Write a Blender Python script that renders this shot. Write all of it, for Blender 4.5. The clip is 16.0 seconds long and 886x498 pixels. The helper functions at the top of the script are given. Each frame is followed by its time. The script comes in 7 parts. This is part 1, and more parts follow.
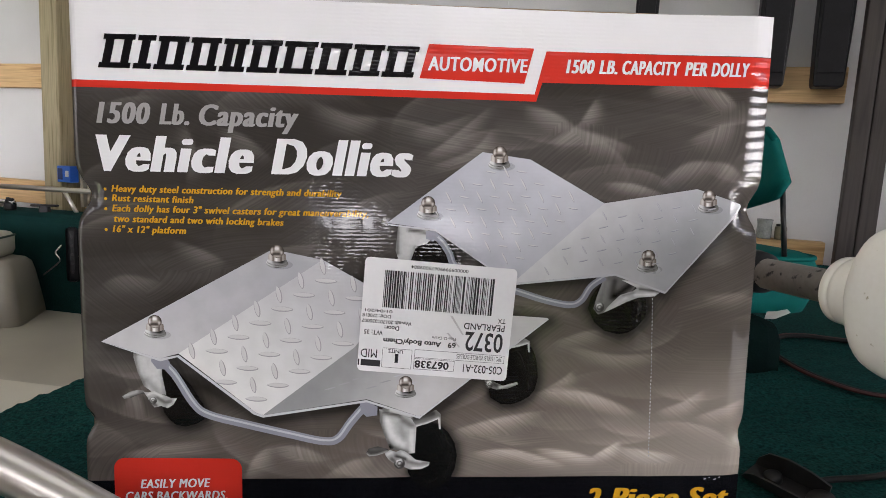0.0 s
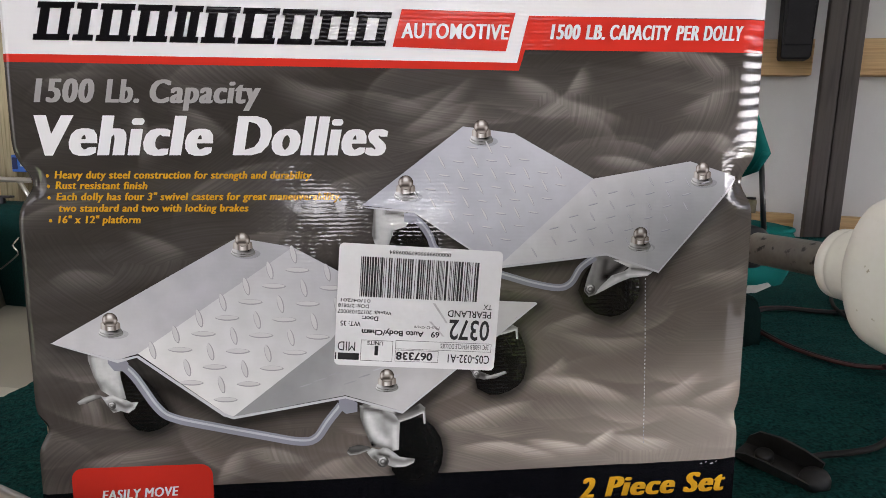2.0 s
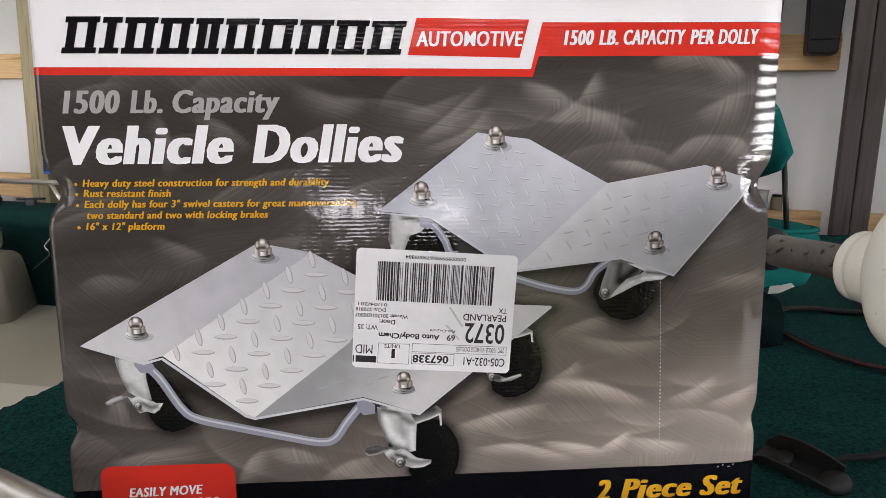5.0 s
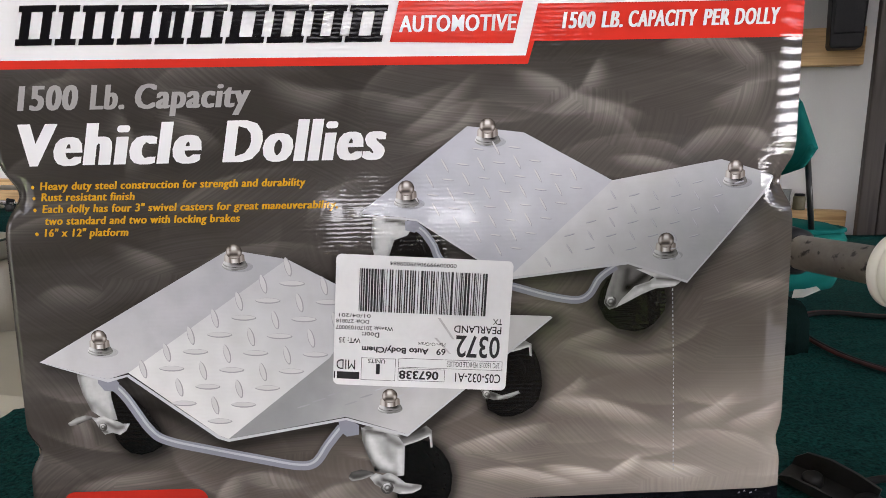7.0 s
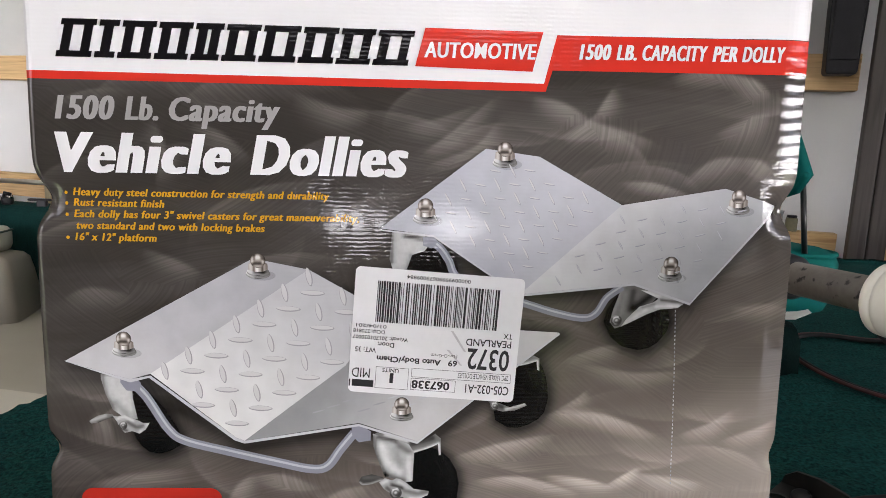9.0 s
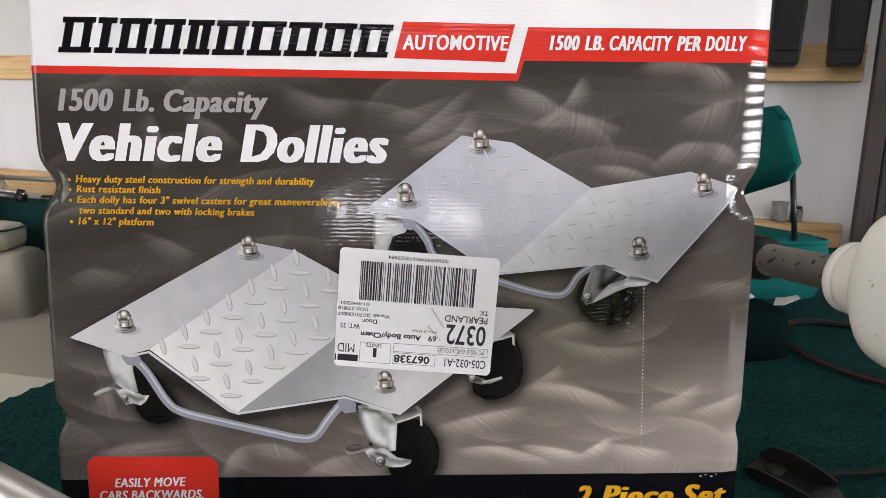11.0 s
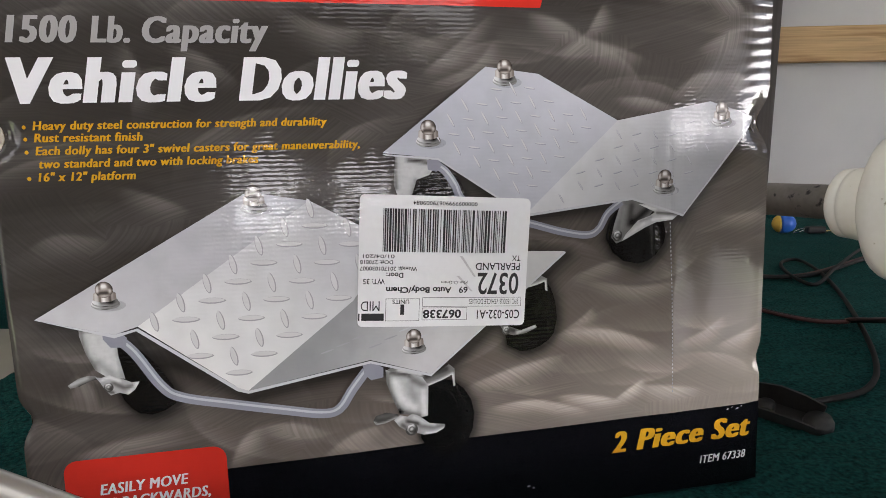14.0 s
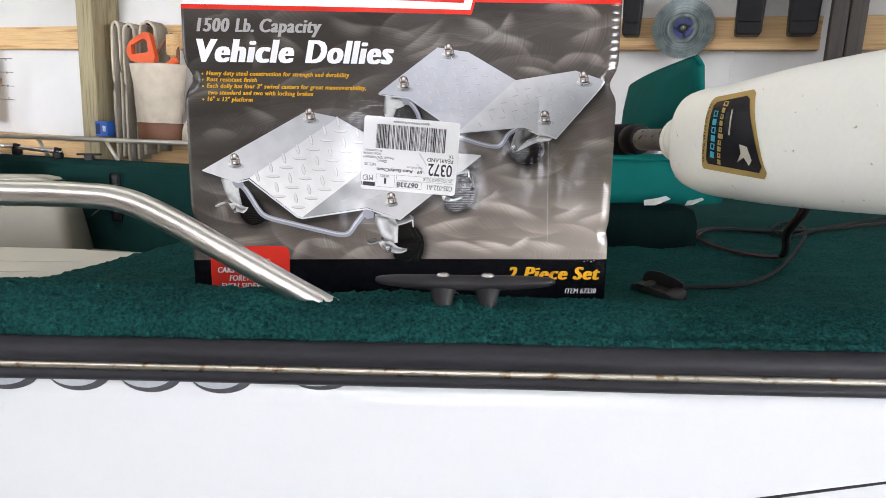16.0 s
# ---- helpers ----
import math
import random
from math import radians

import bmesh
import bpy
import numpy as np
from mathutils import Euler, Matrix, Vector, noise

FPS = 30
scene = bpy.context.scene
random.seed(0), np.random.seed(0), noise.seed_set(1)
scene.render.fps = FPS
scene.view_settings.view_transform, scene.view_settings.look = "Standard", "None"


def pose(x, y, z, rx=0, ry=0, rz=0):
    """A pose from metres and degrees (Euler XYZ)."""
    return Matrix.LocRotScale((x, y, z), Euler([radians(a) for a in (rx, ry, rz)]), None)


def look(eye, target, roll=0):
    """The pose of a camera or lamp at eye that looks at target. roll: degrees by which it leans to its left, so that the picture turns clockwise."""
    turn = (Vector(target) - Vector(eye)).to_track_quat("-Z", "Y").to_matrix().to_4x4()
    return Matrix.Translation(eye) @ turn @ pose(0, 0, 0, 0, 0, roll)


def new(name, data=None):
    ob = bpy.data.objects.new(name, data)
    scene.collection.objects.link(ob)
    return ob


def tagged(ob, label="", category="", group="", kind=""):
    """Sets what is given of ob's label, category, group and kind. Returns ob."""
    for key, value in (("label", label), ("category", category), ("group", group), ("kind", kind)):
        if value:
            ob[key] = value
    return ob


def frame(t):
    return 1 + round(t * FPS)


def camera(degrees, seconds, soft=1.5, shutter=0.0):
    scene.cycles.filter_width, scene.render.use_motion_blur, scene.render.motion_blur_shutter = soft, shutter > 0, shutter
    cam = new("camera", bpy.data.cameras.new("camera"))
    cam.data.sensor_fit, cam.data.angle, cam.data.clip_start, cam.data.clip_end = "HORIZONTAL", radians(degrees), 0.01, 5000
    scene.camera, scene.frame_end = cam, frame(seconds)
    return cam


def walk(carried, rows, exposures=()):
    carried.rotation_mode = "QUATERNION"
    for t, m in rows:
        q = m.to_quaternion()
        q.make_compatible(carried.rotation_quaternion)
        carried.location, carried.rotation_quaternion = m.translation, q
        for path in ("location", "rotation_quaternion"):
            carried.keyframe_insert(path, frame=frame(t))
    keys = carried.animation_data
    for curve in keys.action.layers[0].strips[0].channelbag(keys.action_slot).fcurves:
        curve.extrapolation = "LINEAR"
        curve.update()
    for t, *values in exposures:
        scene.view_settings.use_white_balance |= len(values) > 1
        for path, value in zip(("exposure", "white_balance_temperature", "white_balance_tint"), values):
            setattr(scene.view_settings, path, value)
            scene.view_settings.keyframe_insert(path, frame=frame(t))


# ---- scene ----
cam = camera(69.0, 16.0, 0.9)

# ---- frames of the place ----
# the boat sits a little out of level; LEVEL turns its axes into the room's
LEVEL = Matrix(((0.99964, 0.00054, -0.027, 0), (0.00054, 0.9992, 0.04, 0), (0.027, -0.04, 0.99883, 0), (0, 0, 0, 1)))
# the back wall: its foot point, and its direction in plan
ROOM = Matrix.Translation((0.772, 2.091, 0)) @ Matrix.Rotation(radians(-20.27), 4, "Z")
GROUND, TOP = -1.08, 2.2
PATH = [
    (0, (-0.002, -0.419, 0.259), (0.066, 1.57, 0.059), 1.3),
    (0.5, (-0.008, -0.412, 0.262), (0.094, 1.575, 0.066), 3.5),
    (1, (-0.005, -0.401, 0.257), (0.106, 1.582, 0.023), 0.4),
    (1.5, (-0.006, -0.396, 0.255), (0.165, 1.583, 0.018), -0.1),
    (2, (-0.006, -0.39, 0.257), (0.149, 1.587, 0.0), -0.0),
    (2.5, (-0.009, -0.39, 0.258), (0.14, 1.584, -0.024), 0.2),
    (3, (-0.012, -0.392, 0.258), (0.132, 1.586, -0.002), 0.1),
    (3.5, (-0.013, -0.393, 0.256), (0.115, 1.585, -0.008), 0.2),
    (4, (-0.01, -0.4, 0.262), (0.102, 1.579, -0.001), 0.0),
    (6.5, (0.012, -0.37, 0.259), (0.065, 1.612, -0.002), -1.1),
    (7, (0.016, -0.361, 0.258), (0.047, 1.623, 0.006), -1.1),
    (7.5, (0.016, -0.361, 0.264), (-0.004, 1.626, 0.037), -0.2),
    (8, (0.015, -0.364, 0.266), (0.018, 1.624, 0.051), -0.0),
    (8.5, (0.007, -0.368, 0.267), (0.016, 1.619, 0.041), 0.5),
    (9, (0.002, -0.376, 0.265), (0.058, 1.61, 0.035), 1.0),
    (11.5, (0.039, -0.405, 0.255), (0.03, 1.578, -0.001), 0.1),
    (12, (0.074, -0.408, 0.224), (-0.068, 1.566, -0.066), -1.2),
    (12.5, (0.068, -0.403, 0.22), (-0.136, 1.569, -0.045), -0.9),
    (13, (0.035, -0.381, 0.217), (-0.114, 1.598, -0.027), 0.1),
    (13.5, (-0.004, -0.351, 0.223), (0.19, 1.624, -0.023), 0.2),
    (14, (-0.06, -0.364, 0.225), (0.311, 1.585, -0.028), -1.8),
    (14.5, (-0.029, -0.426, 0.211), (0.235, 1.542, -0.027), -0.3),
    (15, (0.033, -0.531, 0.213), (0.109, 1.454, -0.022), 1.2),
    (15.5, (0.046, -0.612, 0.203), (0.027, 1.371, -0.057), 2.2),
    (16, (0.039, -0.679, 0.177), (0.055, 1.298, -0.125), 0.8),
]
walk(cam, [(t, LEVEL @ look(eye, target, roll)) for t, eye, target, roll in PATH], [(0.0, 1.89, 6580, 19), (3.0, 1.96, 6580, 19), (6.5, 2.10, 6580, 19), (9.0, 2.14, 6580, 19), (11.5, 2.10, 6580, 19), (13.0, 2.07, 6580, 19), (13.5, 2.16, 6580, 18), (14.0, 1.95, 6580, 18), (15.0, 1.99, 6580, 18), (15.5, 2.50, 6350, 17)])

# ---- light ----
world = bpy.data.worlds.new("sky")
scene.world = world
world.use_nodes = True
wn = world.node_tree
sky = wn.nodes.new("ShaderNodeTexSky")
sky.sky_type = "NISHITA"
sky.sun_disc = False
SUN_UP, SUN_ROUND = radians(50), radians(-69)
sky.sun_elevation, sky.sun_rotation = SUN_UP, SUN_ROUND
sky.air_density, sky.dust_density, sky.ozone_density = 0.8, 6.0, 0.5
wn.links.new(sky.outputs[0], wn.nodes["Background"].inputs[0])
wn.nodes["Background"].inputs[1].default_value = 0.15

sun = new("sun", bpy.data.lights.new("sun", "SUN"))
sun.data.energy, sun.data.angle, sun.data.color = 5.0, radians(0.6), (1.0, 0.95, 0.88)
sun.matrix_world = look((0, 0, 0), (-math.sin(SUN_ROUND) * math.cos(SUN_UP), -math.cos(SUN_ROUND) * math.cos(SUN_UP), -math.sin(SUN_UP)))


def opening_light(name, m, width, height, watts, colour):
    """A lamp added for daylight at an opening; it fills it and faces the room."""
    data = bpy.data.lights.new(name, "AREA")
    data.shape, data.size, data.size_y, data.energy, data.color = "RECTANGLE", width, height, watts, colour
    ob = new(name, data)
    ob.matrix_world = m
    return ob


# added lamps for sky light through the wide side door and the open bow door
opening_light("side_door_light", ROOM @ look((-4.0, -5.5, 0.15), (-2.6, 0.0, 0.1)), 3.4, 2.2, 8.5, (0.98, 0.99, 1.0))
opening_light("bow_door_light", ROOM @ look((3.9, -3.4, 0.1), (0.0, -2.2, 0.1)), 2.1, 2.2, 8.5, (0.98, 0.99, 1.0))
# an eaves strip and roof panels, made up to brighten the room
opening_light("added_strip_light", ROOM @ look((-0.3, -5.45, 1.85), (-0.3, -1.0, 0.1)), 5.4, 0.5, 8.5, (0.98, 0.99, 1.0))
opening_light("added_roof_light", ROOM @ look((-1.4, -2.3, TOP - 0.02), (-1.4, -2.3001, 0.0)), 8.0, 0.9, 4.2, (0.98, 0.99, 1.0))

# ---- materials ----
def nodes_of(name):
    m = bpy.data.materials.new(name)
    m.use_nodes = True
    return m, m.node_tree.nodes, m.node_tree.links, m.node_tree.nodes["Principled BSDF"]


def noise_node(n, l, coord, scale, detail=4.0, stretch=None):
    tex = n.new("ShaderNodeTexNoise")
    tex.inputs["Scale"].default_value, tex.inputs["Detail"].default_value = scale, detail
    if stretch:
        mp = n.new("ShaderNodeMapping")
        mp.inputs["Scale"].default_value = stretch
        l.new(coord, mp.inputs[0])
        coord = mp.outputs[0]
    l.new(coord, tex.inputs["Vector"])
    return tex


def ramp(n, l, fac, *stops):
    r = n.new("ShaderNodeValToRGB")
    while len(r.color_ramp.elements) < len(stops):
        r.color_ramp.elements.new(0.5)
    for e, (at, col) in zip(r.color_ramp.elements, stops):
        e.position, e.color = at, (*col, 1)
    l.new(fac, r.inputs[0])
    return r


def mixed(n, l, kind, fac, a, b):
    m = n.new("ShaderNodeMix")
    m.data_type, m.blend_type = "RGBA", kind
    for sock, v in ((m.inputs[0], fac), (m.inputs[6], a), (m.inputs[7], b)):
        if hasattr(v, "is_linked"):
            l.new(v, sock)
        else:
            sock.default_value = v if isinstance(v, float) else (*v, 1)
    return m.outputs[2]


def bumped(n, l, bsdf, height, strength, dist, before=None):
    b = n.new("ShaderNodeBump")
    b.inputs["Strength"].default_value, b.inputs["Distance"].default_value = strength, dist
    l.new(height, b.inputs["Height"])
    if before is not None:
        l.new(before, b.inputs["Normal"])
    l.new(b.outputs[0], bsdf.inputs["Normal"])
    return b.outputs[0]


def surface(name, dark, light, scale=12.0, rough=(0.4, 0.6), metal=0.0, fine=150.0, bump=0.15, depth=0.001, stretch=None, coat=0.0, dirt=None):
    """A material whose colour wanders between two tones at two scales, with uneven gloss and fine relief."""
    m, n, l, p = nodes_of(name)
    co = n.new("ShaderNodeTexCoord").outputs["Object"]
    big, small = noise_node(n, l, co, scale, 5.0, stretch), noise_node(n, l, co, fine, 3.0, stretch)
    blend = n.new("ShaderNodeMath")
    blend.operation = "MULTIPLY_ADD"
    blend.inputs[1].default_value = 0.35
    l.new(small.outputs[0], blend.inputs[0])
    half = n.new("ShaderNodeMath")
    half.operation = "MULTIPLY"
    half.inputs[1].default_value = 0.65
    l.new(big.outputs[0], half.inputs[0])
    l.new(half.outputs[0], blend.inputs[2])
    col = ramp(n, l, blend.outputs[0], (0.3, dark), (0.7, light)).outputs[0]
    if dirt:
        spots = noise_node(n, l, co, dirt[1], 6.0)
        mask = ramp(n, l, spots.outputs[0], (dirt[2], (0, 0, 0)), (dirt[2] + 0.08, (1, 1, 1))).outputs[0]
        col = mixed(n, l, "MIX", mask, col, dirt[0])
    l.new(col, p.inputs["Base Color"])
    r = n.new("ShaderNodeMapRange")
    r.inputs[3].default_value, r.inputs[4].default_value = rough
    l.new(big.outputs[0], r.inputs[0])
    l.new(r.outputs[0], p.inputs["Roughness"])
    p.inputs["Metallic"].default_value = metal
    p.inputs["Coat Weight"].default_value = coat
    p.inputs["Coat Roughness"].default_value = 0.08
    bumped(n, l, p, small.outputs[0], bump, depth)
    return m


def timber(name, dark, light, knots=True, rough=0.6):
    """Sawn softwood with grain along the object's x axis and a few knots."""
    m, n, l, p = nodes_of(name)
    co = n.new("ShaderNodeTexCoord").outputs["Object"]
    grain = noise_node(n, l, co, 9.0, 6.0, (0.35, 6.0, 6.0))
    fine = noise_node(n, l, co, 60.0, 3.0, (0.06, 4.0, 4.0))
    col = ramp(n, l, grain.outputs[0], (0.32, dark), (0.5, light), (0.68, tuple(0.82 * c for c in light))).outputs[0]
    col = mixed(n, l, "MULTIPLY", 0.5, col, ramp(n, l, fine.outputs[0], (0.35, (0.72, 0.66, 0.6)), (0.6, (1, 1, 1))).outputs[0])
    if knots:
        v = n.new("ShaderNodeTexVoronoi")
        v.inputs["Scale"].default_value = 4.5
        l.new(co, v.inputs["Vector"])
        spot = ramp(n, l, v.outputs["Distance"], (0.03, (0.75, 0.75, 0.75)), (0.1, (0, 0, 0))).outputs[0]
        col = mixed(n, l, "MIX", spot, col, tuple(0.35 * c for c in dark))
    l.new(col, p.inputs["Base Color"])
    p.inputs["Roughness"].default_value = rough
    bumped(n, l, p, fine.outputs[0], 0.3, 0.001)
    return m


def carpet_material(name, dark, light):
    """Short cut-pile marine carpet."""
    m, n, l, p = nodes_of(name)
    co = n.new("ShaderNodeTexCoord").outputs["Object"]
    tuft, patch, fuzz = noise_node(n, l, co, 300.0, 4.0), noise_node(n, l, co, 14.0, 4.0), noise_node(n, l, co, 900.0, 2.0)
    col = ramp(n, l, tuft.outputs[0], (0.3, dark), (0.7, light)).outputs[0]
    col = mixed(n, l, "MULTIPLY", 0.6, col, ramp(n, l, patch.outputs[0], (0.3, (0.6, 0.62, 0.62)), (0.65, (1, 1, 1))).outputs[0])
    l.new(col, p.inputs["Base Color"])
    p.inputs["Roughness"].default_value = 0.95
    p.inputs["Sheen Weight"].default_value = 0.25
    p.inputs["Sheen Roughness"].default_value = 0.5
    p.inputs["Sheen Tint"].default_value = (*light, 1)
    p.inputs["Specular IOR Level"].default_value = 0.1
    first = n.new("ShaderNodeBump")
    first.inputs["Strength"].default_value, first.inputs["Distance"].default_value = 0.9, 0.003
    l.new(tuft.outputs[0], first.inputs["Height"])
    bumped(n, l, p, fuzz.outputs[0], 0.5, 0.001, first.outputs[0])
    return m


def brushed(name, tint=(0.62, 0.6, 0.57), rough=0.2, along=(1, 1, 1), spots=None):
    m, n, l, p = nodes_of(name)
    co = n.new("ShaderNodeTexCoord").outputs["Object"]
    line = noise_node(n, l, co, 160.0, 2.0, along)
    wide = noise_node(n, l, co, 9.0, 4.0)
    col = mixed(n, l, "MULTIPLY", 0.35, tint, ramp(n, l, wide.outputs[0], (0.3, (0.6, 0.55, 0.5)), (0.7, (1, 1, 1))).outputs[0])
    if spots:
        mask = ramp(n, l, noise_node(n, l, co, 55.0, 7.0, spots[1]).outputs[0], (0.56, (0, 0, 0)), (0.66, (1, 1, 1))).outputs[0]
        col = mixed(n, l, "MIX", mask, col, spots[0])
    l.new(col, p.inputs["Base Color"])
    p.inputs["Metallic"].default_value = 1.0
    r = n.new("ShaderNodeMapRange")
    r.inputs[3].default_value, r.inputs[4].default_value = rough * 0.85, rough * 1.2
    l.new(line.outputs[0], r.inputs[0])
    l.new(r.outputs[0], p.inputs["Roughness"])
    bumped(n, l, p, line.outputs[0], 0.02, 0.0002)
    return m


def turned_steel(name, tint, rough):
    """Steel ground on a lathe round its own middle: the sheen runs out from the centre."""
    m, n, l, p = nodes_of(name)
    co = n.new("ShaderNodeTexCoord").outputs["Object"]
    reach = n.new("ShaderNodeVectorMath")
    reach.operation = "LENGTH"
    l.new(co, reach.inputs[0])
    rings = n.new("ShaderNodeTexNoise")
    rings.noise_dimensions = "1D"
    rings.inputs["Scale"].default_value, rings.inputs["Detail"].default_value = 190.0, 4.0
    l.new(reach.outputs["Value"], rings.inputs["W"])
    stain = ramp(n, l, noise_node(n, l, co, 26.0, 5.0).outputs[0], (0.35, (0.62, 0.66, 0.66)), (0.6, (1, 1, 1))).outputs[0]
    band = ramp(n, l, rings.outputs[0], (0.35, tuple(0.75 * c for c in tint)), (0.65, tint)).outputs[0]
    l.new(mixed(n, l, "MULTIPLY", 1.0, band, stain), p.inputs["Base Color"])
    p.inputs["Metallic"].default_value, p.inputs["Roughness"].default_value, p.inputs["Anisotropic"].default_value = 1.0, rough, 0.85
    tangent = n.new("ShaderNodeTangent")
    tangent.direction_type, tangent.axis = "RADIAL", "Y"
    l.new(tangent.outputs[0], p.inputs["Tangent"])
    return m


def film_bump(n, l, p):
    """The laminated liner over the flutes of the corrugated board: low level ridges, soft buckles, a fold line."""
    co = n.new("ShaderNodeTexCoord").outputs["Object"]
    flute = n.new("ShaderNodeTexWave")
    flute.wave_type, flute.bands_direction = "BANDS", "Z"
    flute.inputs["Scale"].default_value = 128.0
    flute.inputs["Distortion"].default_value = 2.2
    flute.inputs["Detail"].default_value = 2.0
    flute.inputs["Detail Scale"].default_value = 1.6
    l.new(co, flute.inputs["Vector"])
    patchy = ramp(n, l, noise_node(n, l, co, 16.0, 3.0).outputs[0], (0.3, (0.25, 0.25, 0.25)), (0.65, (1, 1, 1))).outputs[0]
    broken = ramp(n, l, noise_node(n, l, co, 190.0, 3.0, (1.0, 1.0, 0.5)).outputs[0], (0.38, (0.1, 0.1, 0.1)), (0.6, (1, 1, 1))).outputs[0]
    height = mixed(n, l, "MULTIPLY", 1.0, mixed(n, l, "MULTIPLY", 1.0, flute.outputs["Color"], patchy), broken)
    first = n.new("ShaderNodeBump")
    first.inputs["Strength"].default_value, first.inputs["Distance"].default_value = 0.15, 0.0003
    l.new(height, first.inputs["Height"])
    buckle = noise_node(n, l, co, 34.0, 3.0, (1.0, 1.0, 2.2))
    bumped(n, l, p, buckle.outputs[0], 0.16, 0.0010, first.outputs[0])
    p.inputs["Coat Weight"].default_value = 0.0
    p.inputs["Roughness"].default_value = 0.085
    p.inputs["Specular IOR Level"].default_value = 0.37


def ink(name, colour, vary=0.06):
    """One printing ink under the box's gloss film."""
    m, n, l, p = nodes_of(name)
    co = n.new("ShaderNodeTexCoord").outputs["Object"]
    tone = noise_node(n, l, co, 25.0, 4.0)
    low = tuple(c * (1 - vary) for c in colour)
    l.new(ramp(n, l, tone.outputs[0], (0.3, low), (0.7, colour)).outputs[0], p.inputs["Base Color"])
    film_bump(n, l, p)
    return m


def plate_ink(name, start, end, a, b, mottle=0.06):
    """Ink of a pictured steel plate whose tone runs from a to b, both points of the print in millimetres."""
    m, n, l, p = nodes_of(name)
    co = n.new("ShaderNodeTexCoord").outputs["Object"]
    along = n.new("ShaderNodeVectorMath")
    along.operation = "DOT_PRODUCT"
    du, dv = (b[0] - a[0]) / 1000, (b[1] - a[1]) / 1000
    size = du * du + dv * dv
    along.inputs[1].default_value = (du / size, 0, dv / size)
    l.new(co, along.inputs[0])
    move = n.new("ShaderNodeMath")
    move.operation = "SUBTRACT"
    move.inputs[1].default_value = (a[0] * du + a[1] * dv) / 1000 / size
    l.new(along.outputs["Value"], move.inputs[0])
    col = ramp(n, l, move.outputs[0], (0.0, start), (1.0, end)).outputs[0]
    grain = ramp(n, l, noise_node(n, l, co, 70.0, 5.0).outputs[0], (0.3, (1 - 2 * mottle,) * 3), (0.7, (1, 1, 1))).outputs[0]
    col = mixed(n, l, "MULTIPLY", 1.0, col, grain)
    l.new(col, p.inputs["Base Color"])
    film_bump(n, l, p)
    return m


def toned_ink(name, *stops):
    """Ink of a pictured rounded metal part: its tone is drawn point by point."""
    m, n, l, p = nodes_of(name)
    co = n.new("ShaderNodeTexCoord").outputs["Object"]
    drawn = n.new("ShaderNodeAttribute")
    drawn.attribute_name = "print_tone"
    col = ramp(n, l, drawn.outputs["Fac"], *stops).outputs[0]
    grain = ramp(n, l, noise_node(n, l, co, 240.0, 3.0).outputs[0], (0.3, (0.88, 0.88, 0.88)), (0.7, (1.06, 1.06, 1.06))).outputs[0]
    l.new(mixed(n, l, "MULTIPLY", 1.0, col, grain), p.inputs["Base Color"])
    film_bump(n, l, p)
    return m


def soft_ink(name):
    """A thin tint of black, laid over itself for soft printed shadows."""
    m, n, l, p = nodes_of(name)
    p.inputs["Base Color"].default_value = (0.008, 0.007, 0.007, 1)
    p.inputs["Alpha"].default_value = 0.24
    film_bump(n, l, p)
    return m


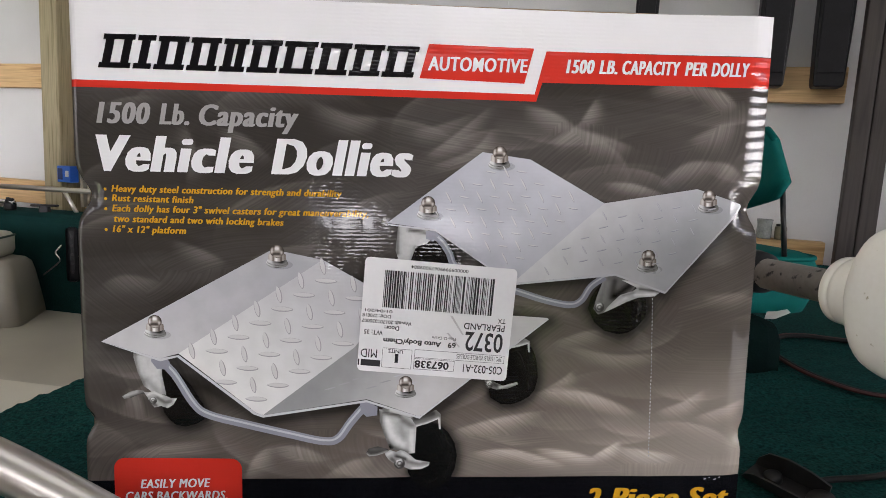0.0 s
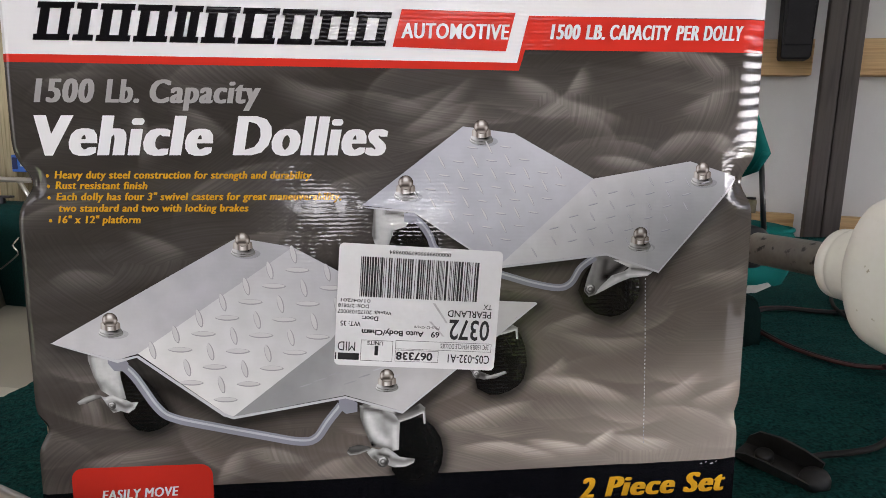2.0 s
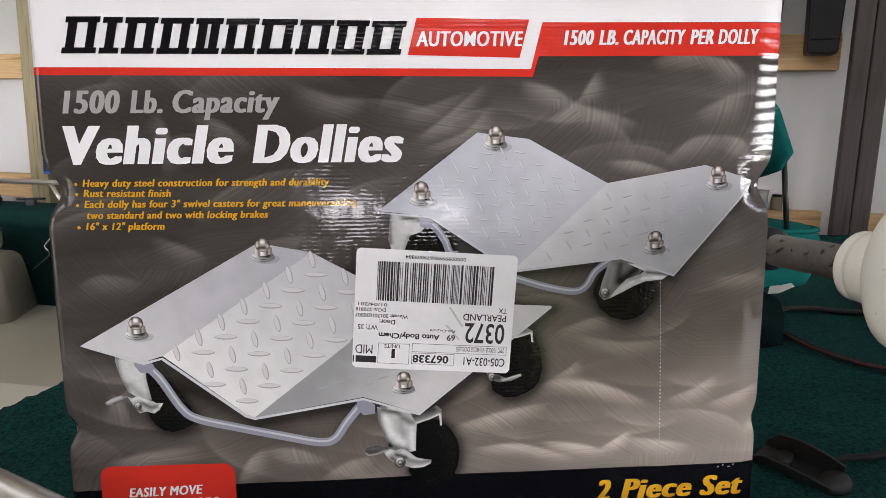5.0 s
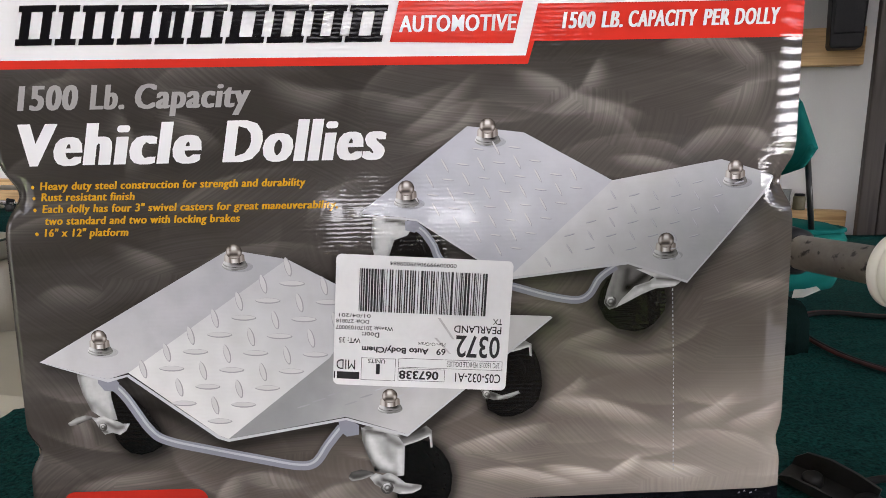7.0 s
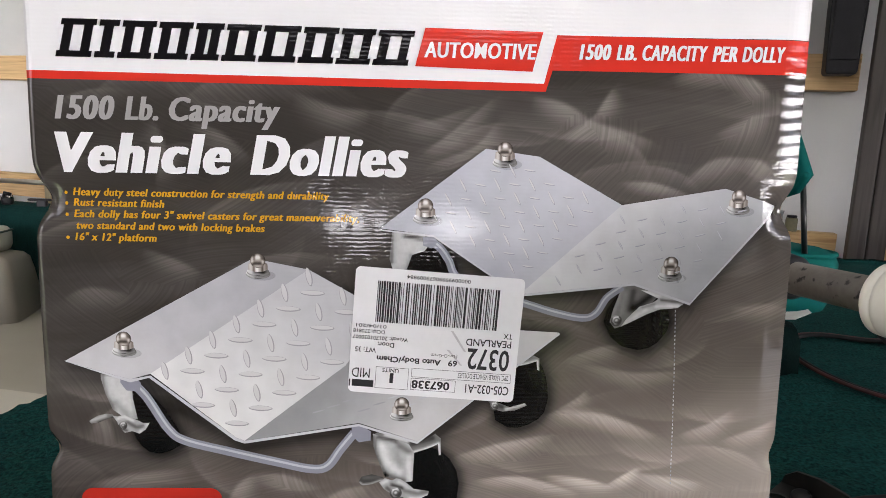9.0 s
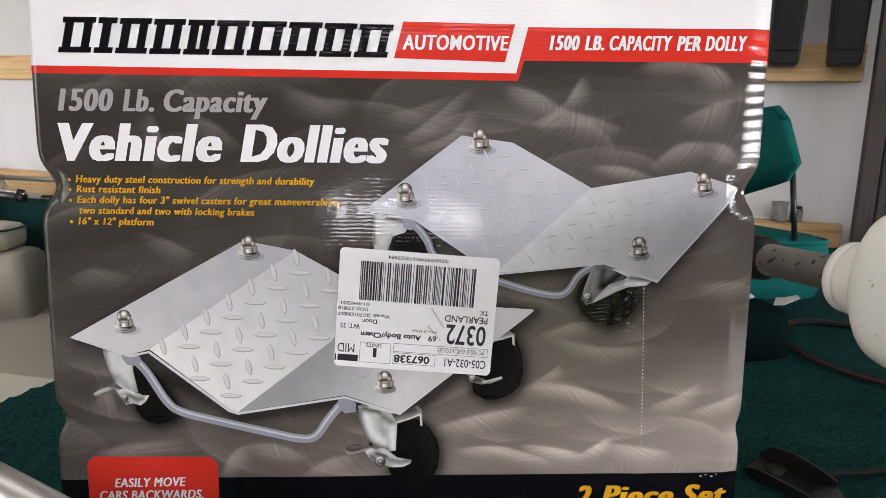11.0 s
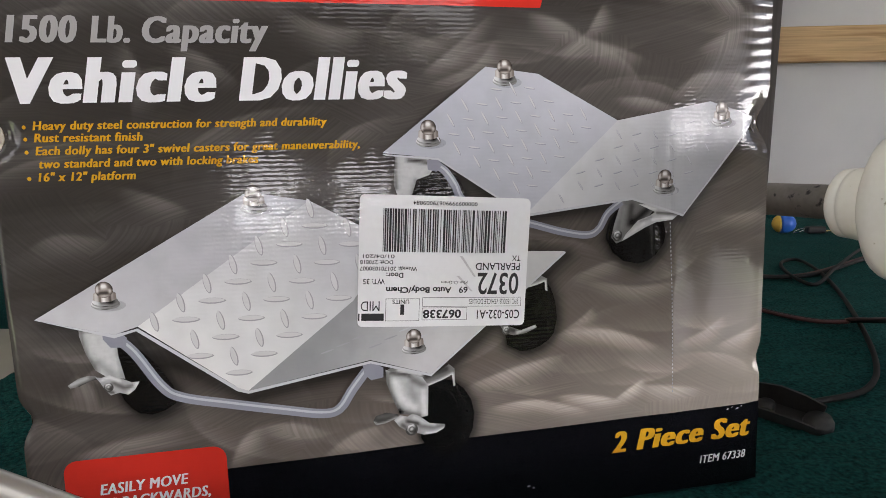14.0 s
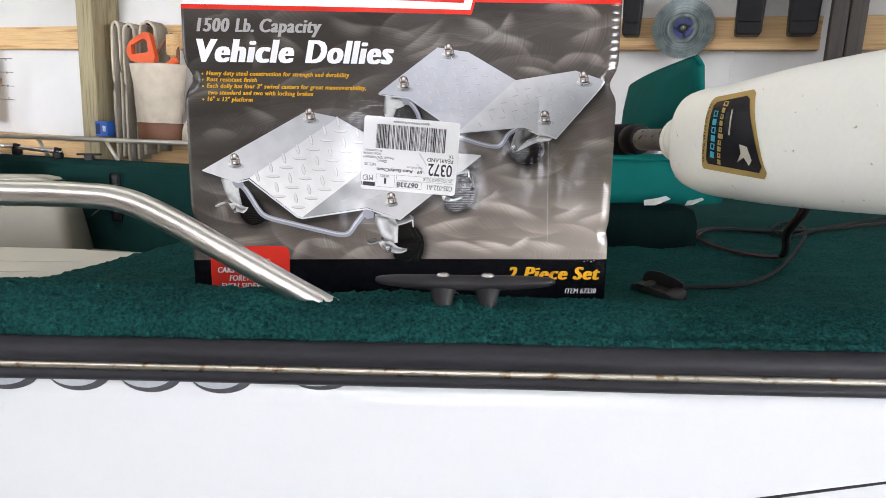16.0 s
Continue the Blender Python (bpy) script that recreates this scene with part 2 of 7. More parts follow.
def brushed_print(name):
    """The printed backdrop: swirled, brushed steel, from charcoal at the top to warm grey at the lower right."""
    m, n, l, p = nodes_of(name)
    co = n.new("ShaderNodeTexCoord").outputs["Object"]
    sep = n.new("ShaderNodeSeparateXYZ")
    l.new(co, sep.inputs[0])
    tone = n.new("ShaderNodeMath")
    tone.operation = "MULTIPLY_ADD"
    tone.inputs[1].default_value = -0.42
    l.new(sep.outputs["X"], tone.inputs[0])
    l.new(sep.outputs["Z"], tone.inputs[2])
    cloud = noise_node(n, l, co, 9.0, 3.0, (1.0, 1.0, 2.6))
    shift = n.new("ShaderNodeMath")
    shift.operation = "MULTIPLY_ADD"
    shift.inputs[1].default_value = 0.13
    l.new(cloud.outputs[0], shift.inputs[0])
    lift = n.new("ShaderNodeMath")
    lift.inputs[1].default_value = 0.055
    l.new(tone.outputs[0], lift.inputs[0])
    l.new(lift.outputs[0], shift.inputs[2])
    base = ramp(n, l, shift.outputs[0], (0.10, (0.26, 0.23, 0.203)), (0.20, (0.135, 0.115, 0.10)), (0.29, (0.064, 0.055, 0.049)), (0.41, (0.037, 0.033, 0.030))).outputs[0]
    # fields of fine brush arcs, each field with its own far centre
    flat = n.new("ShaderNodeMapping")
    flat.inputs["Scale"].default_value = (0.6, 0.0, 1.15)
    l.new(co, flat.inputs[0])
    wobble = noise_node(n, l, flat.outputs[0], 22.0, 2.0)
    bent = mixed(n, l, "LINEAR_LIGHT", 0.03, flat.outputs[0], wobble.outputs["Color"])
    field = n.new("ShaderNodeTexVoronoi")
    field.inputs["Scale"].default_value = 17.0
    l.new(bent, field.inputs["Vector"])

    def vector_math(kind, a, b):
        node = n.new("ShaderNodeVectorMath")
        node.operation = kind
        for sock, v in ((node.inputs[0], a), (node.inputs[1], b)):
            if isinstance(v, tuple):
                sock.default_value = v
            elif v is not None:
                l.new(v, sock)
        return node.outputs

    away = vector_math("MULTIPLY", vector_math("SUBTRACT", field.outputs["Color"], (0.5, 0.5, 0.5))[0], (0.34, 0.0, 0.34))[0]
    centre = vector_math("ADD", field.outputs["Position"], away)[0]
    reach = vector_math("DISTANCE", flat.outputs[0], centre)["Value"]
    rings = n.new("ShaderNodeTexNoise")
    rings.noise_dimensions = "1D"
    rings.inputs["Scale"].default_value, rings.inputs["Detail"].default_value = 820.0, 4.0
    l.new(reach, rings.inputs["W"])
    mark = ramp(n, l, rings.outputs[0], (0.36, (0.88, 0.88, 0.88)), (0.64, (1.16, 1.155, 1.15))).outputs[0]
    patch = ramp(n, l, noise_node(n, l, co, 13.0, 2.0).outputs[0], (0.35, (0.1, 0.1, 0.1)), (0.65, (0.7, 0.7, 0.7))).outputs[0]
    mark = mixed(n, l, "MIX", patch, (1.0, 1.0, 1.0), mark)
    col = mixed(n, l, "MULTIPLY", 1.0, base, mark)
    # pale strokes of the artwork, finely streaked by the brush arcs, and its soft shadows
    stroke = n.new("ShaderNodeAttribute")
    stroke.attribute_name = "print_tone"
    grain = ramp(n, l, rings.outputs[0], (0.35, (0.74, 0.74, 0.74)), (0.65, (1.0, 1.0, 1.0))).outputs[0]
    pale = mixed(n, l, "MULTIPLY", 1.0, stroke.outputs["Color"], grain)
    col = mixed(n, l, "ADD", 1.0, col, mixed(n, l, "MULTIPLY", 1.0, mixed(n, l, "MULTIPLY", 1.0, col, pale), (1.9, 1.85, 1.8)))
    col = mixed(n, l, "SCREEN", 0.27, col, mixed(n, l, "MULTIPLY", 1.0, pale, (0.74, 0.70, 0.66)))
    shade = n.new("ShaderNodeAttribute")
    shade.attribute_name = "print_shade"
    col = mixed(n, l, "MIX", shade.outputs["Fac"], col, (0.006, 0.0055, 0.005))
    # thin smoky veils between them
    smoke = noise_node(n, l, flat.outputs[0], 7.0, 4.0, (0.8, 1.0, 1.7))
    smoke.inputs["Distortion"].default_value = 1.2
    veil = ramp(n, l, smoke.outputs[0], (0.42, (0, 0, 0)), (0.68, (1, 0.96, 0.92))).outputs[0]
    col = mixed(n, l, "SCREEN", 0.04, col, mixed(n, l, "MULTIPLY", 1.0, veil, grain))
    l.new(col, p.inputs["Base Color"])
    film_bump(n, l, p)
    return m


def plain(name, colour, rough=0.5, metal=0.0, coat=0.0):
    m, n, l, p = nodes_of(name)
    p.inputs["Base Color"].default_value = (*colour, 1)
    p.inputs["Roughness"].default_value, p.inputs["Metallic"].default_value, p.inputs["Coat Weight"].default_value = rough, metal, coat
    return m


WALL_WHITE = surface("white wall sheet", (0.58, 0.58, 0.575), (0.70, 0.70, 0.69), 3.0, (0.35, 0.55), 0, 420.0, 0.25, 0.0015)
# emissive colour of sheets added outside, for bright glints in the box's film
SKY_GLOW = plain("pale hazy sky", (0.8, 0.8, 0.8), 1.0)
SKY_GLOW.node_tree.nodes["Principled BSDF"].inputs["Emission Color"].default_value = (0.95, 0.98, 1.0, 1)
SKY_GLOW.node_tree.nodes["Principled BSDF"].inputs["Emission Strength"].default_value = 4.5
CEILING = surface("ceiling sheet", (0.55, 0.55, 0.54), (0.68, 0.68, 0.66), 2.0, (0.5, 0.7))
# dark brown for walls out of view, so the box's film reflects little
UNSEEN_WALL = surface("dark brown unseen wall", (0.12, 0.085, 0.055), (0.2, 0.15, 0.1), 2.0, (0.6, 0.8), 0, 80.0, 0.2, 0.001, (0.3, 1, 1))
ADDED_PANEL = plain("milky added panel", (0.8, 0.82, 0.82), 0.5)
CONCRETE = surface("concrete", (0.22, 0.21, 0.2), (0.36, 0.35, 0.33), 1.6, (0.6, 0.9), 0, 60.0, 0.3, 0.002)
GRASS = surface("grass", (0.12, 0.2, 0.04), (0.22, 0.3, 0.09), 3.0, (0.8, 1.0), 0, 40.0, 0.8, 0.02)
GRAVEL = surface("pale gravel", (0.52, 0.50, 0.44), (0.72, 0.69, 0.62), 2.0, (0.8, 1.0), 0, 30.0, 0.8, 0.02)
PINE = timber("pine girt", (0.46, 0.27, 0.11), (0.70, 0.47, 0.23))
POST_WOOD = timber("treated post", (0.2, 0.17, 0.09), (0.36, 0.31, 0.19), True, 0.75)
POST_DARK = timber("dark brown post", (0.030, 0.024, 0.021), (0.060, 0.050, 0.045), False)
CARPET = carpet_material("green marine carpet", (0.0011, 0.015, 0.0145), (0.011, 0.084, 0.078))
LINER = carpet_material("dark green carpet liner", (0.003, 0.020, 0.0185), (0.009, 0.050, 0.046))
GELCOAT = surface("white gelcoat", (0.60, 0.615, 0.635), (0.66, 0.675, 0.695), 2.0, (0.12, 0.2), 0, 900.0, 0.02, 0.0002, None, 0.5)
RUBBER = surface("black rubber", (0.008, 0.008, 0.010), (0.025, 0.025, 0.031), 16.0, (0.42, 0.62), 0, 300.0, 0.2, 0.0005, (0.3, 1, 1))
CORD_BLACK = surface("black cord sheath", (0.004, 0.004, 0.004), (0.010, 0.010, 0.010), 40.0, (0.6, 0.75))
STAINLESS = brushed("satin stainless tube", (0.74, 0.71, 0.67), 0.31, (0.15, 0.15, 0.15))
CHROME = brushed("chrome", (0.72, 0.72, 0.73), 0.1)
RUSTY_TRIM = brushed("rust-spotted stainless trim", (0.62, 0.58, 0.5), 0.32, (0.1, 1, 1), ((0.30, 0.19, 0.10), (1.6, 2.0, 2.0)))
CLEAT_PLASTIC = surface("black nylon", (0.011, 0.010, 0.012), (0.024, 0.023, 0.025), 30.0, (0.42, 0.58), 0, 700.0, 0.25, 0.0004)
VINYL = surface("cream vinyl", (0.55, 0.52, 0.44), (0.66, 0.63, 0.55), 6.0, (0.4, 0.55), 0, 500.0, 0.2, 0.0005)
VINYL_GREY = surface("weathered beige fibreglass", (0.4, 0.37, 0.31), (0.5, 0.47, 0.4), 5.0, (0.35, 0.5), 0, 300.0, 0.1, 0.0005)
PIPING = plain("dark green piping", (0.008, 0.035, 0.025), 0.5)
for dull in (RUBBER, CORD_BLACK, CLEAT_PLASTIC):
    dull.node_tree.nodes["Principled BSDF"].inputs["Specular IOR Level"].default_value = 0.28
BOARD = surface("brown corrugated board", (0.36, 0.25, 0.15), (0.46, 0.33, 0.21), 20.0, (0.7, 0.9), 0, 300.0, 0.3, 0.0006)
MOTOR_WHITE = surface("white moulded plastic", (0.86, 0.855, 0.81), (0.93, 0.93, 0.90), 9.0, (0.28, 0.42), 0, 260.0, 0.06, 0.0004, None, 0.2, ((0.35, 0.31, 0.2), 170.0, 0.69))
SHAFT = surface("scratched grey composite shaft", (0.12, 0.11, 0.095), (0.21, 0.195, 0.17), 20.0, (0.4, 0.6), 0, 250.0, 0.2, 0.0004, None, 0.0, ((0.012, 0.011, 0.01), 130.0, 0.6))
CHAIR_GREEN = surface("green vinyl", (0.001, 0.078, 0.070), (0.003, 0.115, 0.105), 14.0, (0.72, 0.85), 0, 600.0, 0.25, 0.0004)
CHAIR_GREEN.node_tree.nodes["Principled BSDF"].inputs["Specular IOR Level"].default_value = 0.06
BLACK_METAL = plain("black painted tube", (0.012, 0.012, 0.013), 0.4)
BLACK_PLASTIC = surface("black plastic", (0.005, 0.005, 0.006), (0.013, 0.013, 0.015), 20.0, (0.35, 0.5))
BLACK_PLASTIC.node_tree.nodes["Principled BSDF"].inputs["Specular IOR Level"].default_value = 0.2
CANVAS = surface("tan canvas", (0.40, 0.35, 0.27), (0.62, 0.56, 0.46), 14.0, (0.8, 0.95), 0, 380.0, 0.5, 0.001)
HOSE = surface("grey woven hose", (0.2, 0.18, 0.145), (0.33, 0.3, 0.25), 9.0, (0.8, 0.95), 0, 420.0, 0.5, 0.001, (1, 1, 0.3))
LEATHER = surface("brown leather", (0.1, 0.04, 0.02), (0.2, 0.085, 0.045), 14.0, (0.5, 0.7))
ORANGE = surface("orange plastic", (0.62, 0.08, 0.015), (0.75, 0.12, 0.025), 12.0, (0.35, 0.5))
BLUE = surface("blue plastic box", (0.01, 0.09, 0.42), (0.015, 0.13, 0.55), 14.0, (0.4, 0.55))
GREEN_CLOTH = surface("bright green foam", (0.01, 0.17, 0.03), (0.02, 0.26, 0.06), 20.0, (0.6, 0.8))
PAPER = surface("torn white paper", (0.5, 0.5, 0.48), (0.62, 0.62, 0.6), 30.0, (0.7, 0.9))
SAW_STEEL = turned_steel("ground saw steel", (0.15, 0.175, 0.175), 0.33)
steel = SAW_STEEL.node_tree
turned = steel.nodes.new("ShaderNodeTangent")
turned.direction_type, turned.axis = "RADIAL", "Y"
steel.links.new(turned.outputs[0], steel.nodes["Principled BSDF"].inputs["Tangent"])
steel.nodes["Principled BSDF"].inputs["Anisotropic"].default_value = 0.85
GOLD = plain("gold foil", (0.5, 0.36, 0.12), 0.35, 0.4)
RED_CORD = surface("dull red cable", (0.03, 0.008, 0.008), (0.10, 0.022, 0.02), 30.0, (0.5, 0.7))

PRINT = brushed_print("printed brushed steel")
INK_WHITE, INK_RED, INK_BLACK = ink("white ink", (0.76, 0.76, 0.78), 0.03), ink("red ink", (0.62, 0.035, 0.022)), ink("black ink", (0.006, 0.006, 0.008), 0.3)
INK_YELLOW, INK_SILVER = ink("yellow ink", (0.62, 0.33, 0.02)), ink("silver grey ink", (0.34, 0.33, 0.33))
INK_PLATE_LIGHT, INK_PLATE_MID = ink("plate light ink", (0.56, 0.57, 0.60), 0.1), ink("plate middle ink", (0.34, 0.35, 0.39), 0.1)
INK_ROD, INK_ROD_LIGHT = ink("grey rod ink", (0.27, 0.28, 0.33), 0.15), ink("pale rod ink", (0.5, 0.52, 0.57), 0.15)
INK_SOFT = soft_ink("soft shadow ink")
ZINC_PRINT = toned_ink("zinc picture ink", (0.0, (0.003, 0.003, 0.003)), (0.12, (0.012, 0.0115, 0.011)), (0.3, (0.075, 0.073, 0.07)), (0.5, (0.21, 0.21, 0.205)), (0.75, (0.44, 0.45, 0.45)), (1.0, (0.74, 0.75, 0.75)))
NICKEL_PRINT = toned_ink("nickel picture ink", (0.0, (0.006, 0.005, 0.004)), (0.3, (0.085, 0.072, 0.062)), (0.55, (0.27, 0.235, 0.21)), (0.8, (0.55, 0.52, 0.485)), (1.0, (0.80, 0.79, 0.77)))
INK_TREAD, INK_TREAD_SHADE, INK_TREAD_FAINT = ink("tread light ink", (0.62, 0.62, 0.63), 0.1), ink("tread shade ink", (0.36, 0.36, 0.38), 0.1), ink("faint tread ink", (0.52, 0.53, 0.57), 0.1)
PLATE_NEAR_LEFT = plate_ink("near plate, left face", (0.596, 0.596, 0.617), (0.428, 0.434, 0.466), (-200, 150), (-70, 205))
PLATE_NEAR_MIDDLE = plate_ink("near plate, middle face", (0.760, 0.760, 0.756), (0.518, 0.525, 0.554), (-130, 115), (-40, 195))
PLATE_NEAR_RIGHT = plate_ink("near plate, right face", (0.298, 0.305, 0.315), (0.570, 0.570, 0.580), (-60, 125), (-5, 105))
PLATE_FAR_LEFT = plate_ink("far plate, left face", (0.467, 0.486, 0.542), (0.544, 0.557, 0.605), (0, 235), (90, 240))
PLATE_FAR_RIGHT = plate_ink("far plate, right face", (0.648, 0.654, 0.668), (0.428, 0.441, 0.466), (95, 225), (165, 200))
LABEL_PAPER = surface("white label paper", (0.74, 0.74, 0.75), (0.8, 0.8, 0.81), 25.0, (0.3, 0.42), 0, 300.0, 0.05, 0.0003)
LABEL_SMEAR = surface("grey smear", (0.42, 0.41, 0.42), (0.68, 0.67, 0.68), 90.0, (0.3, 0.5))
LABEL_INK = plain("thermal black", (0.01, 0.01, 0.012), 0.4)


# ---- building helpers ----
def part(name, bm, material, parent=None, label="", smooth=False):
    """One bmesh as one mesh object, under its thing or part."""
    me = bpy.data.meshes.new(name)
    bmesh.ops.recalc_face_normals(bm, faces=bm.faces[:])
    bm.to_mesh(me)
    bm.free()
    if smooth:
        me.shade_smooth()
    me.materials.append(material)
    ob = new(name, me)
    if parent is not None:
        ob.parent = parent
    if label:
        ob["label"] = label
    return ob


def sheet_part(name, verts, faces, material, parent=None, label="", smooth=True):
    me = bpy.data.meshes.new(name)
    me.from_pydata(verts, [], faces)
    me.validate()
    if smooth:
        me.shade_smooth()
    me.materials.append(material)
    ob = new(name, me)
    if parent is not None:
        ob.parent = parent
    if label:
        ob["label"] = label
    return ob


def thing(name, label, category, m=None, group="", kind=""):
    ob = new(name)
    ob.empty_display_size = 0.05
    ob.matrix_world = m if m is not None else Matrix()
    return tagged(ob, label, category, group, kind)


def block(size, at=(0, 0, 0), bevel=0.0, turn=None, bm=None, segments=2):
    """A box of that size centred at a point, with rounded edges."""
    own = bmesh.new()
    bmesh.ops.create_cube(own, size=1.0, matrix=Matrix.Diagonal((*size, 1)))
    if bevel:
        bmesh.ops.bevel(own, geom=own.edges[:], offset=bevel, segments=segments, profile=0.5, affect="EDGES")
    m = Matrix.Translation(at) @ (turn if turn is not None else Matrix())
    bmesh.ops.transform(own, matrix=m, verts=own.verts[:])
    return joined(bm, own)


def joined(bm, own):
    if bm is None:
        return own
    me = bpy.data.meshes.new("join")
    own.to_mesh(me)
    own.free()
    bm.from_mesh(me)
    bpy.data.meshes.remove(me)
    return bm


def rod(a, b, r, r2=None, seg=16, bm=None, bevel=0.0):
    """A round bar from a to b."""
    a, b = Vector(a), Vector(b)
    own = bmesh.new()
    bmesh.ops.create_cone(own, cap_ends=True, segments=seg, radius1=r, radius2=r if r2 is None else r2, depth=(b - a).length)
    if bevel:
        bmesh.ops.bevel(own, geom=[e for e in own.edges if len(e.link_faces) == 2 and e.calc_face_angle() > 0.8], offset=bevel, segments=2, profile=0.5, affect="EDGES")
    m = Matrix.Translation((a + b) / 2) @ (b - a).to_track_quat("Z", "Y").to_matrix().to_4x4()
    bmesh.ops.transform(own, matrix=m, verts=own.verts[:])
    return joined(bm, own)


def spline(points, steps=8):
    """Points of a smooth curve through the given ones."""
    p = [Vector(q) for q in points]
    out = []
    for i in range(len(p) - 1):
        a, b, c, d = p[max(i - 1, 0)], p[i], p[i + 1], p[min(i + 2, len(p) - 1)]
        for k in range(steps):
            t = k / steps
            out.append(0.5 * ((2 * b) + (c - a) * t + (2 * a - 5 * b + 4 * c - d) * t * t + (3 * b - a - 3 * c + d) * t ** 3))
    out.append(p[-1])
    return out


def tube(points, r, seg=14, bm=None, flat=1.0):
    """A swept round section along points."""
    own = bmesh.new()
    rings, up = [], Vector((0, 0, 1))
    for i, p in enumerate(points):
        t = (points[min(i + 1, len(points) - 1)] - points[max(i - 1, 0)]).normalized()
        side = t.cross(up)
        if side.length < 1e-4:
            side = t.cross(Vector((0, 1, 0)))
        side.normalize()
        lift = side.cross(t)
        rings.append([own.verts.new(p + side * (math.cos(2 * math.pi * k / seg) * r) + lift * (math.sin(2 * math.pi * k / seg) * r * flat)) for k in range(seg)])
    for a, b in zip(rings, rings[1:]):
        for k in range(seg):
            own.faces.new((a[k], a[(k + 1) % seg], b[(k + 1) % seg], b[k]))
    own.faces.new(rings[0])
    own.faces.new(rings[-1])
    return joined(bm, own)


def ribbon(points, width_dir, width, thick, bm=None):
    """A flat strap along points."""
    own = bmesh.new()
    w = Vector(width_dir).normalized() * width / 2
    rings = []
    for i, p in enumerate(points):
        t = (points[min(i + 1, len(points) - 1)] - points[max(i - 1, 0)]).normalized()
        nrm = t.cross(w).normalized() * thick / 2
        rings.append([own.verts.new(q) for q in (p - w - nrm, p + w - nrm, p + w + nrm, p - w + nrm)])
    for a, b in zip(rings, rings[1:]):
        for k in range(4):
            own.faces.new((a[k], a[(k + 1) % 4], b[(k + 1) % 4], b[k]))
    own.faces.new(rings[0])
    own.faces.new(rings[-1])
    return joined(bm, own)


def lathe(profile, seg=32, bm=None, m=None):
    """A turned shape from (radius, height) pairs round the z axis."""
    own = bmesh.new()
    rings = [[own.verts.new((r * math.cos(2 * math.pi * k / seg), r * math.sin(2 * math.pi * k / seg), z)) for k in range(seg)] for r, z in profile]
    for a, b in zip(rings, rings[1:]):
        for k in range(seg):
            own.faces.new((a[k], a[(k + 1) % seg], b[(k + 1) % seg], b[k]))
    own.faces.new(rings[0])
    own.faces.new(rings[-1])
    if m is not None:
        bmesh.ops.transform(own, matrix=m, verts=own.verts[:])
    return joined(bm, own)


def loft(rings, bm=None, cap=True):
    own = bmesh.new()
    vs = [[own.verts.new(p) for p in r] for r in rings]
    for a, b in zip(vs, vs[1:]):
        for k in range(len(a)):
            own.faces.new((a[k], a[(k + 1) % len(a)], b[(k + 1) % len(a)], b[k]))
    if cap:
        own.faces.new(vs[0])
        own.faces.new(vs[-1])
    return joined(bm, own)


def rounded(w, h, r, seg=5):
    """The outline of a rounded rectangle, as (u, v) pairs."""
    out = []
    for cx, cy, a0 in ((w / 2 - r, h / 2 - r, 0), (-w / 2 + r, h / 2 - r, 90), (-w / 2 + r, -h / 2 + r, 180), (w / 2 - r, -h / 2 + r, 270)):
        for k in range(seg + 1):
            a = radians(a0 + 90 * k / seg)
            out.append((cx + r * math.cos(a), cy + r * math.sin(a)))
    return out


def slab(outline, thick, bm=None, m=None, bevel=0.0):
    """A flat outline in x, y pulled up to a thickness."""
    own = bmesh.new()
    f = own.faces.new([own.verts.new((x, y, 0)) for x, y in outline])
    top = bmesh.ops.extrude_face_region(own, geom=[f])
    bmesh.ops.translate(own, vec=(0, 0, thick), verts=[g for g in top["geom"] if isinstance(g, bmesh.types.BMVert)])
    if bevel:
        bmesh.ops.bevel(own, geom=[e for e in own.edges if len(e.link_faces) == 2 and e.calc_face_angle() > 0.9], offset=bevel, segments=2, profile=0.5, affect="EDGES")
    if m is not None:
        bmesh.ops.transform(own, matrix=m, verts=own.verts[:])
    return joined(bm, own)


def smoothstep(a, b, x):
    t = min(max((x - a) / (b - a), 0.0), 1.0)
    return t * t * (3 - 2 * t)


# ---- the room ----
def room_part(name, size, at, material, bevel=0.0, label="", category="", kind="structure"):
    """A piece of the building; at and size along the back wall, across it, and up."""
    ob = part(name, block(size, (0, 0, 0), bevel), material)
    ob.matrix_world = ROOM @ Matrix.Translation(at)
    return tagged(ob, label or name.replace("_", " "), category or name.split("_")[0], "", kind)


mid = (TOP + GROUND) / 2
tall = TOP - GROUND
ground = part("ground", block((160, 160, 0.3), (0, 0, GROUND - 0.16)), GRASS)
tagged(ground, "mown green grass round the building", "ground", "", "structure")
room_part("floor", (10.6, 6.2, 0.14), (-1.5, -2.7, GROUND - 0.07), CONCRETE, 0, "grey concrete slab floor of the workshop", "floor")
room_part("pavement", (5.0, 9.0, 0.12), (6.4, -4.5, GROUND - 0.07), GRAVEL, 0, "pale gravel drive outside the side door", "pavement")
# unseen far gravel and glowing sheets, added to feed the box's reflections
room_part("pavement_2", (80.0, 44.0, 0.12), (4.0, -31.5, GROUND - 0.07), GRAVEL, 0, "unseen pale gravel added to whiten the reflections", "pavement")
room_part("backdrop", (70.0, 0.1, 9.0), (4.0, -54.0, GROUND + 4.4), SKY_GLOW, 0, "glowing sheet added as low sky for the reflections", "sky")
room_part("backdrop_2", (0.1, 60.0, 9.0), (46.0, -10.0, GROUND + 4.4), SKY_GLOW, 0, "glowing sheet added as sky beyond the side door", "sky")
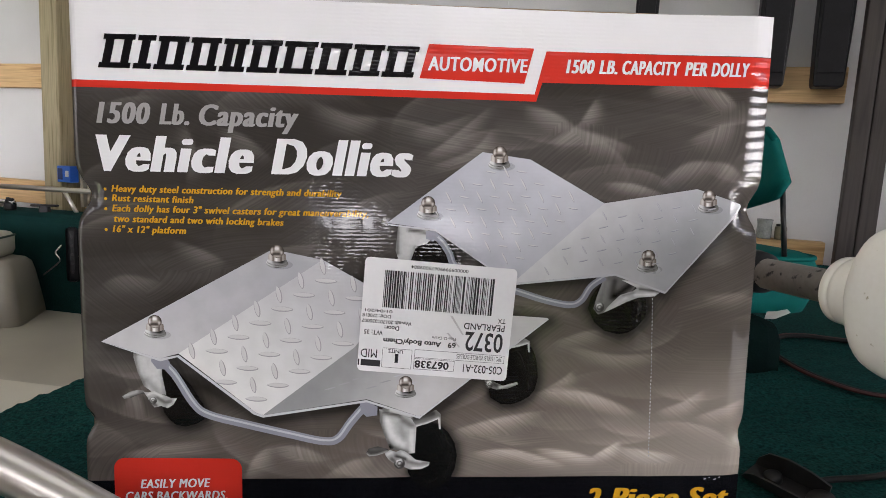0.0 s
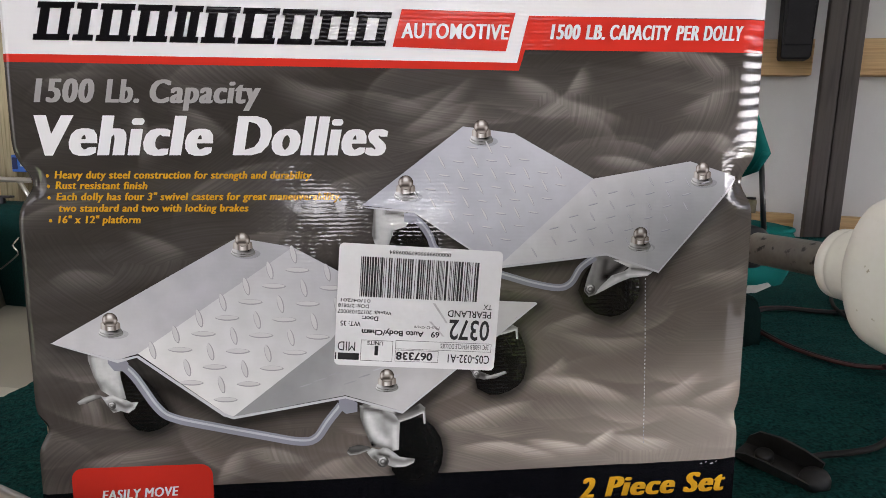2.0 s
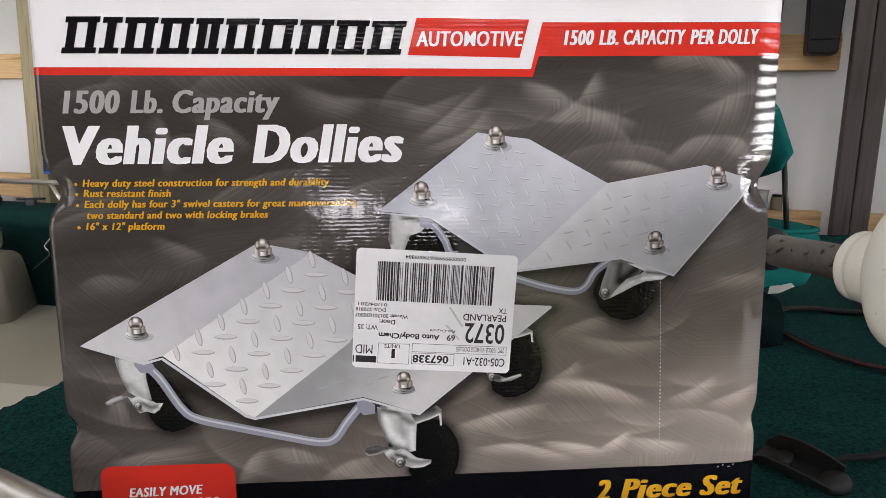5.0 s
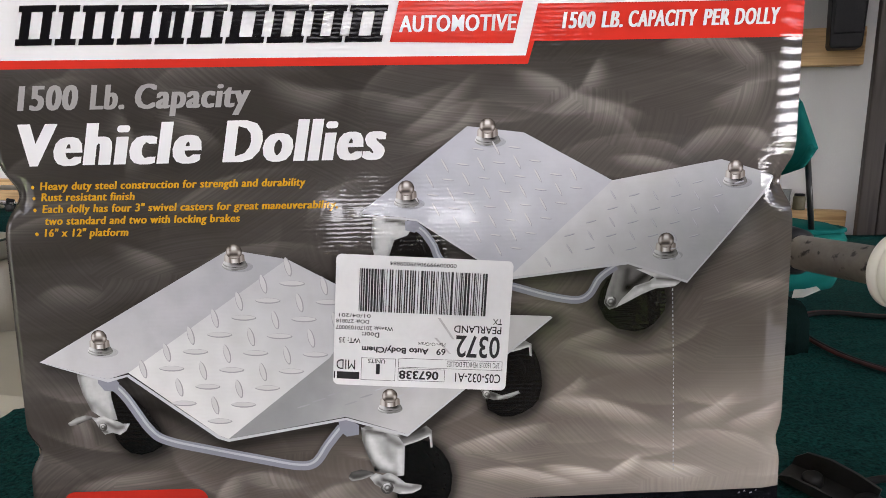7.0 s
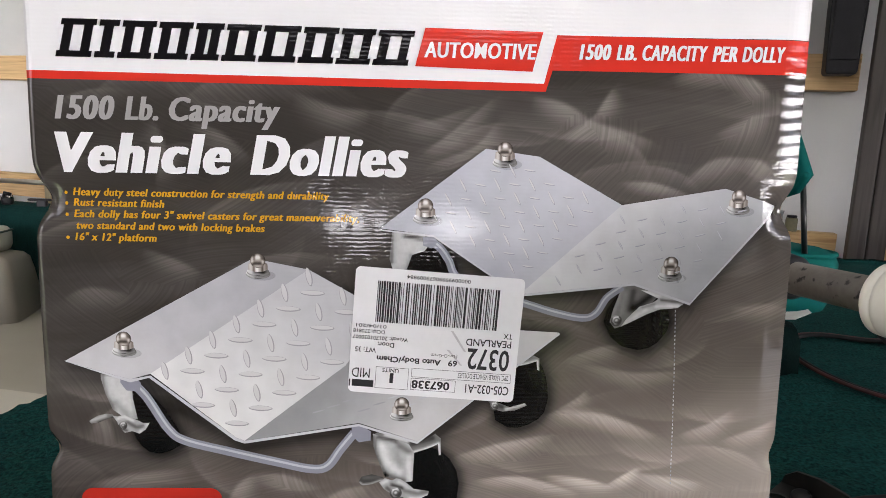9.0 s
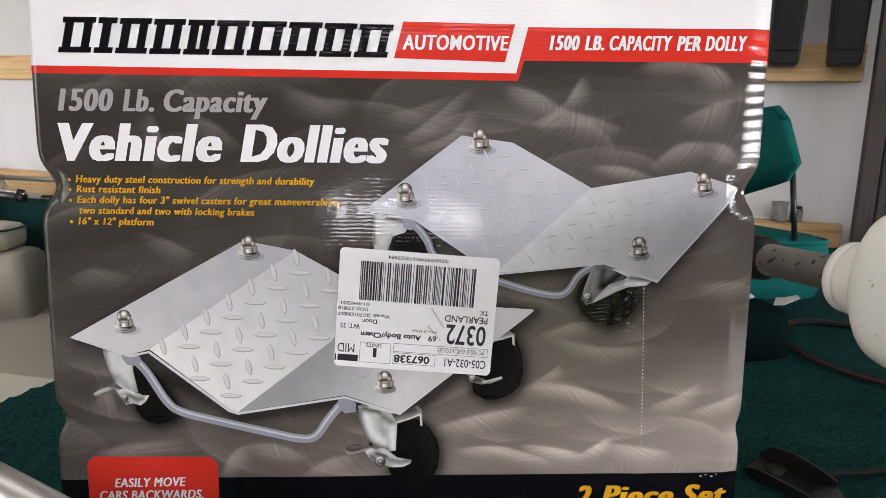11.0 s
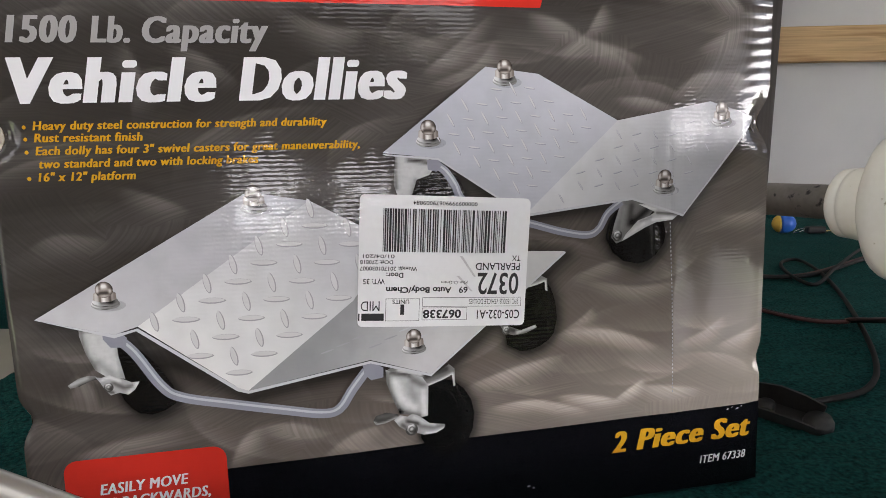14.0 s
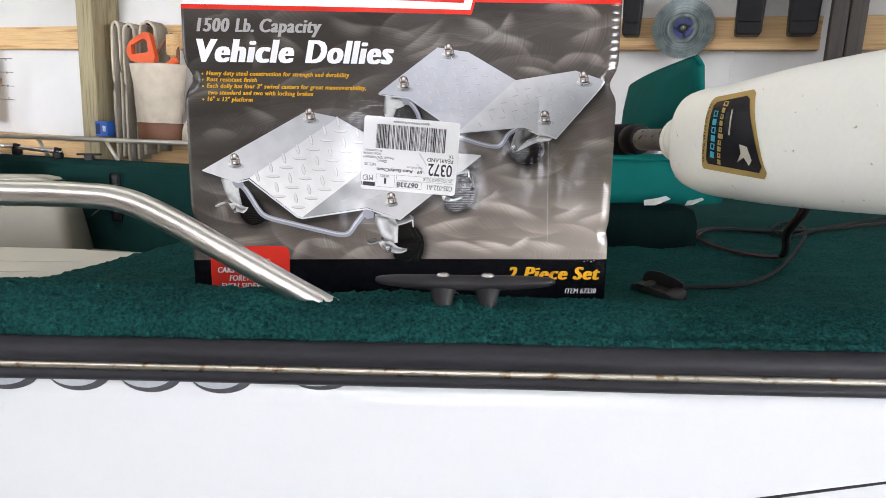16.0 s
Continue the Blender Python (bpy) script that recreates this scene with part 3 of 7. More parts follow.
# back wall, sheathed with white panels on the outside of the girts
room_part("wall_north", (10.6, 0.06, tall), (-1.5, 0.09, mid), WALL_WHITE, 0, "white sheeted workshop wall behind timber girts", "wall")
for x in (-5.4, -4.18, -2.96, -1.74, -0.52, 0.43, 1.65, 2.87):
    room_part("trim", (0.012, 0.004, tall), (x, 0.058, mid), WALL_WHITE, 0.0015, "white joint strip between wall sheets", "trim")
room_part("wall_west", (0.12, 5.8, tall), (-6.74, -2.82, mid), UNSEEN_WALL, 0, "brown plywood-lined end wall", "wall")
# bow end: an open door, and a narrow window beside it
for k, (n0, n1, z0, z1) in enumerate(((-2.3, -0.1, GROUND, TOP), (-4.45, -2.3, 1.25, TOP), (-4.6, -4.45, GROUND, TOP), (-5.7, -4.95, GROUND, TOP), (-4.95, -4.6, 0.95, TOP), (-4.95, -4.6, GROUND, 0.15))):
    room_part("wall_east_%d" % (k + 1), (0.12, n1 - n0, z1 - z0), (3.98, (n0 + n1) / 2, (z0 + z1) / 2), WALL_WHITE, 0, "white wall round the open door", "wall")
# behind the camera: an unseen wall, dark for the box's reflections, with openings for light
# a wide door, window openings, and a made-up milky strip under the eaves
strip_0, strip_1 = 1.6, 2.1
# along the wall: from, to, and the openings' heights
BAYS = ((-6.7, -5.75, ()), (-5.75, -3.0, ((GROUND, 1.3),)), (-3.0, -2.25, ((GROUND, 1.3), (strip_0, strip_1))), (-2.25, 0.58, ((strip_0, strip_1),)), (0.58, 1.02, ((0.08, 0.36), (strip_0, strip_1))), (1.02, 1.22, ((strip_0, strip_1),)),
        (1.22, 1.7, ((0.12, 0.34), (strip_0, strip_1))), (1.7, 1.95, ((strip_0, strip_1),)), (1.95, 2.15, ((0.05, 0.28), (strip_0, strip_1))), (2.15, 2.4, ((-0.72, -0.15), (strip_0, strip_1))), (2.4, 2.55, ((-0.72, -0.15),)), (2.55, 2.75, ((-0.72, -0.15), (0.05, 0.28))), (2.75, 3.1, ((-0.72, -0.15),)), (3.1, 3.2, ()), (3.2, 3.9, ((0.62, 0.85),)), (3.9, 4.04, ()))
k = 0
for s0, s1, gaps in BAYS:
    z0 = GROUND
    for low, high in gaps + ((TOP, TOP),):
        if low > z0:
            k += 1
            room_part("wall_south_%d" % k, (s1 - s0, 0.12, low - z0), ((s0 + s1) / 2, -5.6, (z0 + low) / 2), UNSEEN_WALL, 0, "brown plywood-lined side wall", "wall")
        z0 = high
room_part("window_1", (5.4, 0.02, strip_1 - strip_0), (-0.3, -5.6, (strip_0 + strip_1) / 2), ADDED_PANEL, 0, "unseen milky strip under the eaves, made up for its lamp", "window")
room_part("ceiling", (10.8, 2.0, 0.1), (-1.5, -0.8, TOP + 0.05), CEILING, 0, "pale sheeted ceiling", "ceiling")
room_part("ceiling_2", (10.8, 3.0, 0.1), (-1.5, -4.3, TOP + 0.05), CEILING, 0, "pale sheeted ceiling", "ceiling")
# unseen panel, added as the place of the roof lamp
room_part("roof_panel", (10.8, 1.0, 0.02), (-1.5, -2.3, TOP + 0.06), ADDED_PANEL, 0, "unseen roof panel, made up for its lamp", "roof light")


def girt(x0, x1, z0, z1):
    ob = part("girt", block((x1 - x0, 0.05, z1 - z0), (0, 0, 0), 0.003), PINE)
    ob.matrix_world = ROOM @ Matrix.Translation(((x0 + x1) / 2, 0.028, (z0 + z1) / 2))
    tagged(ob, "knotty pine girt across the white wall", "wall timber", "girts", "structure")


for z0, z1 in ((-0.69, -0.565), (-0.078, 0.046), (0.537, 0.660), (1.15, 1.274), (1.76, 1.884)):
    for x0, x1 in ((-6.6, -2.835), (-2.715, 0.720), (0.837, 3.9)):
        girt(x0, x1, z0, z1)


def post(name, x0, x1, n0, n1, material, label):
    ob = part(name, block((tall, n1 - n0, x1 - x0), (0, 0, 0), 0.006), material)
    ob.matrix_world = ROOM @ Matrix.Translation(((x0 + x1) / 2, (n0 + n1) / 2, mid)) @ Matrix.Rotation(radians(-90), 4, "Y")
    return tagged(ob, label, "post", "wall posts", "structure")


post("post", -2.832, -2.718, -0.13, 0.05, POST_WOOD, "weathered greenish treated timber wall post")
post("post", 0.722, 0.776, -0.13, -0.088, POST_DARK, "dark brown timber wall post in two plies")
post("post", 0.779, 0.835, -0.125, -0.088, POST_DARK, "dark brown timber wall post in two plies")


# ---- the boat ----
boat = thing("boat", "white bass boat with dark green carpeted deck and black rub rail", "boat", LEVEL)


def lip(x):
    """Height of the carpeted gunwale's crown."""
    return 0.0465 - 0.026 * x if abs(x) < 0.5 else (0.0335 if x > 0 else 0.0595)


def edge(x):
    """The boat's outer edge in plan, which draws in towards the bow."""
    return -0.166 - 0.05 * min(max(x, -0.6), 0.7) + 0.05 * max(x - 0.5, 0) ** 2


def bow_shift(x):
    """How far the near side has drawn in towards the bow."""
    return max(edge(x) - edge(0.9), 0.0) if x > 0.9 else 0.0


def brim(x):
    """Height at which the carpet ends on the rub rail."""
    return 0.0200 + 0.006 * min(max(x, -0.6), 0.6)


def far_edge(x):
    return 1.62 - 0.384 * x


DECK = 0.008


def deck_at(y):
    """The deck climbs a little away from the near side."""
    return DECK + 0.05 * min(max(y - 0.17, 0.0), 1.2)


def pile(x, y, big=1.0):
    p = Vector((x, y, 0.0))
    return big * (0.0030 * noise.noise(p * 230) + 0.0022 * noise.noise(p * 470) + 0.0022 * noise.noise(Vector((x * 110, y * 170, 4.0))) + 0.003 * noise.noise(p * 23))


def gunwale(x):
    """The carpet's section across the near gunwale, from the deck outwards."""
    h, e, b = lip(x), edge(x), bow_shift(x)
    return [(-0.035 + b, DECK), (-0.052 + b, DECK + 0.004), (-0.066 + b, DECK + (h - DECK) * 0.45), (-0.082 + b, h - 0.004), (-0.105 + b, h), (e + 0.045, h - 0.001),
            (e + 0.022, h - 0.006), (e + 0.008, h - 0.014), (e + 0.001, brim(x) + 0.006), (e, brim(x))]


def stations():
    xs = [-3.2 + 0.1 * k for k in range(16)] + [-1.6 + 0.06 * k for k in range(18)]
    xs += [-0.52 + 0.0026 * k for k in range(int(1.2 / 0.0026))]
    return xs + [0.69 + 0.08 * k for k in range(29)]


def build_gunwale():
    verts, faces, across = [], [], 76
    xs = stations()
    for x in xs:
        pts = spline([(0, y, z) for y, z in gunwale(x)], 6)
        cum = [0.0]
        for a, b in zip(pts, pts[1:]):
            cum.append(cum[-1] + (b - a).length)
        for k in range(across + 1):
            d = cum[-1] * k / across
            i = min(max(j for j, c in enumerate(cum) if c <= d + 1e-9), len(pts) - 2)
            f = (d - cum[i]) / max(cum[i + 1] - cum[i], 1e-9)
            p, t = pts[i].lerp(pts[i + 1], f), (pts[i + 1] - pts[i]).normalized()
            nrm = Vector((0, t.z, -t.y))
            q = Vector((x, p.y, p.z)) + nrm * (pile(x, d) * (1.0 if k not in (0,) else 0.0))
            q.z -= 0.007 * math.exp(-((q.x + 0.062) / 0.03) ** 2 - ((q.y + 0.112) / 0.022) ** 2)
            verts.append(tuple(q))
    w = across + 1
    for i in range(len(xs) - 1):
        for k in range(across):
            faces.append((i * w + k, (i + 1) * w + k, (i + 1) * w + k + 1, i * w + k + 1))
    sheet_part("gunwale_carpet", verts, faces, CARPET, boat, "dark green cut-pile carpet over the gunwale")


build_gunwale()


def deck_edge(y):
    """Where the carpeted deck ends towards the stern."""
    return -0.405 - 0.32 * max(0.35 - y, -0.2) if y < 0.55 else -0.34


def build_deck():
    ys = [-0.037 + 0.0062 * k for k in range(100)] + [0.59 + 0.05 * k for k in range(30)]
    verts, faces, nx = [], [], 190
    for y in ys:
        x0 = deck_edge(y)
        for k in range(nx + 1):
            x = x0 + (k / nx) ** 1.25 * (3.4 - x0) * 0.9 if k else x0
            z = deck_at(y) + pile(x, y, 0.8)
            yy = max(min(y, far_edge(x) + 0.02), -0.037 + bow_shift(x))
            verts.append((x, yy, z))
    w = nx + 1
    for i in range(len(ys) - 1):
        for k in range(nx):
            faces.append((i * w + k, i * w + k + 1, (i + 1) * w + k + 1, (i + 1) * w + k))
    sheet_part("deck_carpet", verts, faces, CARPET, boat, "dark green carpet on the casting deck")


build_deck()
# riser below the deck's stern edge, down to the cockpit floor
COCKPIT = -0.27
part("deck_riser", block((0.03, 1.5, 0.25), (-0.345, 1.05, COCKPIT + 0.125)), LINER, boat)
part("cockpit_floor", slab([(-3.2, -0.11), (-0.33, -0.11), (-0.33, far_edge(-0.33) - 0.04), (-3.2, far_edge(-3.2) - 0.04)], 0.03, None, Matrix.Translation((0, 0, COCKPIT - 0.03))), VINYL_GREY, boat, "grey-beige cockpit floor")
part("transom", slab([(-3.24, -0.13), (-3.2, -0.13), (-3.2, far_edge(-3.2) + 0.14), (-3.24, far_edge(-3.24) + 0.14)], 0.68, None, Matrix.Translation((0, 0, -0.62))), GELCOAT, boat, "white transom")


def strip_along(name, section, material, label="", x0=-3.2, x1=2.93, step=0.05, parent=None, wave=0.0, smooth=True):
    """A section of (out, height) pairs run along the near edge of the boat."""
    n = int((x1 - x0) / step)
    rings = []
    for i in range(n + 1):
        x = x0 + (x1 - x0) * i / n
        e, h = edge(x), brim(x)
        rings.append([(x, e - o, h + 0.87 * z + wave * noise.noise(Vector((x * 6, o * 40, z * 30)))) for o, z in section])
    return part(name, loft(rings), material, parent or boat, label, smooth)


rail_section = [(-0.012, 0.0), (0.006, 0.001), (0.013, -0.003), (0.0155, -0.009), (0.0155, -0.017), (0.0125, -0.0195), (0.0125, -0.0275), (0.0165, -0.0295), (0.0165, -0.0345), (0.013, -0.038), (-0.012, -0.039)]
rub_rail = strip_along("rub_rail", rail_section, RUBBER, "scuffed black rubber rub rail", wave=0.0006)
strip_along("trim_strip", [(0.010, -0.0198), (0.0148, -0.0202), (0.0156, -0.0235), (0.0148, -0.0268), (0.010, -0.0272)], RUSTY_TRIM, "thin stainless insert with rust spots", parent=rub_rail)
hull_section = [(-0.03, -0.036), (0.004, -0.0365), (0.006, -0.06), (0.002, -0.16), (-0.03, -0.33), (-0.16, -0.56), (-0.55, -0.72), (-0.60, -0.70), (-0.2, -0.52), (-0.06, -0.3), (-0.03, -0.1)]
strip_along("hull", hull_section, GELCOAT, "glossy white gelcoat hull side", step=0.1)
# dark pinstripe low on the hull
stripe = [Vector((x, edge(x) - 0.0031, brim(x) + 0.87 * (-0.148 + 0.205 * (x - 0.2936)))) for x in [0.1 + 0.05 * k for k in range(13)]]
part("pinstripe", tube(stripe, 0.0013, 8), RUBBER, boat, "thin dark pinstripe", True)


def hull_mark(x, w, h, z, lean):
    """A silver registration mark with a dark shadow edge, which the rub rail half hides; only its plain shapes."""
    last = boat
    for name, k, du, dv, out, material in (("registration_mark", 1.0, 0.0, 0.0, 0.0066, MARK_GREY), ("mark_edge", 0.95, 0.0006, -0.0003, 0.0070, MARK_DARK), ("mark_face", 0.83, -0.0030, 0.0018, 0.0075, SILVER_FILM), ("mark_hole", 0.36, -0.003, 0.0035, 0.0080, MARK_DARK), ("mark_core", 0.26, -0.0042, 0.0045, 0.0085, SILVER_FILM)):
        oval = [(du + w / 2 * k * math.cos(a), dv + h / 2 * k * math.sin(a)) for a in [2 * math.pi * q / 30 for q in range(30)]]
        m = Matrix.Translation((x, edge(x) - out + 0.0003, brim(x) + 0.03 + z)) @ Matrix.Rotation(radians(90), 4, "X") @ Matrix.Shear("XY", 4, (lean, 0))
        ob = part(name, slab(oval, 0.0004, None, m), material, last)
        if last is boat:
            last = ob


SILVER_FILM = surface("silver vinyl film", (0.34, 0.36, 0.39), (0.46, 0.48, 0.51), 30.0, (0.3, 0.4))
MARK_DARK = surface("dark grey vinyl film", (0.035, 0.037, 0.042), (0.07, 0.074, 0.082), 30.0, (0.3, 0.4))
MARK_GREY = surface("pale silver edge film", (0.5, 0.52, 0.54), (0.6, 0.62, 0.64), 30.0, (0.3, 0.4))
for x, w, h in ((-0.323, 0.064, 0.044), (-0.260, 0.060, 0.043), (-0.199, 0.060, 0.043), (-0.139, 0.060, 0.042), (-0.056, 0.056, 0.028)):
    hull_mark(x, w * 0.9, h * 0.76, -0.0590, -0.9)

# far side: liner, carpeted gunwale, hull
def far_strip(name, section, material, label="", x0=-3.3, x1=3.0, smooth=False):
    rings = []
    for i in range(41):
        x = x0 + (x1 - x0) * i / 40
        rings.append([(x, far_edge(x) + o, z + 0.024 * (-x)) for o, z in section])
    return part(name, loft(rings), material, boat, label, smooth)


far_strip("far_gunwale", [(-0.05, COCKPIT - 0.05), (-0.05, 0.04), (-0.045, 0.06), (-0.02, 0.075), (0.03, 0.0815), (0.12, 0.08), (0.15, 0.065), (0.15, -0.05)], LINER, "dark green carpeted inner side and gunwale")
far_strip("far_rub_rail", [(0.151, 0.045), (0.18, 0.035), (0.18, 0.0), (0.151, -0.01)], RUBBER, "black rub rail")
far_strip("far_hull", [(0.12, -0.01), (0.165, -0.02), (0.14, -0.3), (0.0, -0.6), (-0.05, -0.6), (0.1, -0.3)], GELCOAT, "white hull side")
part("hull_bottom", slab([(-3.2, edge(-3.2) + 0.5), (0.5, edge(0.5) + 0.5), (2.4, 0.56), (-3.2, far_edge(-3.2) - 0.02)], 0.05, None, Matrix.Translation((0, 0, -0.63))), GELCOAT, boat, "white hull bottom")

# grab rail: stainless tube that drops into the gunwale carpet
rail_points = [(-0.95, -0.107, 0.128), (-0.6, -0.107, 0.132), (-0.36, -0.107, 0.1345), (-0.275, -0.107, 0.1335), (-0.238, -0.107, 0.129), (-0.203, -0.107, 0.1143), (-0.148, -0.107, 0.0835), (-0.095, -0.107, 0.0535), (-0.041, -0.107, 0.0235), (-0.021, -0.107, 0.0118), (0.02, -0.107, -0.0115), (0.05, -0.107, -0.03)]
part("grab_rail", tube(spline(rail_points, 6), 0.0114, 24), STAINLESS, boat, "satin stainless steel grab rail", True)


# cleat on the gunwale
def cleat():
    cx, cy, top = 0.0635, -0.124, 0.0710
    rings = []
    for i in range(33):
        u = -1 + i / 16
        r = max(1 - abs(u) ** 2.6, 0.0) ** 0.5
        w, h = 0.0105 * (0.35 + 0.65 * r), 0.0075 * (0.3 + 0.7 * r)
        zc = top - 0.0075 + 0.0016 * u * u
        rings.append([(cx + 0.0785 * u, cy + w * math.cos(a), zc + h * math.sin(a) * (0.75 if math.sin(a) > 0 else 1.0)) for a in [2 * math.pi * k / 20 for k in range(20)]])
    horn = part("cleat", loft(rings), CLEAT_PLASTIC, boat, "black nylon horn cleat", True)
    for dx in (-0.0195, 0.0195):
        legs = []
        for k in range(11):
            f = k / 10
            flare = 1 + 1.0 * (1 - f) ** 4 + 0.18 * f * f
            legs.append([(cx + dx + 0.0078 * flare * u, cy + 0.0085 * (1 + 0.2 * f) * v, top - 0.0095 - 0.0325 * f) for u, v in [(math.cos(a), math.sin(a)) for a in [2 * math.pi * j / 16 for j in range(16)]]])
        part("cleat_leg", loft(legs), CLEAT_PLASTIC, horn, "", True)
        head = lathe([(0.0002, 0.0), (0.0056, 0.0002), (0.0056, 0.0012), (0.004, 0.0024), (0.0002, 0.0028)], 24, None, Matrix.Translation((cx + dx, cy - 0.001, top - 0.0026)))
        screw = part("screw", head, STAINLESS, horn, "bright cross-head screw", True)
        slot = block((0.0062, 0.0011, 0.0006), (cx + dx, cy - 0.001, top + 0.0002), 0, Matrix.Rotation(0.5, 4, "Z"))
        slot = block((0.0011, 0.0062, 0.0006), (cx + dx, cy - 0.001, top + 0.0002), 0, Matrix.Rotation(0.5, 4, "Z"), slot)
        part("slot", slot, BLACK_METAL, horn)


cleat()

# stern side: cream lid, bench, back rest with tube frame
lid_outline = [(-0.412, 0.352), (-0.56, 0.395), (-1.4, 0.47), (-1.4, -0.06), (-0.535, -0.06), (-0.47, 0.142)]
lid = part("lid", slab(lid_outline, 0.03, None, Matrix.Translation((0, 0, -0.024)), 0.006), VINYL, boat, "cream vinyl lid let into the deck")
inner = [(-0.435, 0.342), (-0.56, 0.375), (-1.38, 0.45), (-1.38, -0.05), (-0.545, -0.05), (-0.485, 0.142)]
part("locker", slab(inner, -COCKPIT - 0.026, None, Matrix.Translation((0, 0, COCKPIT))), VINYL_GREY, boat, "beige locker below the lid")
for y in (0.12, 0.2, 0.28):
    part("seam", tube([Vector((-1.39, y, 0.0062)), Vector((-0.9, y - 0.01, 0.0062)), Vector((-0.49, y - 0.015, 0.0062))], 0.0008, 6), VINYL_GREY, lid)
part("piping", tube([Vector(p) for p in ((-0.418, 0.357, -0.004), (-0.56, 0.400, -0.004), (-1.39, 0.475, -0.004))], 0.004, 8), PIPING, lid, "dark green piping")

SEAT = Matrix.Translation((-1.43, 1.85, COCKPIT)) @ Matrix.Rotation(radians(15), 4, "Z")


def bench():
    """A moulded bench: tapered base, cushion with piping, back rest on a tube frame."""
    root = thing("bench_seat", "cream vinyl boat bench on a moulded beige base", "boat seat", LEVEL @ SEAT)
    rings = []
    for z, grow in ((0.0, 0.03), (0.16, 0.005), (0.2, -0.004), (0.218, -0.02), (0.226, -0.045)):
        rings.append([(-0.6 + u, v + 0.15, z) for u, v in rounded(1.2 + 2 * grow, 0.3 + 2 * grow, 0.04)])
    part("base", loft(rings), VINYL_GREY, root, "moulded beige fibreglass base", True)
    rings = []
    for z, grow in ((0.228, -0.05), (0.232, -0.04), (0.25, -0.034), (0.298, -0.034), (0.315, -0.045), (0.325, -0.08), (0.329, -0.12)):
        rings.append([(-0.62 + u, v + 0.15, z) for u, v in rounded(1.2 + 2 * grow, 0.32 + 2 * grow, 0.035)])
    cushion = part("seat_cushion", loft(rings), VINYL, root, "cream vinyl seat cushion", True)
    loop = [Vector((-0.62 + u, v + 0.15, 0.302)) for u, v in rounded(1.2 - 0.066, 0.32 - 0.066, 0.035)]
    part("piping", tube(loop + [loop[0]], 0.004, 8), PIPING, cushion, "dark green piping")
    back = []
    for y, grow in ((0.235, -0.04), (0.245, -0.005), (0.26, 0.0), (0.28, -0.005), (0.29, -0.05)):
        back.append([(-0.69 + u, y, 0.635 + v) for u, v in rounded(0.6 + 2 * grow, 0.22 + 2 * grow, 0.06)])
    rest = part("backrest", loft(back), VINYL, root, "cream vinyl back rest", True)
    loop = [Vector((-0.69 + u, 0.258, 0.635 + v)) for u, v in rounded(0.604, 0.224, 0.06)]
    part("piping", tube(loop + [loop[0]], 0.005, 8), PIPING, rest, "dark green piping")
    part("back_panel", block((0.6, 0.05, 0.22), (-0.66, 0.26, 0.42), 0.015), VINYL_GREY, root, "pale lower back panel")
    pts = [(-0.40, 0.25, 0.44), (-0.36, 0.25, 0.49), (-0.345, 0.25, 0.56), (-0.36, 0.25, 0.72), (-0.385, 0.25, 0.95)]
    part("frame_tube", tube(spline(pts, 6), 0.010, 12), STAINLESS, root, "stainless frame tube", True)
    part("frame_tube", tube([Vector((-0.355, 0.25, 0.76)), Vector((-0.6, 0.27, 0.70))], 0.009, 12), STAINLESS, root, "", True)
    part("grip", lathe([(0.012, 0), (0.026, 0.004), (0.03, 0.05), (0.026, 0.1), (0.029, 0.104), (0.03, 0.16), (0.012, 0.21)], 18, None, Matrix.Translation((-0.38, 0.25, 0.90))), GREEN_CLOTH, root, "bright green foam sleeve", True)


bench()


# far rail, far cleat, rod clips and a hanging buckle strap
def far_point(x, out, z):
    return Vector((x, far_edge(x) + out, z + 0.024 * (-x)))


part("far_rail", tube([far_point(x, 0.04, 0.168) for x in (-3.2, -2.4, -1.6, -1.0, -0.4, 0.0)], 0.010, 12), STAINLESS, boat, "thin stainless hand rail", True)
for x in (-2.5, -1.82, -1.43, -0.75):
    part("far_rail_leg", tube([far_point(x, 0.04, 0.166), far_point(x + 0.06, 0.04, 0.08)], 0.008, 10), STAINLESS, boat, "", True)
part("rod_bar", tube([far_point(-2.6, -0.02, 0.150), far_point(-1.64, -0.02, 0.108)], 0.009, 10), CHROME, boat, "bright bar in black clips", True)
for x, z in ((-1.9, 0.118), (-1.66, 0.108)):
    clip = block((0.04, 0.03, 0.034), far_point(x, -0.02, z - 0.016), 0.008)
    clip = tube([far_point(x - 0.01, -0.03, z - 0.004), far_point(x, -0.035, z + 0.014), far_point(x + 0.02, -0.02, z + 0.008)], 0.008, 8, clip)
    part("rod_clip", clip, BLACK_PLASTIC, boat, "black plastic rod clip", True)
far_cleat = block((0.105, 0.022, 0.009), far_point(-1.5, 0.0, 0.103), 0.004)
far_cleat = block((0.04, 0.02, 0.03), far_point(-1.5, 0.0, 0.088), 0.006, None, far_cleat)
part("far_cleat", far_cleat, CLEAT_PLASTIC, boat, "black horn cleat")
plate = part("strap_plate", block((0.045, 0.012, 0.21), far_point(-1.33, -0.058, -0.072), 0.014), BLACK_PLASTIC, boat, "black perforated strap plate on the liner")
for k in range(5):
    part("hole", lathe([(0.001, 0), (0.006, 0.0), (0.006, 0.001), (0.001, 0.001)], 12, None, Matrix.Translation(far_point(-1.33, -0.0645, -0.14 + 0.034 * k)) @ Matrix.Rotation(radians(90), 4, "X")), CLEAT_PLASTIC, plate)
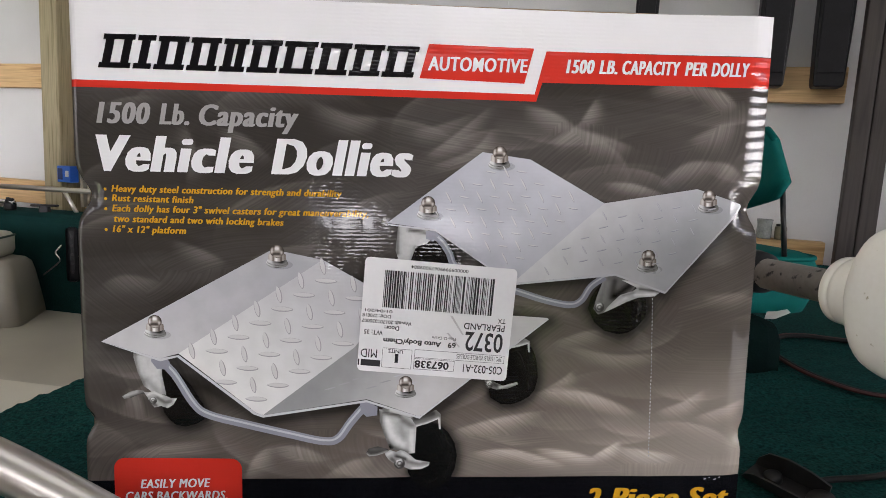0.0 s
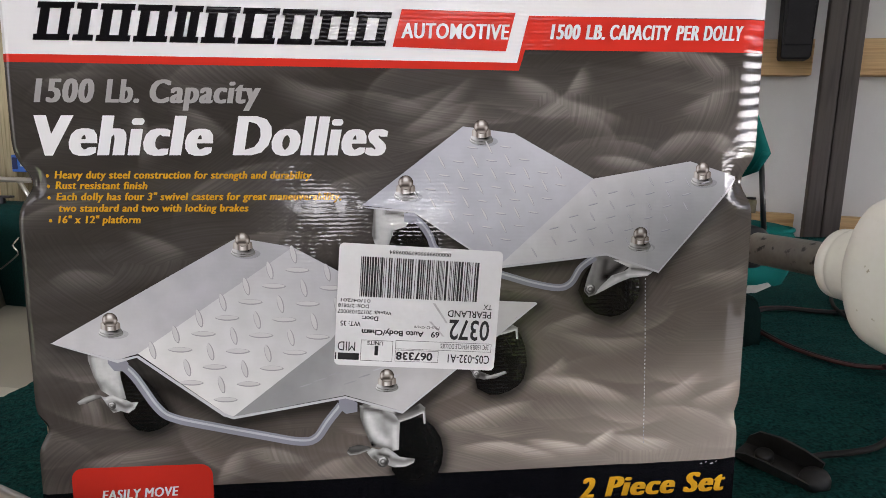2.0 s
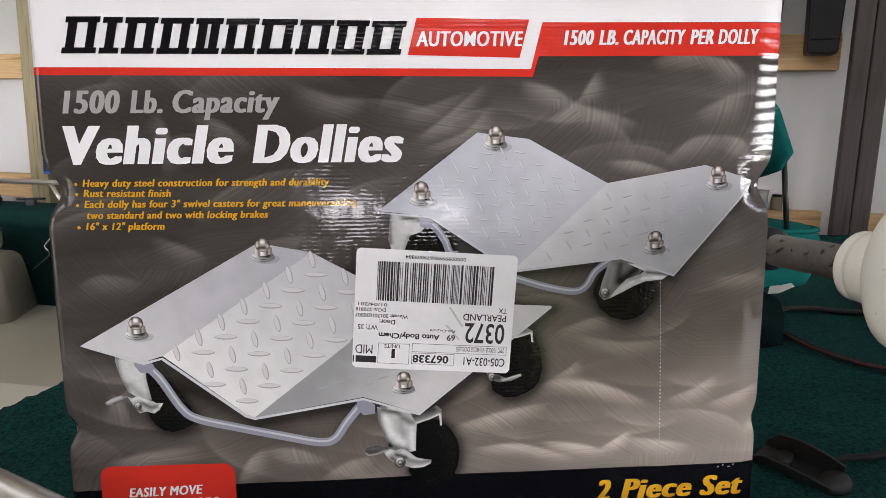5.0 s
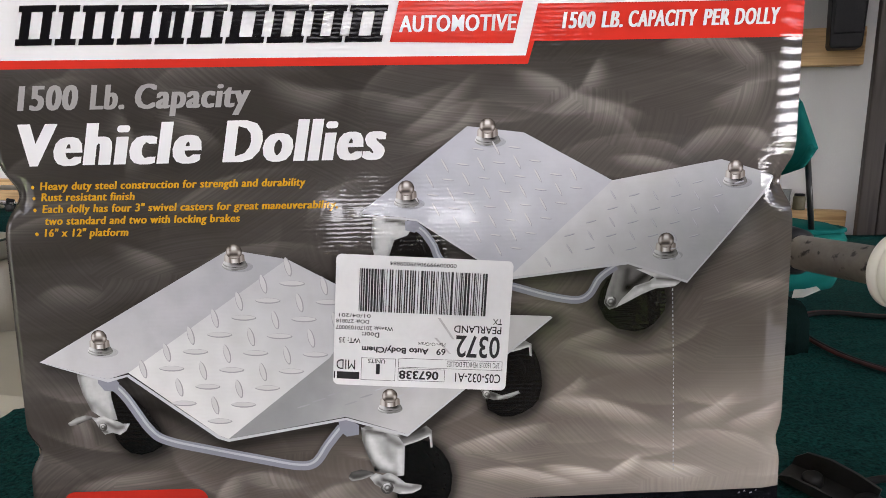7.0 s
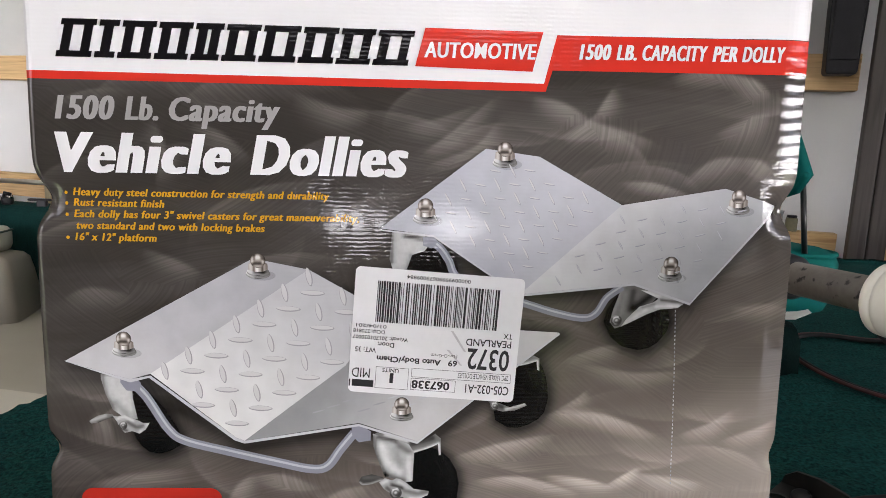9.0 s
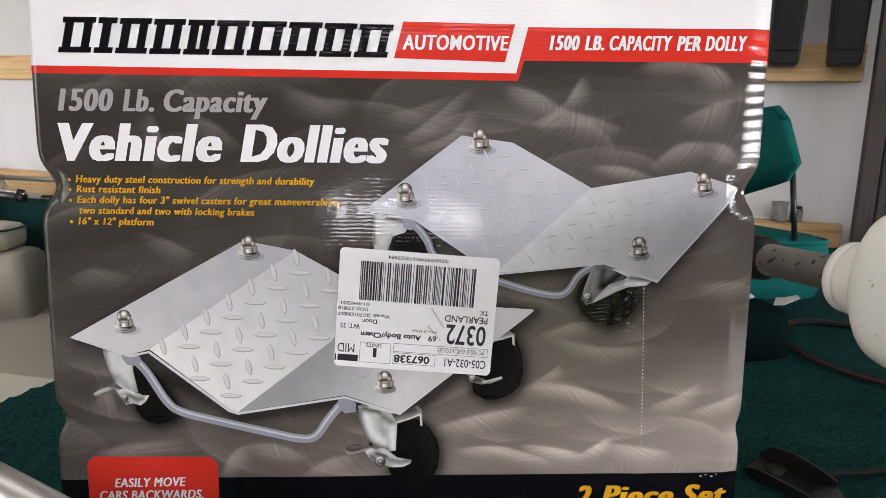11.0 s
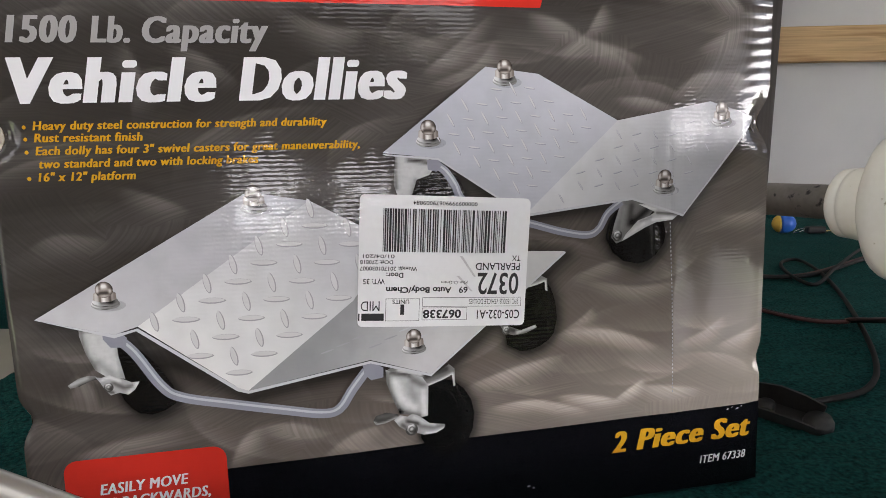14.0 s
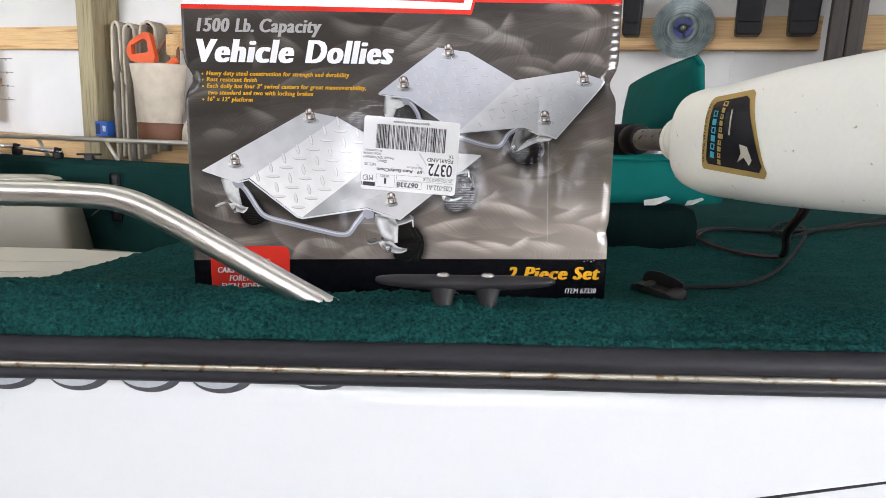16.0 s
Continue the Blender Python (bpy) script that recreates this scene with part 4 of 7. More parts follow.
part("strap_tail", tube(spline([far_point(-1.38, -0.06, -0.04), far_point(-1.40, -0.075, -0.07), far_point(-1.385, -0.07, -0.10), far_point(-1.46, -0.08, -0.16)], 5), 0.004, 8), CHROME, boat, "frayed pale cord", True)


# ---- the cardboard box ----
HALF, BOTTOM, TOP_Z, DEEP = 0.2215, 0.0105, 0.371, 0.17
carton = thing("cardboard_box", "printed glossy cardboard box of vehicle dollies, edges dented", "box", LEVEL)


def dent(x, z):
    """How far the side edges are pushed in, and the buckles that go with it."""
    inward = 0.0
    if x > 0:
        inward += 0.0068 * math.exp(-((z - 0.247) / 0.0115) ** 2) + 0.0022 * math.exp(-((z - 0.094) / 0.008) ** 2)
    else:
        inward += 0.0075 * math.exp(-((z - 0.247) / 0.0115) ** 2) + 0.0048 * math.exp(-((z - 0.098) / 0.008) ** 2)
    return inward


def warp(x, z, layer=0):
    """A point of the printed front, over the box's flat plan, with its bulge, dents and creases."""
    flare = 1.0 + 0.016 * (z - 0.19) / 0.36
    side = smoothstep(0.198, HALF, abs(x))
    d = dent(x, z)
    px = x * flare - math.copysign(d * side ** 2, x)
    y = 0.006 * x + 0.006 * (z - 0.19) - 0.0035 * math.cos(x / HALF * 1.4) * math.sin((z - BOTTOM) / 0.36 * 3.1)
    y += 0.0011 * noise.noise(Vector((x * 11, z * 15, 3.0))) + 0.00012 * noise.noise(Vector((x * 40, z * 60, 7.0)))
    y += 0.55 * d * side
    y += (0.0021 * smoothstep(HALF - 0.017, HALF, x) ** 2 if x > 0 else 0.0016 * smoothstep(HALF - 0.004, HALF, -x) ** 2)
    # the fold along the tear line
    line = 0.1583 - 0.034 * z
    y -= 0.00055 * math.exp(-((x - line) / 0.0075) ** 2) * smoothstep(0.03, 0.07, z) * (1 - smoothstep(0.235, 0.27, z))
    for at, deep in ((0.0, 0.00032), (-0.0105, 0.00026)):
        y += deep * math.exp(-((x - line - at) / 0.0021) ** 2) * smoothstep(0.14, 0.16, z) * (1 - smoothstep(0.225, 0.245, z)) * (0.75 + 0.25 * math.sin(z * 1500))
    if x > 0.12:
        y += 0.00010 * smoothstep(0.196, 0.210, x) * smoothstep(0.25, 0.262, z) * (1 - smoothstep(0.335, 0.345, z)) * math.sin(z * 2 * math.pi / 0.0075 + 2.0 * noise.noise(Vector((x * 60, z * 20, 0))))
    return (px, y - 0.0002 * layer, z + 0.0016 * noise.noise(Vector((x * 5, 0.0, 9.0))) * smoothstep(0.33, 0.37, z))


def lined(a, b, n):
    return [a + (b - a) * k / n for k in range(n + 1)]


def front_grid(name, x0, x1, z0, z1, nx, nz, material, layer, parent, label=""):
    verts = [warp(x, z, layer) for z in lined(z0, z1, nz) for x in lined(x0, x1, nx)]
    w = nx + 1
    faces = [(j * w + i, j * w + i + 1, (j + 1) * w + i + 1, (j + 1) * w + i) for j in range(nz) for i in range(nx)]
    return sheet_part(name, verts, faces, material, parent, label)


def carton_body():
    """Sides, back, top and bottom of the box as one folded shell that meets the printed front."""
    own = bmesh.new()
    nz = 72
    zs = lined(BOTTOM, TOP_Z, nz)
    cols = []
    for side in (1, -1):
        rows = []
        for z in zs:
            f = warp(side * HALF, z, 0)
            rows.append([own.verts.new(p) for p in (f, (f[0] + side * 0.0012, f[1] + 0.006, z), (side * (HALF + 0.002) * (1 + 0.016 * (z - 0.19) / 0.36), 0.05, z), (side * HALF, DEEP, z))])
        for a, b in zip(rows, rows[1:]):
            for k in range(3):
                own.faces.new((a[k], a[k + 1], b[k + 1], b[k]))
        cols.append(rows)
    for j in range(nz):
        own.faces.new((cols[0][j][3], cols[1][j][3], cols[1][j + 1][3], cols[0][j + 1][3]))
    for j in (0, nz):
        front = [own.verts.new(warp(x, zs[j], 0)) for x in lined(HALF, -HALF, 40)]
        own.faces.new(front + [cols[1][j][2], cols[1][j][3], cols[0][j][3], cols[0][j][2]])
    return own


part("body", carton_body(), BOARD, carton, "plain brown corrugated sides", True)


# the printed backdrop's pale brush strokes: three points in millimetres, width, tone
STROKES = []


def wisp(a, b, c, width, tone):
    pts = [(p.x, p.z) for p in spline([(u, 0, v) for u, v in (a, b, c)], 8)]
    STROKES.append((pts, width, tone))


wisp((62, 310), (81, 305), (98, 295), 6, 0.55)
wisp((93, 297), (110, 292), (134, 285), 6, 0.50)
wisp((80, 287), (91, 293), (100, 301), 5, 0.50)
wisp((98, 298), (104, 307), (109, 316), 5, 0.55)
wisp((142, 322), (164, 327), (183, 323), 6, 0.50)
wisp((172, 325), (190, 321), (201, 313), 6, 0.55)
wisp((-0, 276), (18, 289), (40, 308), 5, 0.45)
wisp((4, 270), (30, 280), (42, 294), 5, 0.45)
wisp((116, 262), (135, 261), (156, 255), 4, 0.60)
wisp((152, 262), (171, 275), (193, 276), 6, 0.45)
wisp((188, 277), (199, 274), (206, 268), 6, 0.50)
wisp((170, 290), (189, 299), (202, 303), 7, 0.40)
wisp((-153, 293), (-147, 276), (-151, 256), 6, 0.30)
wisp((-131, 291), (-115, 285), (-98, 272), 6, 0.30)
wisp((-73, 309), (-49, 300), (-30, 300), 7, 0.35)
wisp((-161, 219), (-142, 212), (-127, 205), 6, 0.30)
wisp((-10, 292), (8, 295), (31, 304), 6, 0.30)
wisp((-207, 189), (-191, 195), (-168, 191), 6, 0.25)
wisp((83, 124), (112, 121), (145, 108), 5, 0.75)
wisp((81, 123), (95, 131), (101, 137), 4, 0.40)
wisp((86, 155), (110, 163), (130, 164), 5, 0.40)
wisp((98, 153), (129, 147), (159, 149), 5, 0.40)
wisp((20, 94), (52, 103), (82, 109), 5, 0.60)
wisp((78, 83), (101, 80), (122, 75), 4, 0.70)
wisp((116, 76), (128, 83), (136, 88), 4, 0.70)
wisp((130, 84), (153, 81), (177, 77), 5, 0.45)
wisp((160, 109), (178, 115), (192, 124), 5, 0.45)
wisp((187, 105), (206, 111), (221, 117), 5, 0.40)
wisp((186, 188), (206, 189), (221, 194), 5, 0.40)
wisp((36, 80), (64, 81), (99, 71), 4, 0.70)
wisp((-117, 60), (-109, 75), (-98, 83), 6, 0.55)
wisp((-100, 82), (-81, 82), (-62, 75), 6, 0.45)
wisp((-197, 76), (-174, 81), (-139, 86), 7, 0.40)
wisp((-65, 61), (-47, 72), (-30, 76), 6, 0.40)
wisp((-193, 122), (-186, 114), (-183, 101), 6, 0.40)


# swirls of the brush: each disc shows a pale fan that ends at a crisp rim
random.seed(31)
SWIRLS = [(random.uniform(-240, 240), random.uniform(40, 330), random.uniform(30, 75), random.choice((0.5, -0.5)) * math.pi + random.uniform(-0.9, 0.9), random.uniform(0.15, 0.6)) for _ in range(100)]


def segment_gap(u, v, a, b):
    """How far points lie from a segment, and where along it they meet it."""
    du, dv = b[0] - a[0], b[1] - a[1]
    f = np.clip(((u - a[0]) * du + (v - a[1]) * dv) / (du * du + dv * dv), 0, 1)
    return np.hypot(u - a[0] - f * du, v - a[1] - f * dv), f


def stroke_tone(u, v):
    """How pale the artwork is at points of the front's plan: each stroke has a crisp upper edge and fades below and at its ends."""
    out = np.zeros(len(u))
    for cu, cv, r, turn, tone in SWIRLS:
        away = np.hypot(u - cu, 1.8 * (v - cv))
        fan = np.maximum(0, np.cos(np.arctan2(1.8 * (v - cv), u - cu) - turn)) ** 6
        rim = np.where(away < r, np.exp((away - r) / 9.0), np.exp(-((away - r) / 1.3) ** 2))
        out = 1 - (1 - out) * (1 - 0.45 * tone * fan * rim)
    for pts, width, tone in STROKES:
        best, value = np.full(len(u), 1e9), np.zeros(len(u))
        for i, (a, b) in enumerate(zip(pts, pts[1:])):
            away, f = segment_gap(u, v, a, b)
            du, dv = b[0] - a[0], b[1] - a[1]
            above = np.sign(((v - a[1]) * du - (u - a[0]) * dv) * (1 if du >= 0 else -1))
            run = (i + f) / (len(pts) - 1)
            reach = width * np.where(above > 0, 0.28, 1.35) * (0.6 + 0.4 * np.sin(np.pi * run))
            here = tone * np.exp(-(away / reach) ** 2) * np.sin(np.pi * (0.06 + 0.88 * run)) ** 1.5
            value = np.where(away < best, here, value)
            best = np.minimum(away, best)
        out = 1 - (1 - out) * (1 - value)
    return out


# soft shadows in the artwork: outline, softness, depth
SHADES = []


def shade_depth(u, v):
    out = np.zeros(len(u))
    for outline, soft, depth in SHADES:
        best, within = np.full(len(u), 1e9), np.zeros(len(u), bool)
        for a, b in zip(outline, outline[1:] + outline[:1]):
            best = np.minimum(best, segment_gap(u, v, a, b)[0])
            if a[1] != b[1]:
                within ^= ((a[1] > v) != (b[1] > v)) & (u < (b[0] - a[0]) * (v - a[1]) / (b[1] - a[1]) + a[0])
        out = 1 - (1 - out) * (1 - depth * np.where(within, 1.0, np.exp(-(best / soft) ** 1.5)))
    return out


front = front_grid("front_panel", -HALF, HALF, BOTTOM, TOP_Z, 300, 330, PRINT, 0, carton, "glossy front printed with brushed grey steel")


def draw_front():
    """Writes the artwork's strokes and shadows into the front panel."""
    plan = np.array([(1000 * x, 1000 * z) for z in lined(BOTTOM, TOP_Z, 330) for x in lined(-HALF, HALF, 300)])
    for name, values in (("print_tone", stroke_tone(plan[:, 0], plan[:, 1])), ("print_shade", shade_depth(plan[:, 0], plan[:, 1]))):
        front.data.attributes.new(name, "FLOAT", "POINT").data.foreach_set("value", values)


def clip_poly(own):
    """Cuts long faces up, so that the print follows the panel, closest at its curled side edges."""
    xs = [0.008 * k for k in range(-26, 27)] + [0.1366 + 0.0015 * k for k in range(15)] + [s * v for s in (-1, 1) for v in (0.2110, 0.2135, 0.2155, 0.2175, 0.2195)]
    zs = [0.003 * k for k in range(1, 124)]
    for axis, cuts in ((Vector((1, 0, 0)), xs), (Vector((0, 0, 1)), zs)):
        lo, hi = min(v.co.dot(axis) for v in own.verts), max(v.co.dot(axis) for v in own.verts)
        for at in cuts:
            if lo < at < hi:
                bmesh.ops.bisect_plane(own, geom=own.verts[:] + own.edges[:] + own.faces[:], plane_co=axis * at, plane_no=axis)
    return own


def printed(name, shapes, material, layer, parent=None, label="", cut=True):
    """Flat printed shapes: outlines in millimetres over the front's plan."""
    own = bmesh.new()
    for shape in shapes:
        own.faces.new([own.verts.new((u / 1000, 0, v / 1000)) for u, v in shape])
    if cut:
        clip_poly(own)
    for v in own.verts:
        v.co = Vector(warp(v.co.x, v.co.z, layer))
    return part(name, own, material, parent or front, label)


def toned(name, outline, base, strokes, layer, material=None, step=1.5):
    """A pictured part whose tone is drawn: a base tone, and strokes (points, width, how much lighter or darker)."""
    own = bmesh.new()
    own.faces.new([own.verts.new((u / 1000, 0, v / 1000)) for u, v in outline])
    for k, axis in ((0, Vector((1, 0, 0))), (1, Vector((0, 0, 1)))):
        lo, hi = min(p[k] for p in outline), max(p[k] for p in outline)
        for q in range(1, int((hi - lo) / step) + 1):
            bmesh.ops.bisect_plane(own, geom=own.verts[:] + own.edges[:] + own.faces[:], plane_co=axis * (lo + q * step) / 1000, plane_no=axis)
    bmesh.ops.triangulate(own, faces=own.faces[:])
    u, v = np.array([p.co.x for p in own.verts]) * 1000, np.array([p.co.z for p in own.verts]) * 1000
    tone = np.full(len(u), float(base))
    for pts, width, amount in strokes:
        gap = np.full(len(u), 1e9)
        for a, b in zip(pts, pts[1:]):
            gap = np.minimum(gap, segment_gap(u, v, a, b)[0])
        tone += amount * np.exp(-(gap / width) ** 2)
    for p in own.verts:
        p.co = Vector(warp(p.co.x, p.co.z, layer))
    ob = part(name, own, material or ZINC_PRINT, front)
    ob.data.attributes.new("print_tone", "FLOAT", "POINT").data.foreach_set("value", np.clip(tone, 0, 1))
    return ob


def ring_of(cx, cz, rx, rz, turn=0.0, seg=28):
    c, s = math.cos(radians(turn)), math.sin(radians(turn))
    return [(cx + rx * math.cos(a) * c - rz * math.sin(a) * s, cz + rx * math.cos(a) * s + rz * math.sin(a) * c) for a in [2 * math.pi * k / seg for k in range(seg)]]


def letters(text, bold=0.0, shear=0.0, spacing=1.0):
    """A word's filled outline in Blender's own font: points, faces, its width and the height of a capital."""
    made = []
    for body in (text, "H"):
        cu = bpy.data.curves.new("word", "FONT")
        cu.body, cu.shear, cu.offset, cu.resolution_u, cu.space_character = body, shear, bold, 3, spacing
        ob = bpy.data.objects.new("word", cu)
        me = bpy.data.meshes.new_from_object(ob)
        made.append(([tuple(v.co) for v in me.vertices], [tuple(p.vertices) for p in me.polygons]))
        bpy.data.objects.remove(ob)
        bpy.data.curves.remove(cu)
        bpy.data.meshes.remove(me)
    (pts, faces), (cap, _) = made
    xs, hs = [p[0] for p in pts], [p[1] for p in cap]
    return pts, faces, min(xs), max(xs), min(hs), max(hs)


def lettering(text, x0, z0, x1, z1, height, material, layer, parent=None, bold=0.02, shear=0.0, place=None, label="", heavy=0.0):
    """A line of writing from (x0, z0) to (x1, z1) on its base line, with capitals of that height; millimetres."""
    pts, faces, a, b, lo, hi = letters(text, bold, shear, 1.0 + 1.1 * heavy)
    # heavy strokes: the same outline again, a little to the side
    if heavy:
        n, many = len(pts), 7
        pts = [(px + heavy * (k / (many - 1) - 0.5), py, 0.08 * k) for k in range(many) for px, py, _ in pts]
        faces = [tuple(v + n * k for v in f) for k in range(many) for f in faces]
        a, b = a - heavy / 2, b + heavy / 2
    verts = []
    base = layer
    for px, py, up in pts:
        layer = base + up
        f = (px - a) / (b - a)
        u, v = x0 + (x1 - x0) * f, z0 + (z1 - z0) * f + (py - lo) / (hi - lo) * height
        if place:
            verts.append(place(u, v, layer))
        else:
            verts.append(warp(u / 1000, v / 1000, layer))
    return sheet_part("lettering", verts, faces, material, parent or front, label, False)


def words(row, z_start, z_end, height, material, layer, bold, shear, heavy):
    """Single words of one line, each with its own start and end, on a base line that may climb."""
    first, last = row[0][1], row[-1][2]
    for text, x0, x1 in row:
        climb = lambda x: z_start + (z_end - z_start) * (x - first) / (last - first)
        lettering(text, x0, climb(x0), x1, climb(x1), height, material, layer, None, bold, shear, None, "", heavy)


# white head band, red stripe and tab
printed("white_band", [[(-221.5, 317), (68, 316), (75, 345), (221.5, 345.5), (221.5, 370.9), (-221.5, 370.9)]], INK_WHITE, 1)
printed("red_stripe", [[(-221.5, 314.5), (69.5, 313), (73, 325), (221.5, 325.5), (221.5, 345), (75, 345), (68.5, 317.5), (-221.5, 319)]], INK_RED, 2)
printed("red_tab", [[(-5, 325.5), (61.5, 324), (67, 346.5), (0.5, 347)]], INK_RED, 3)
lettering("AUTOMOTIVE", 0, 330.6, 63.5, 330.8, 8.6, INK_WHITE, 4, None, 0.004, 0.12, None, "", 0.075)
words((('1500', 87.8, 106.0), ('LB.', 109.1, 120.8), ('CAPACITY', 123.9, 161.8), ('PER', 164.6, 179.1), ('DOLLY', 181.9, 207.1)), 331.4, 332.4, 8.6, INK_WHITE, 4, 0.004, 0.2, 0.115)
# the maker's name, only as a row of black slab shapes
wide = (21, 12.5, 20, 20, 17, 20.5, 22, 21, 20.5, 21.5)
at = -204.5
for k, w in enumerate(wide):
    g, zb, zt = 1.2, 326.6 - 0.1 * k, 347.4 - 0.25 * k
    lean = lambda z: (z - zb) * 0.22
    bar = lambda u0, u1, v0, v1: [(at + u0 + lean(v0), v0), (at + u1 + lean(v0), v0), (at + u1 + lean(v1), v1), (at + u0 + lean(v1), v1)]
    shapes = [bar(0.3, w - g, zb, zb + 3.4), bar(0.3, w - g, zt - 3.4, zt)]
    if w < 15:
        shapes.append(bar(3.0, w - g - 3.0, zb + 3.4, zt - 3.4))
    else:
        shapes += [bar(2.0, 7.2, zb + 3.4, zt - 3.4), bar(w - g - 6.6, w - g - 1.6, zb + 3.4, zt - 3.4)]
    printed("name_shape", shapes, INK_BLACK, 3)
    at += w + 0.05

words((('1500', -206.3, -172.7), ('Lb.', -167.5, -148.7), ('Capacity', -142.8, -80.4)), 292.5, 292.6, 13.0, INK_SILVER, 2, 0.006, 0.22, 0.105)
words((('Vehicle', -207.1, -108.6), ('Dollies', -98.0, -8.1)), 262.8, 263.0, 22.4, INK_WHITE, 2, 0.006, 0.22, 0.125)
for text, x1, z in (("Heavy duty steel construction for strength and durability", -53, 249.3), ("Rust resistant finish", -147, 243.3),
                    ("Each dolly has four 3\" swivel casters for great maneuverability,", -36, 236.8), ("two standard and two with locking brakes", -90, 230.2), ("16\" x 12\" platform", -152, 223.6)):
    lettering(text, -198.5 if not text.startswith("two") else -197.5, z + 0.3, x1, z, 4.3, INK_YELLOW, 2, None, 0.005, 0.2, None, "", 0.085)
    if not text.startswith("two"):
        printed("bullet", [ring_of(-202.6, z + 1.8, 1.0, 1.0, 0, 12)], INK_YELLOW, 2, None, "", False)

# the foot: black band, red badge, yellow words
printed("black_band", [[(-221.5, BOTTOM * 1000), (221.5, BOTTOM * 1000), (221.5, 64.2), (-6, 62.6), (-221.5, 58.5)]], INK_BLACK, 1)
badge = [(-161 + u, 43 + v) for u, v in rounded(84, 63, 7)]
printed("badge", [badge], INK_RED, 2)
for text, x0, x1, z in (("EASILY MOVE", -186, -140, 53.8), ("CARS BACKWARDS,", -196, -129, 45.3), ("FOREWARDS,", -184, -139, 36.6), ("EVEN SIDEWAYS!", -193, -131, 28.0)):
    lettering(text, x0, z, x1, z + 1.0, 5.9, INK_WHITE, 3, None, 0.0, 0.2, None, "", 0.09)
words((('2', 114.6, 125.0), ('Piece', 131.7, 179.7), ('Set', 185.2, 214.9)), 41.4, 42.2, 13.6, INK_YELLOW, 2, 0.006, 0.22, 0.12)
lettering("ITEM 67338", 177.5, 26.6, 211.5, 27.2, 5.2, INK_WHITE, 2, None, 0.0, 0.2, None, "", 0.06)


# the pictured dollies
def wheel(outline, hub, rim):
    """A pictured black wheel: its tread side, its face set off by a faint gleam, and its shadow on the ground."""
    SHADES.append(([(u + 1.0, v - 1.5) for u, v in outline], 4.5, 0.85))
    cu, cv, ru, rv, turn = hub
    face = ring_of(cu, cv, ru, rv, turn, 24)
    toned("wheel", outline, 0.05, [(rim, 2.4, 0.06)], 5)
    toned("wheel_face", face, 0.04, [(face[1:5], 1.0, 0.08), (face[17:21], 0.8, 0.1)], 6)


def axle(u, v, r):
    """A pictured axle nut: a washer, six flats and the bolt's end."""
    toned("axle_washer", ring_of(u, v, r * 1.25, r * 1.3, 0, 16), 0.3, [([(u - r, v + r), (u, v + r)], r * 0.6, 0.3)], 8.5, None, 0.8)
    toned("axle_nut", ring_of(u + 0.1, v + 0.1, r * 1.02, r * 1.05, 10, 6), 0.5, [([(u - r * 0.6, v + r * 0.7), (u + r * 0.2, v + r * 0.9)], r * 0.5, 0.45), ([(u + r * 0.6, v - r * 0.6), (u + r, v)], r * 0.5, -0.3)], 9, None, 0.7)
    toned("axle_end", ring_of(u + 0.1, v, r * 0.58, r * 0.62, 0, 14), 0.25, [([(u - 0.2, v + 0.2), (u + 0.1, v + 0.4)], r * 0.33, 0.6)], 9.5, None, 0.5)


def bent_rod(path, width):
    pts = spline([(u, 0, v) for u, v in path], 6)
    up, down = [], []
    for i, p in enumerate(pts):
        t = (pts[min(i + 1, len(pts) - 1)] - pts[max(i - 1, 0)]).normalized()
        up.append((p.x - t.z * width / 2, p.z + t.x * width / 2))
        down.append((p.x + t.z * width / 2, p.z - t.x * width / 2))
    quads = [[up[i], up[i + 1], down[i + 1], down[i]] for i in range(len(pts) - 1)]
    printed("handle_rod", quads, INK_ROD, 8.2, None, "", False)
    thin = [[(u[0] * 0.75 + d[0] * 0.25, u[1] * 0.75 + d[1] * 0.25) for u, d in ((up[i], down[i]), (up[i + 1], down[i + 1]))] + [(u[0] * 0.5 + d[0] * 0.5, u[1] * 0.5 + d[1] * 0.5) for u, d in ((up[i + 1], down[i + 1]), (up[i], down[i]))] for i in range(len(pts) - 1)]
    printed("rod_light", thin, INK_ROD_LIGHT, 8.6, None, "", False)


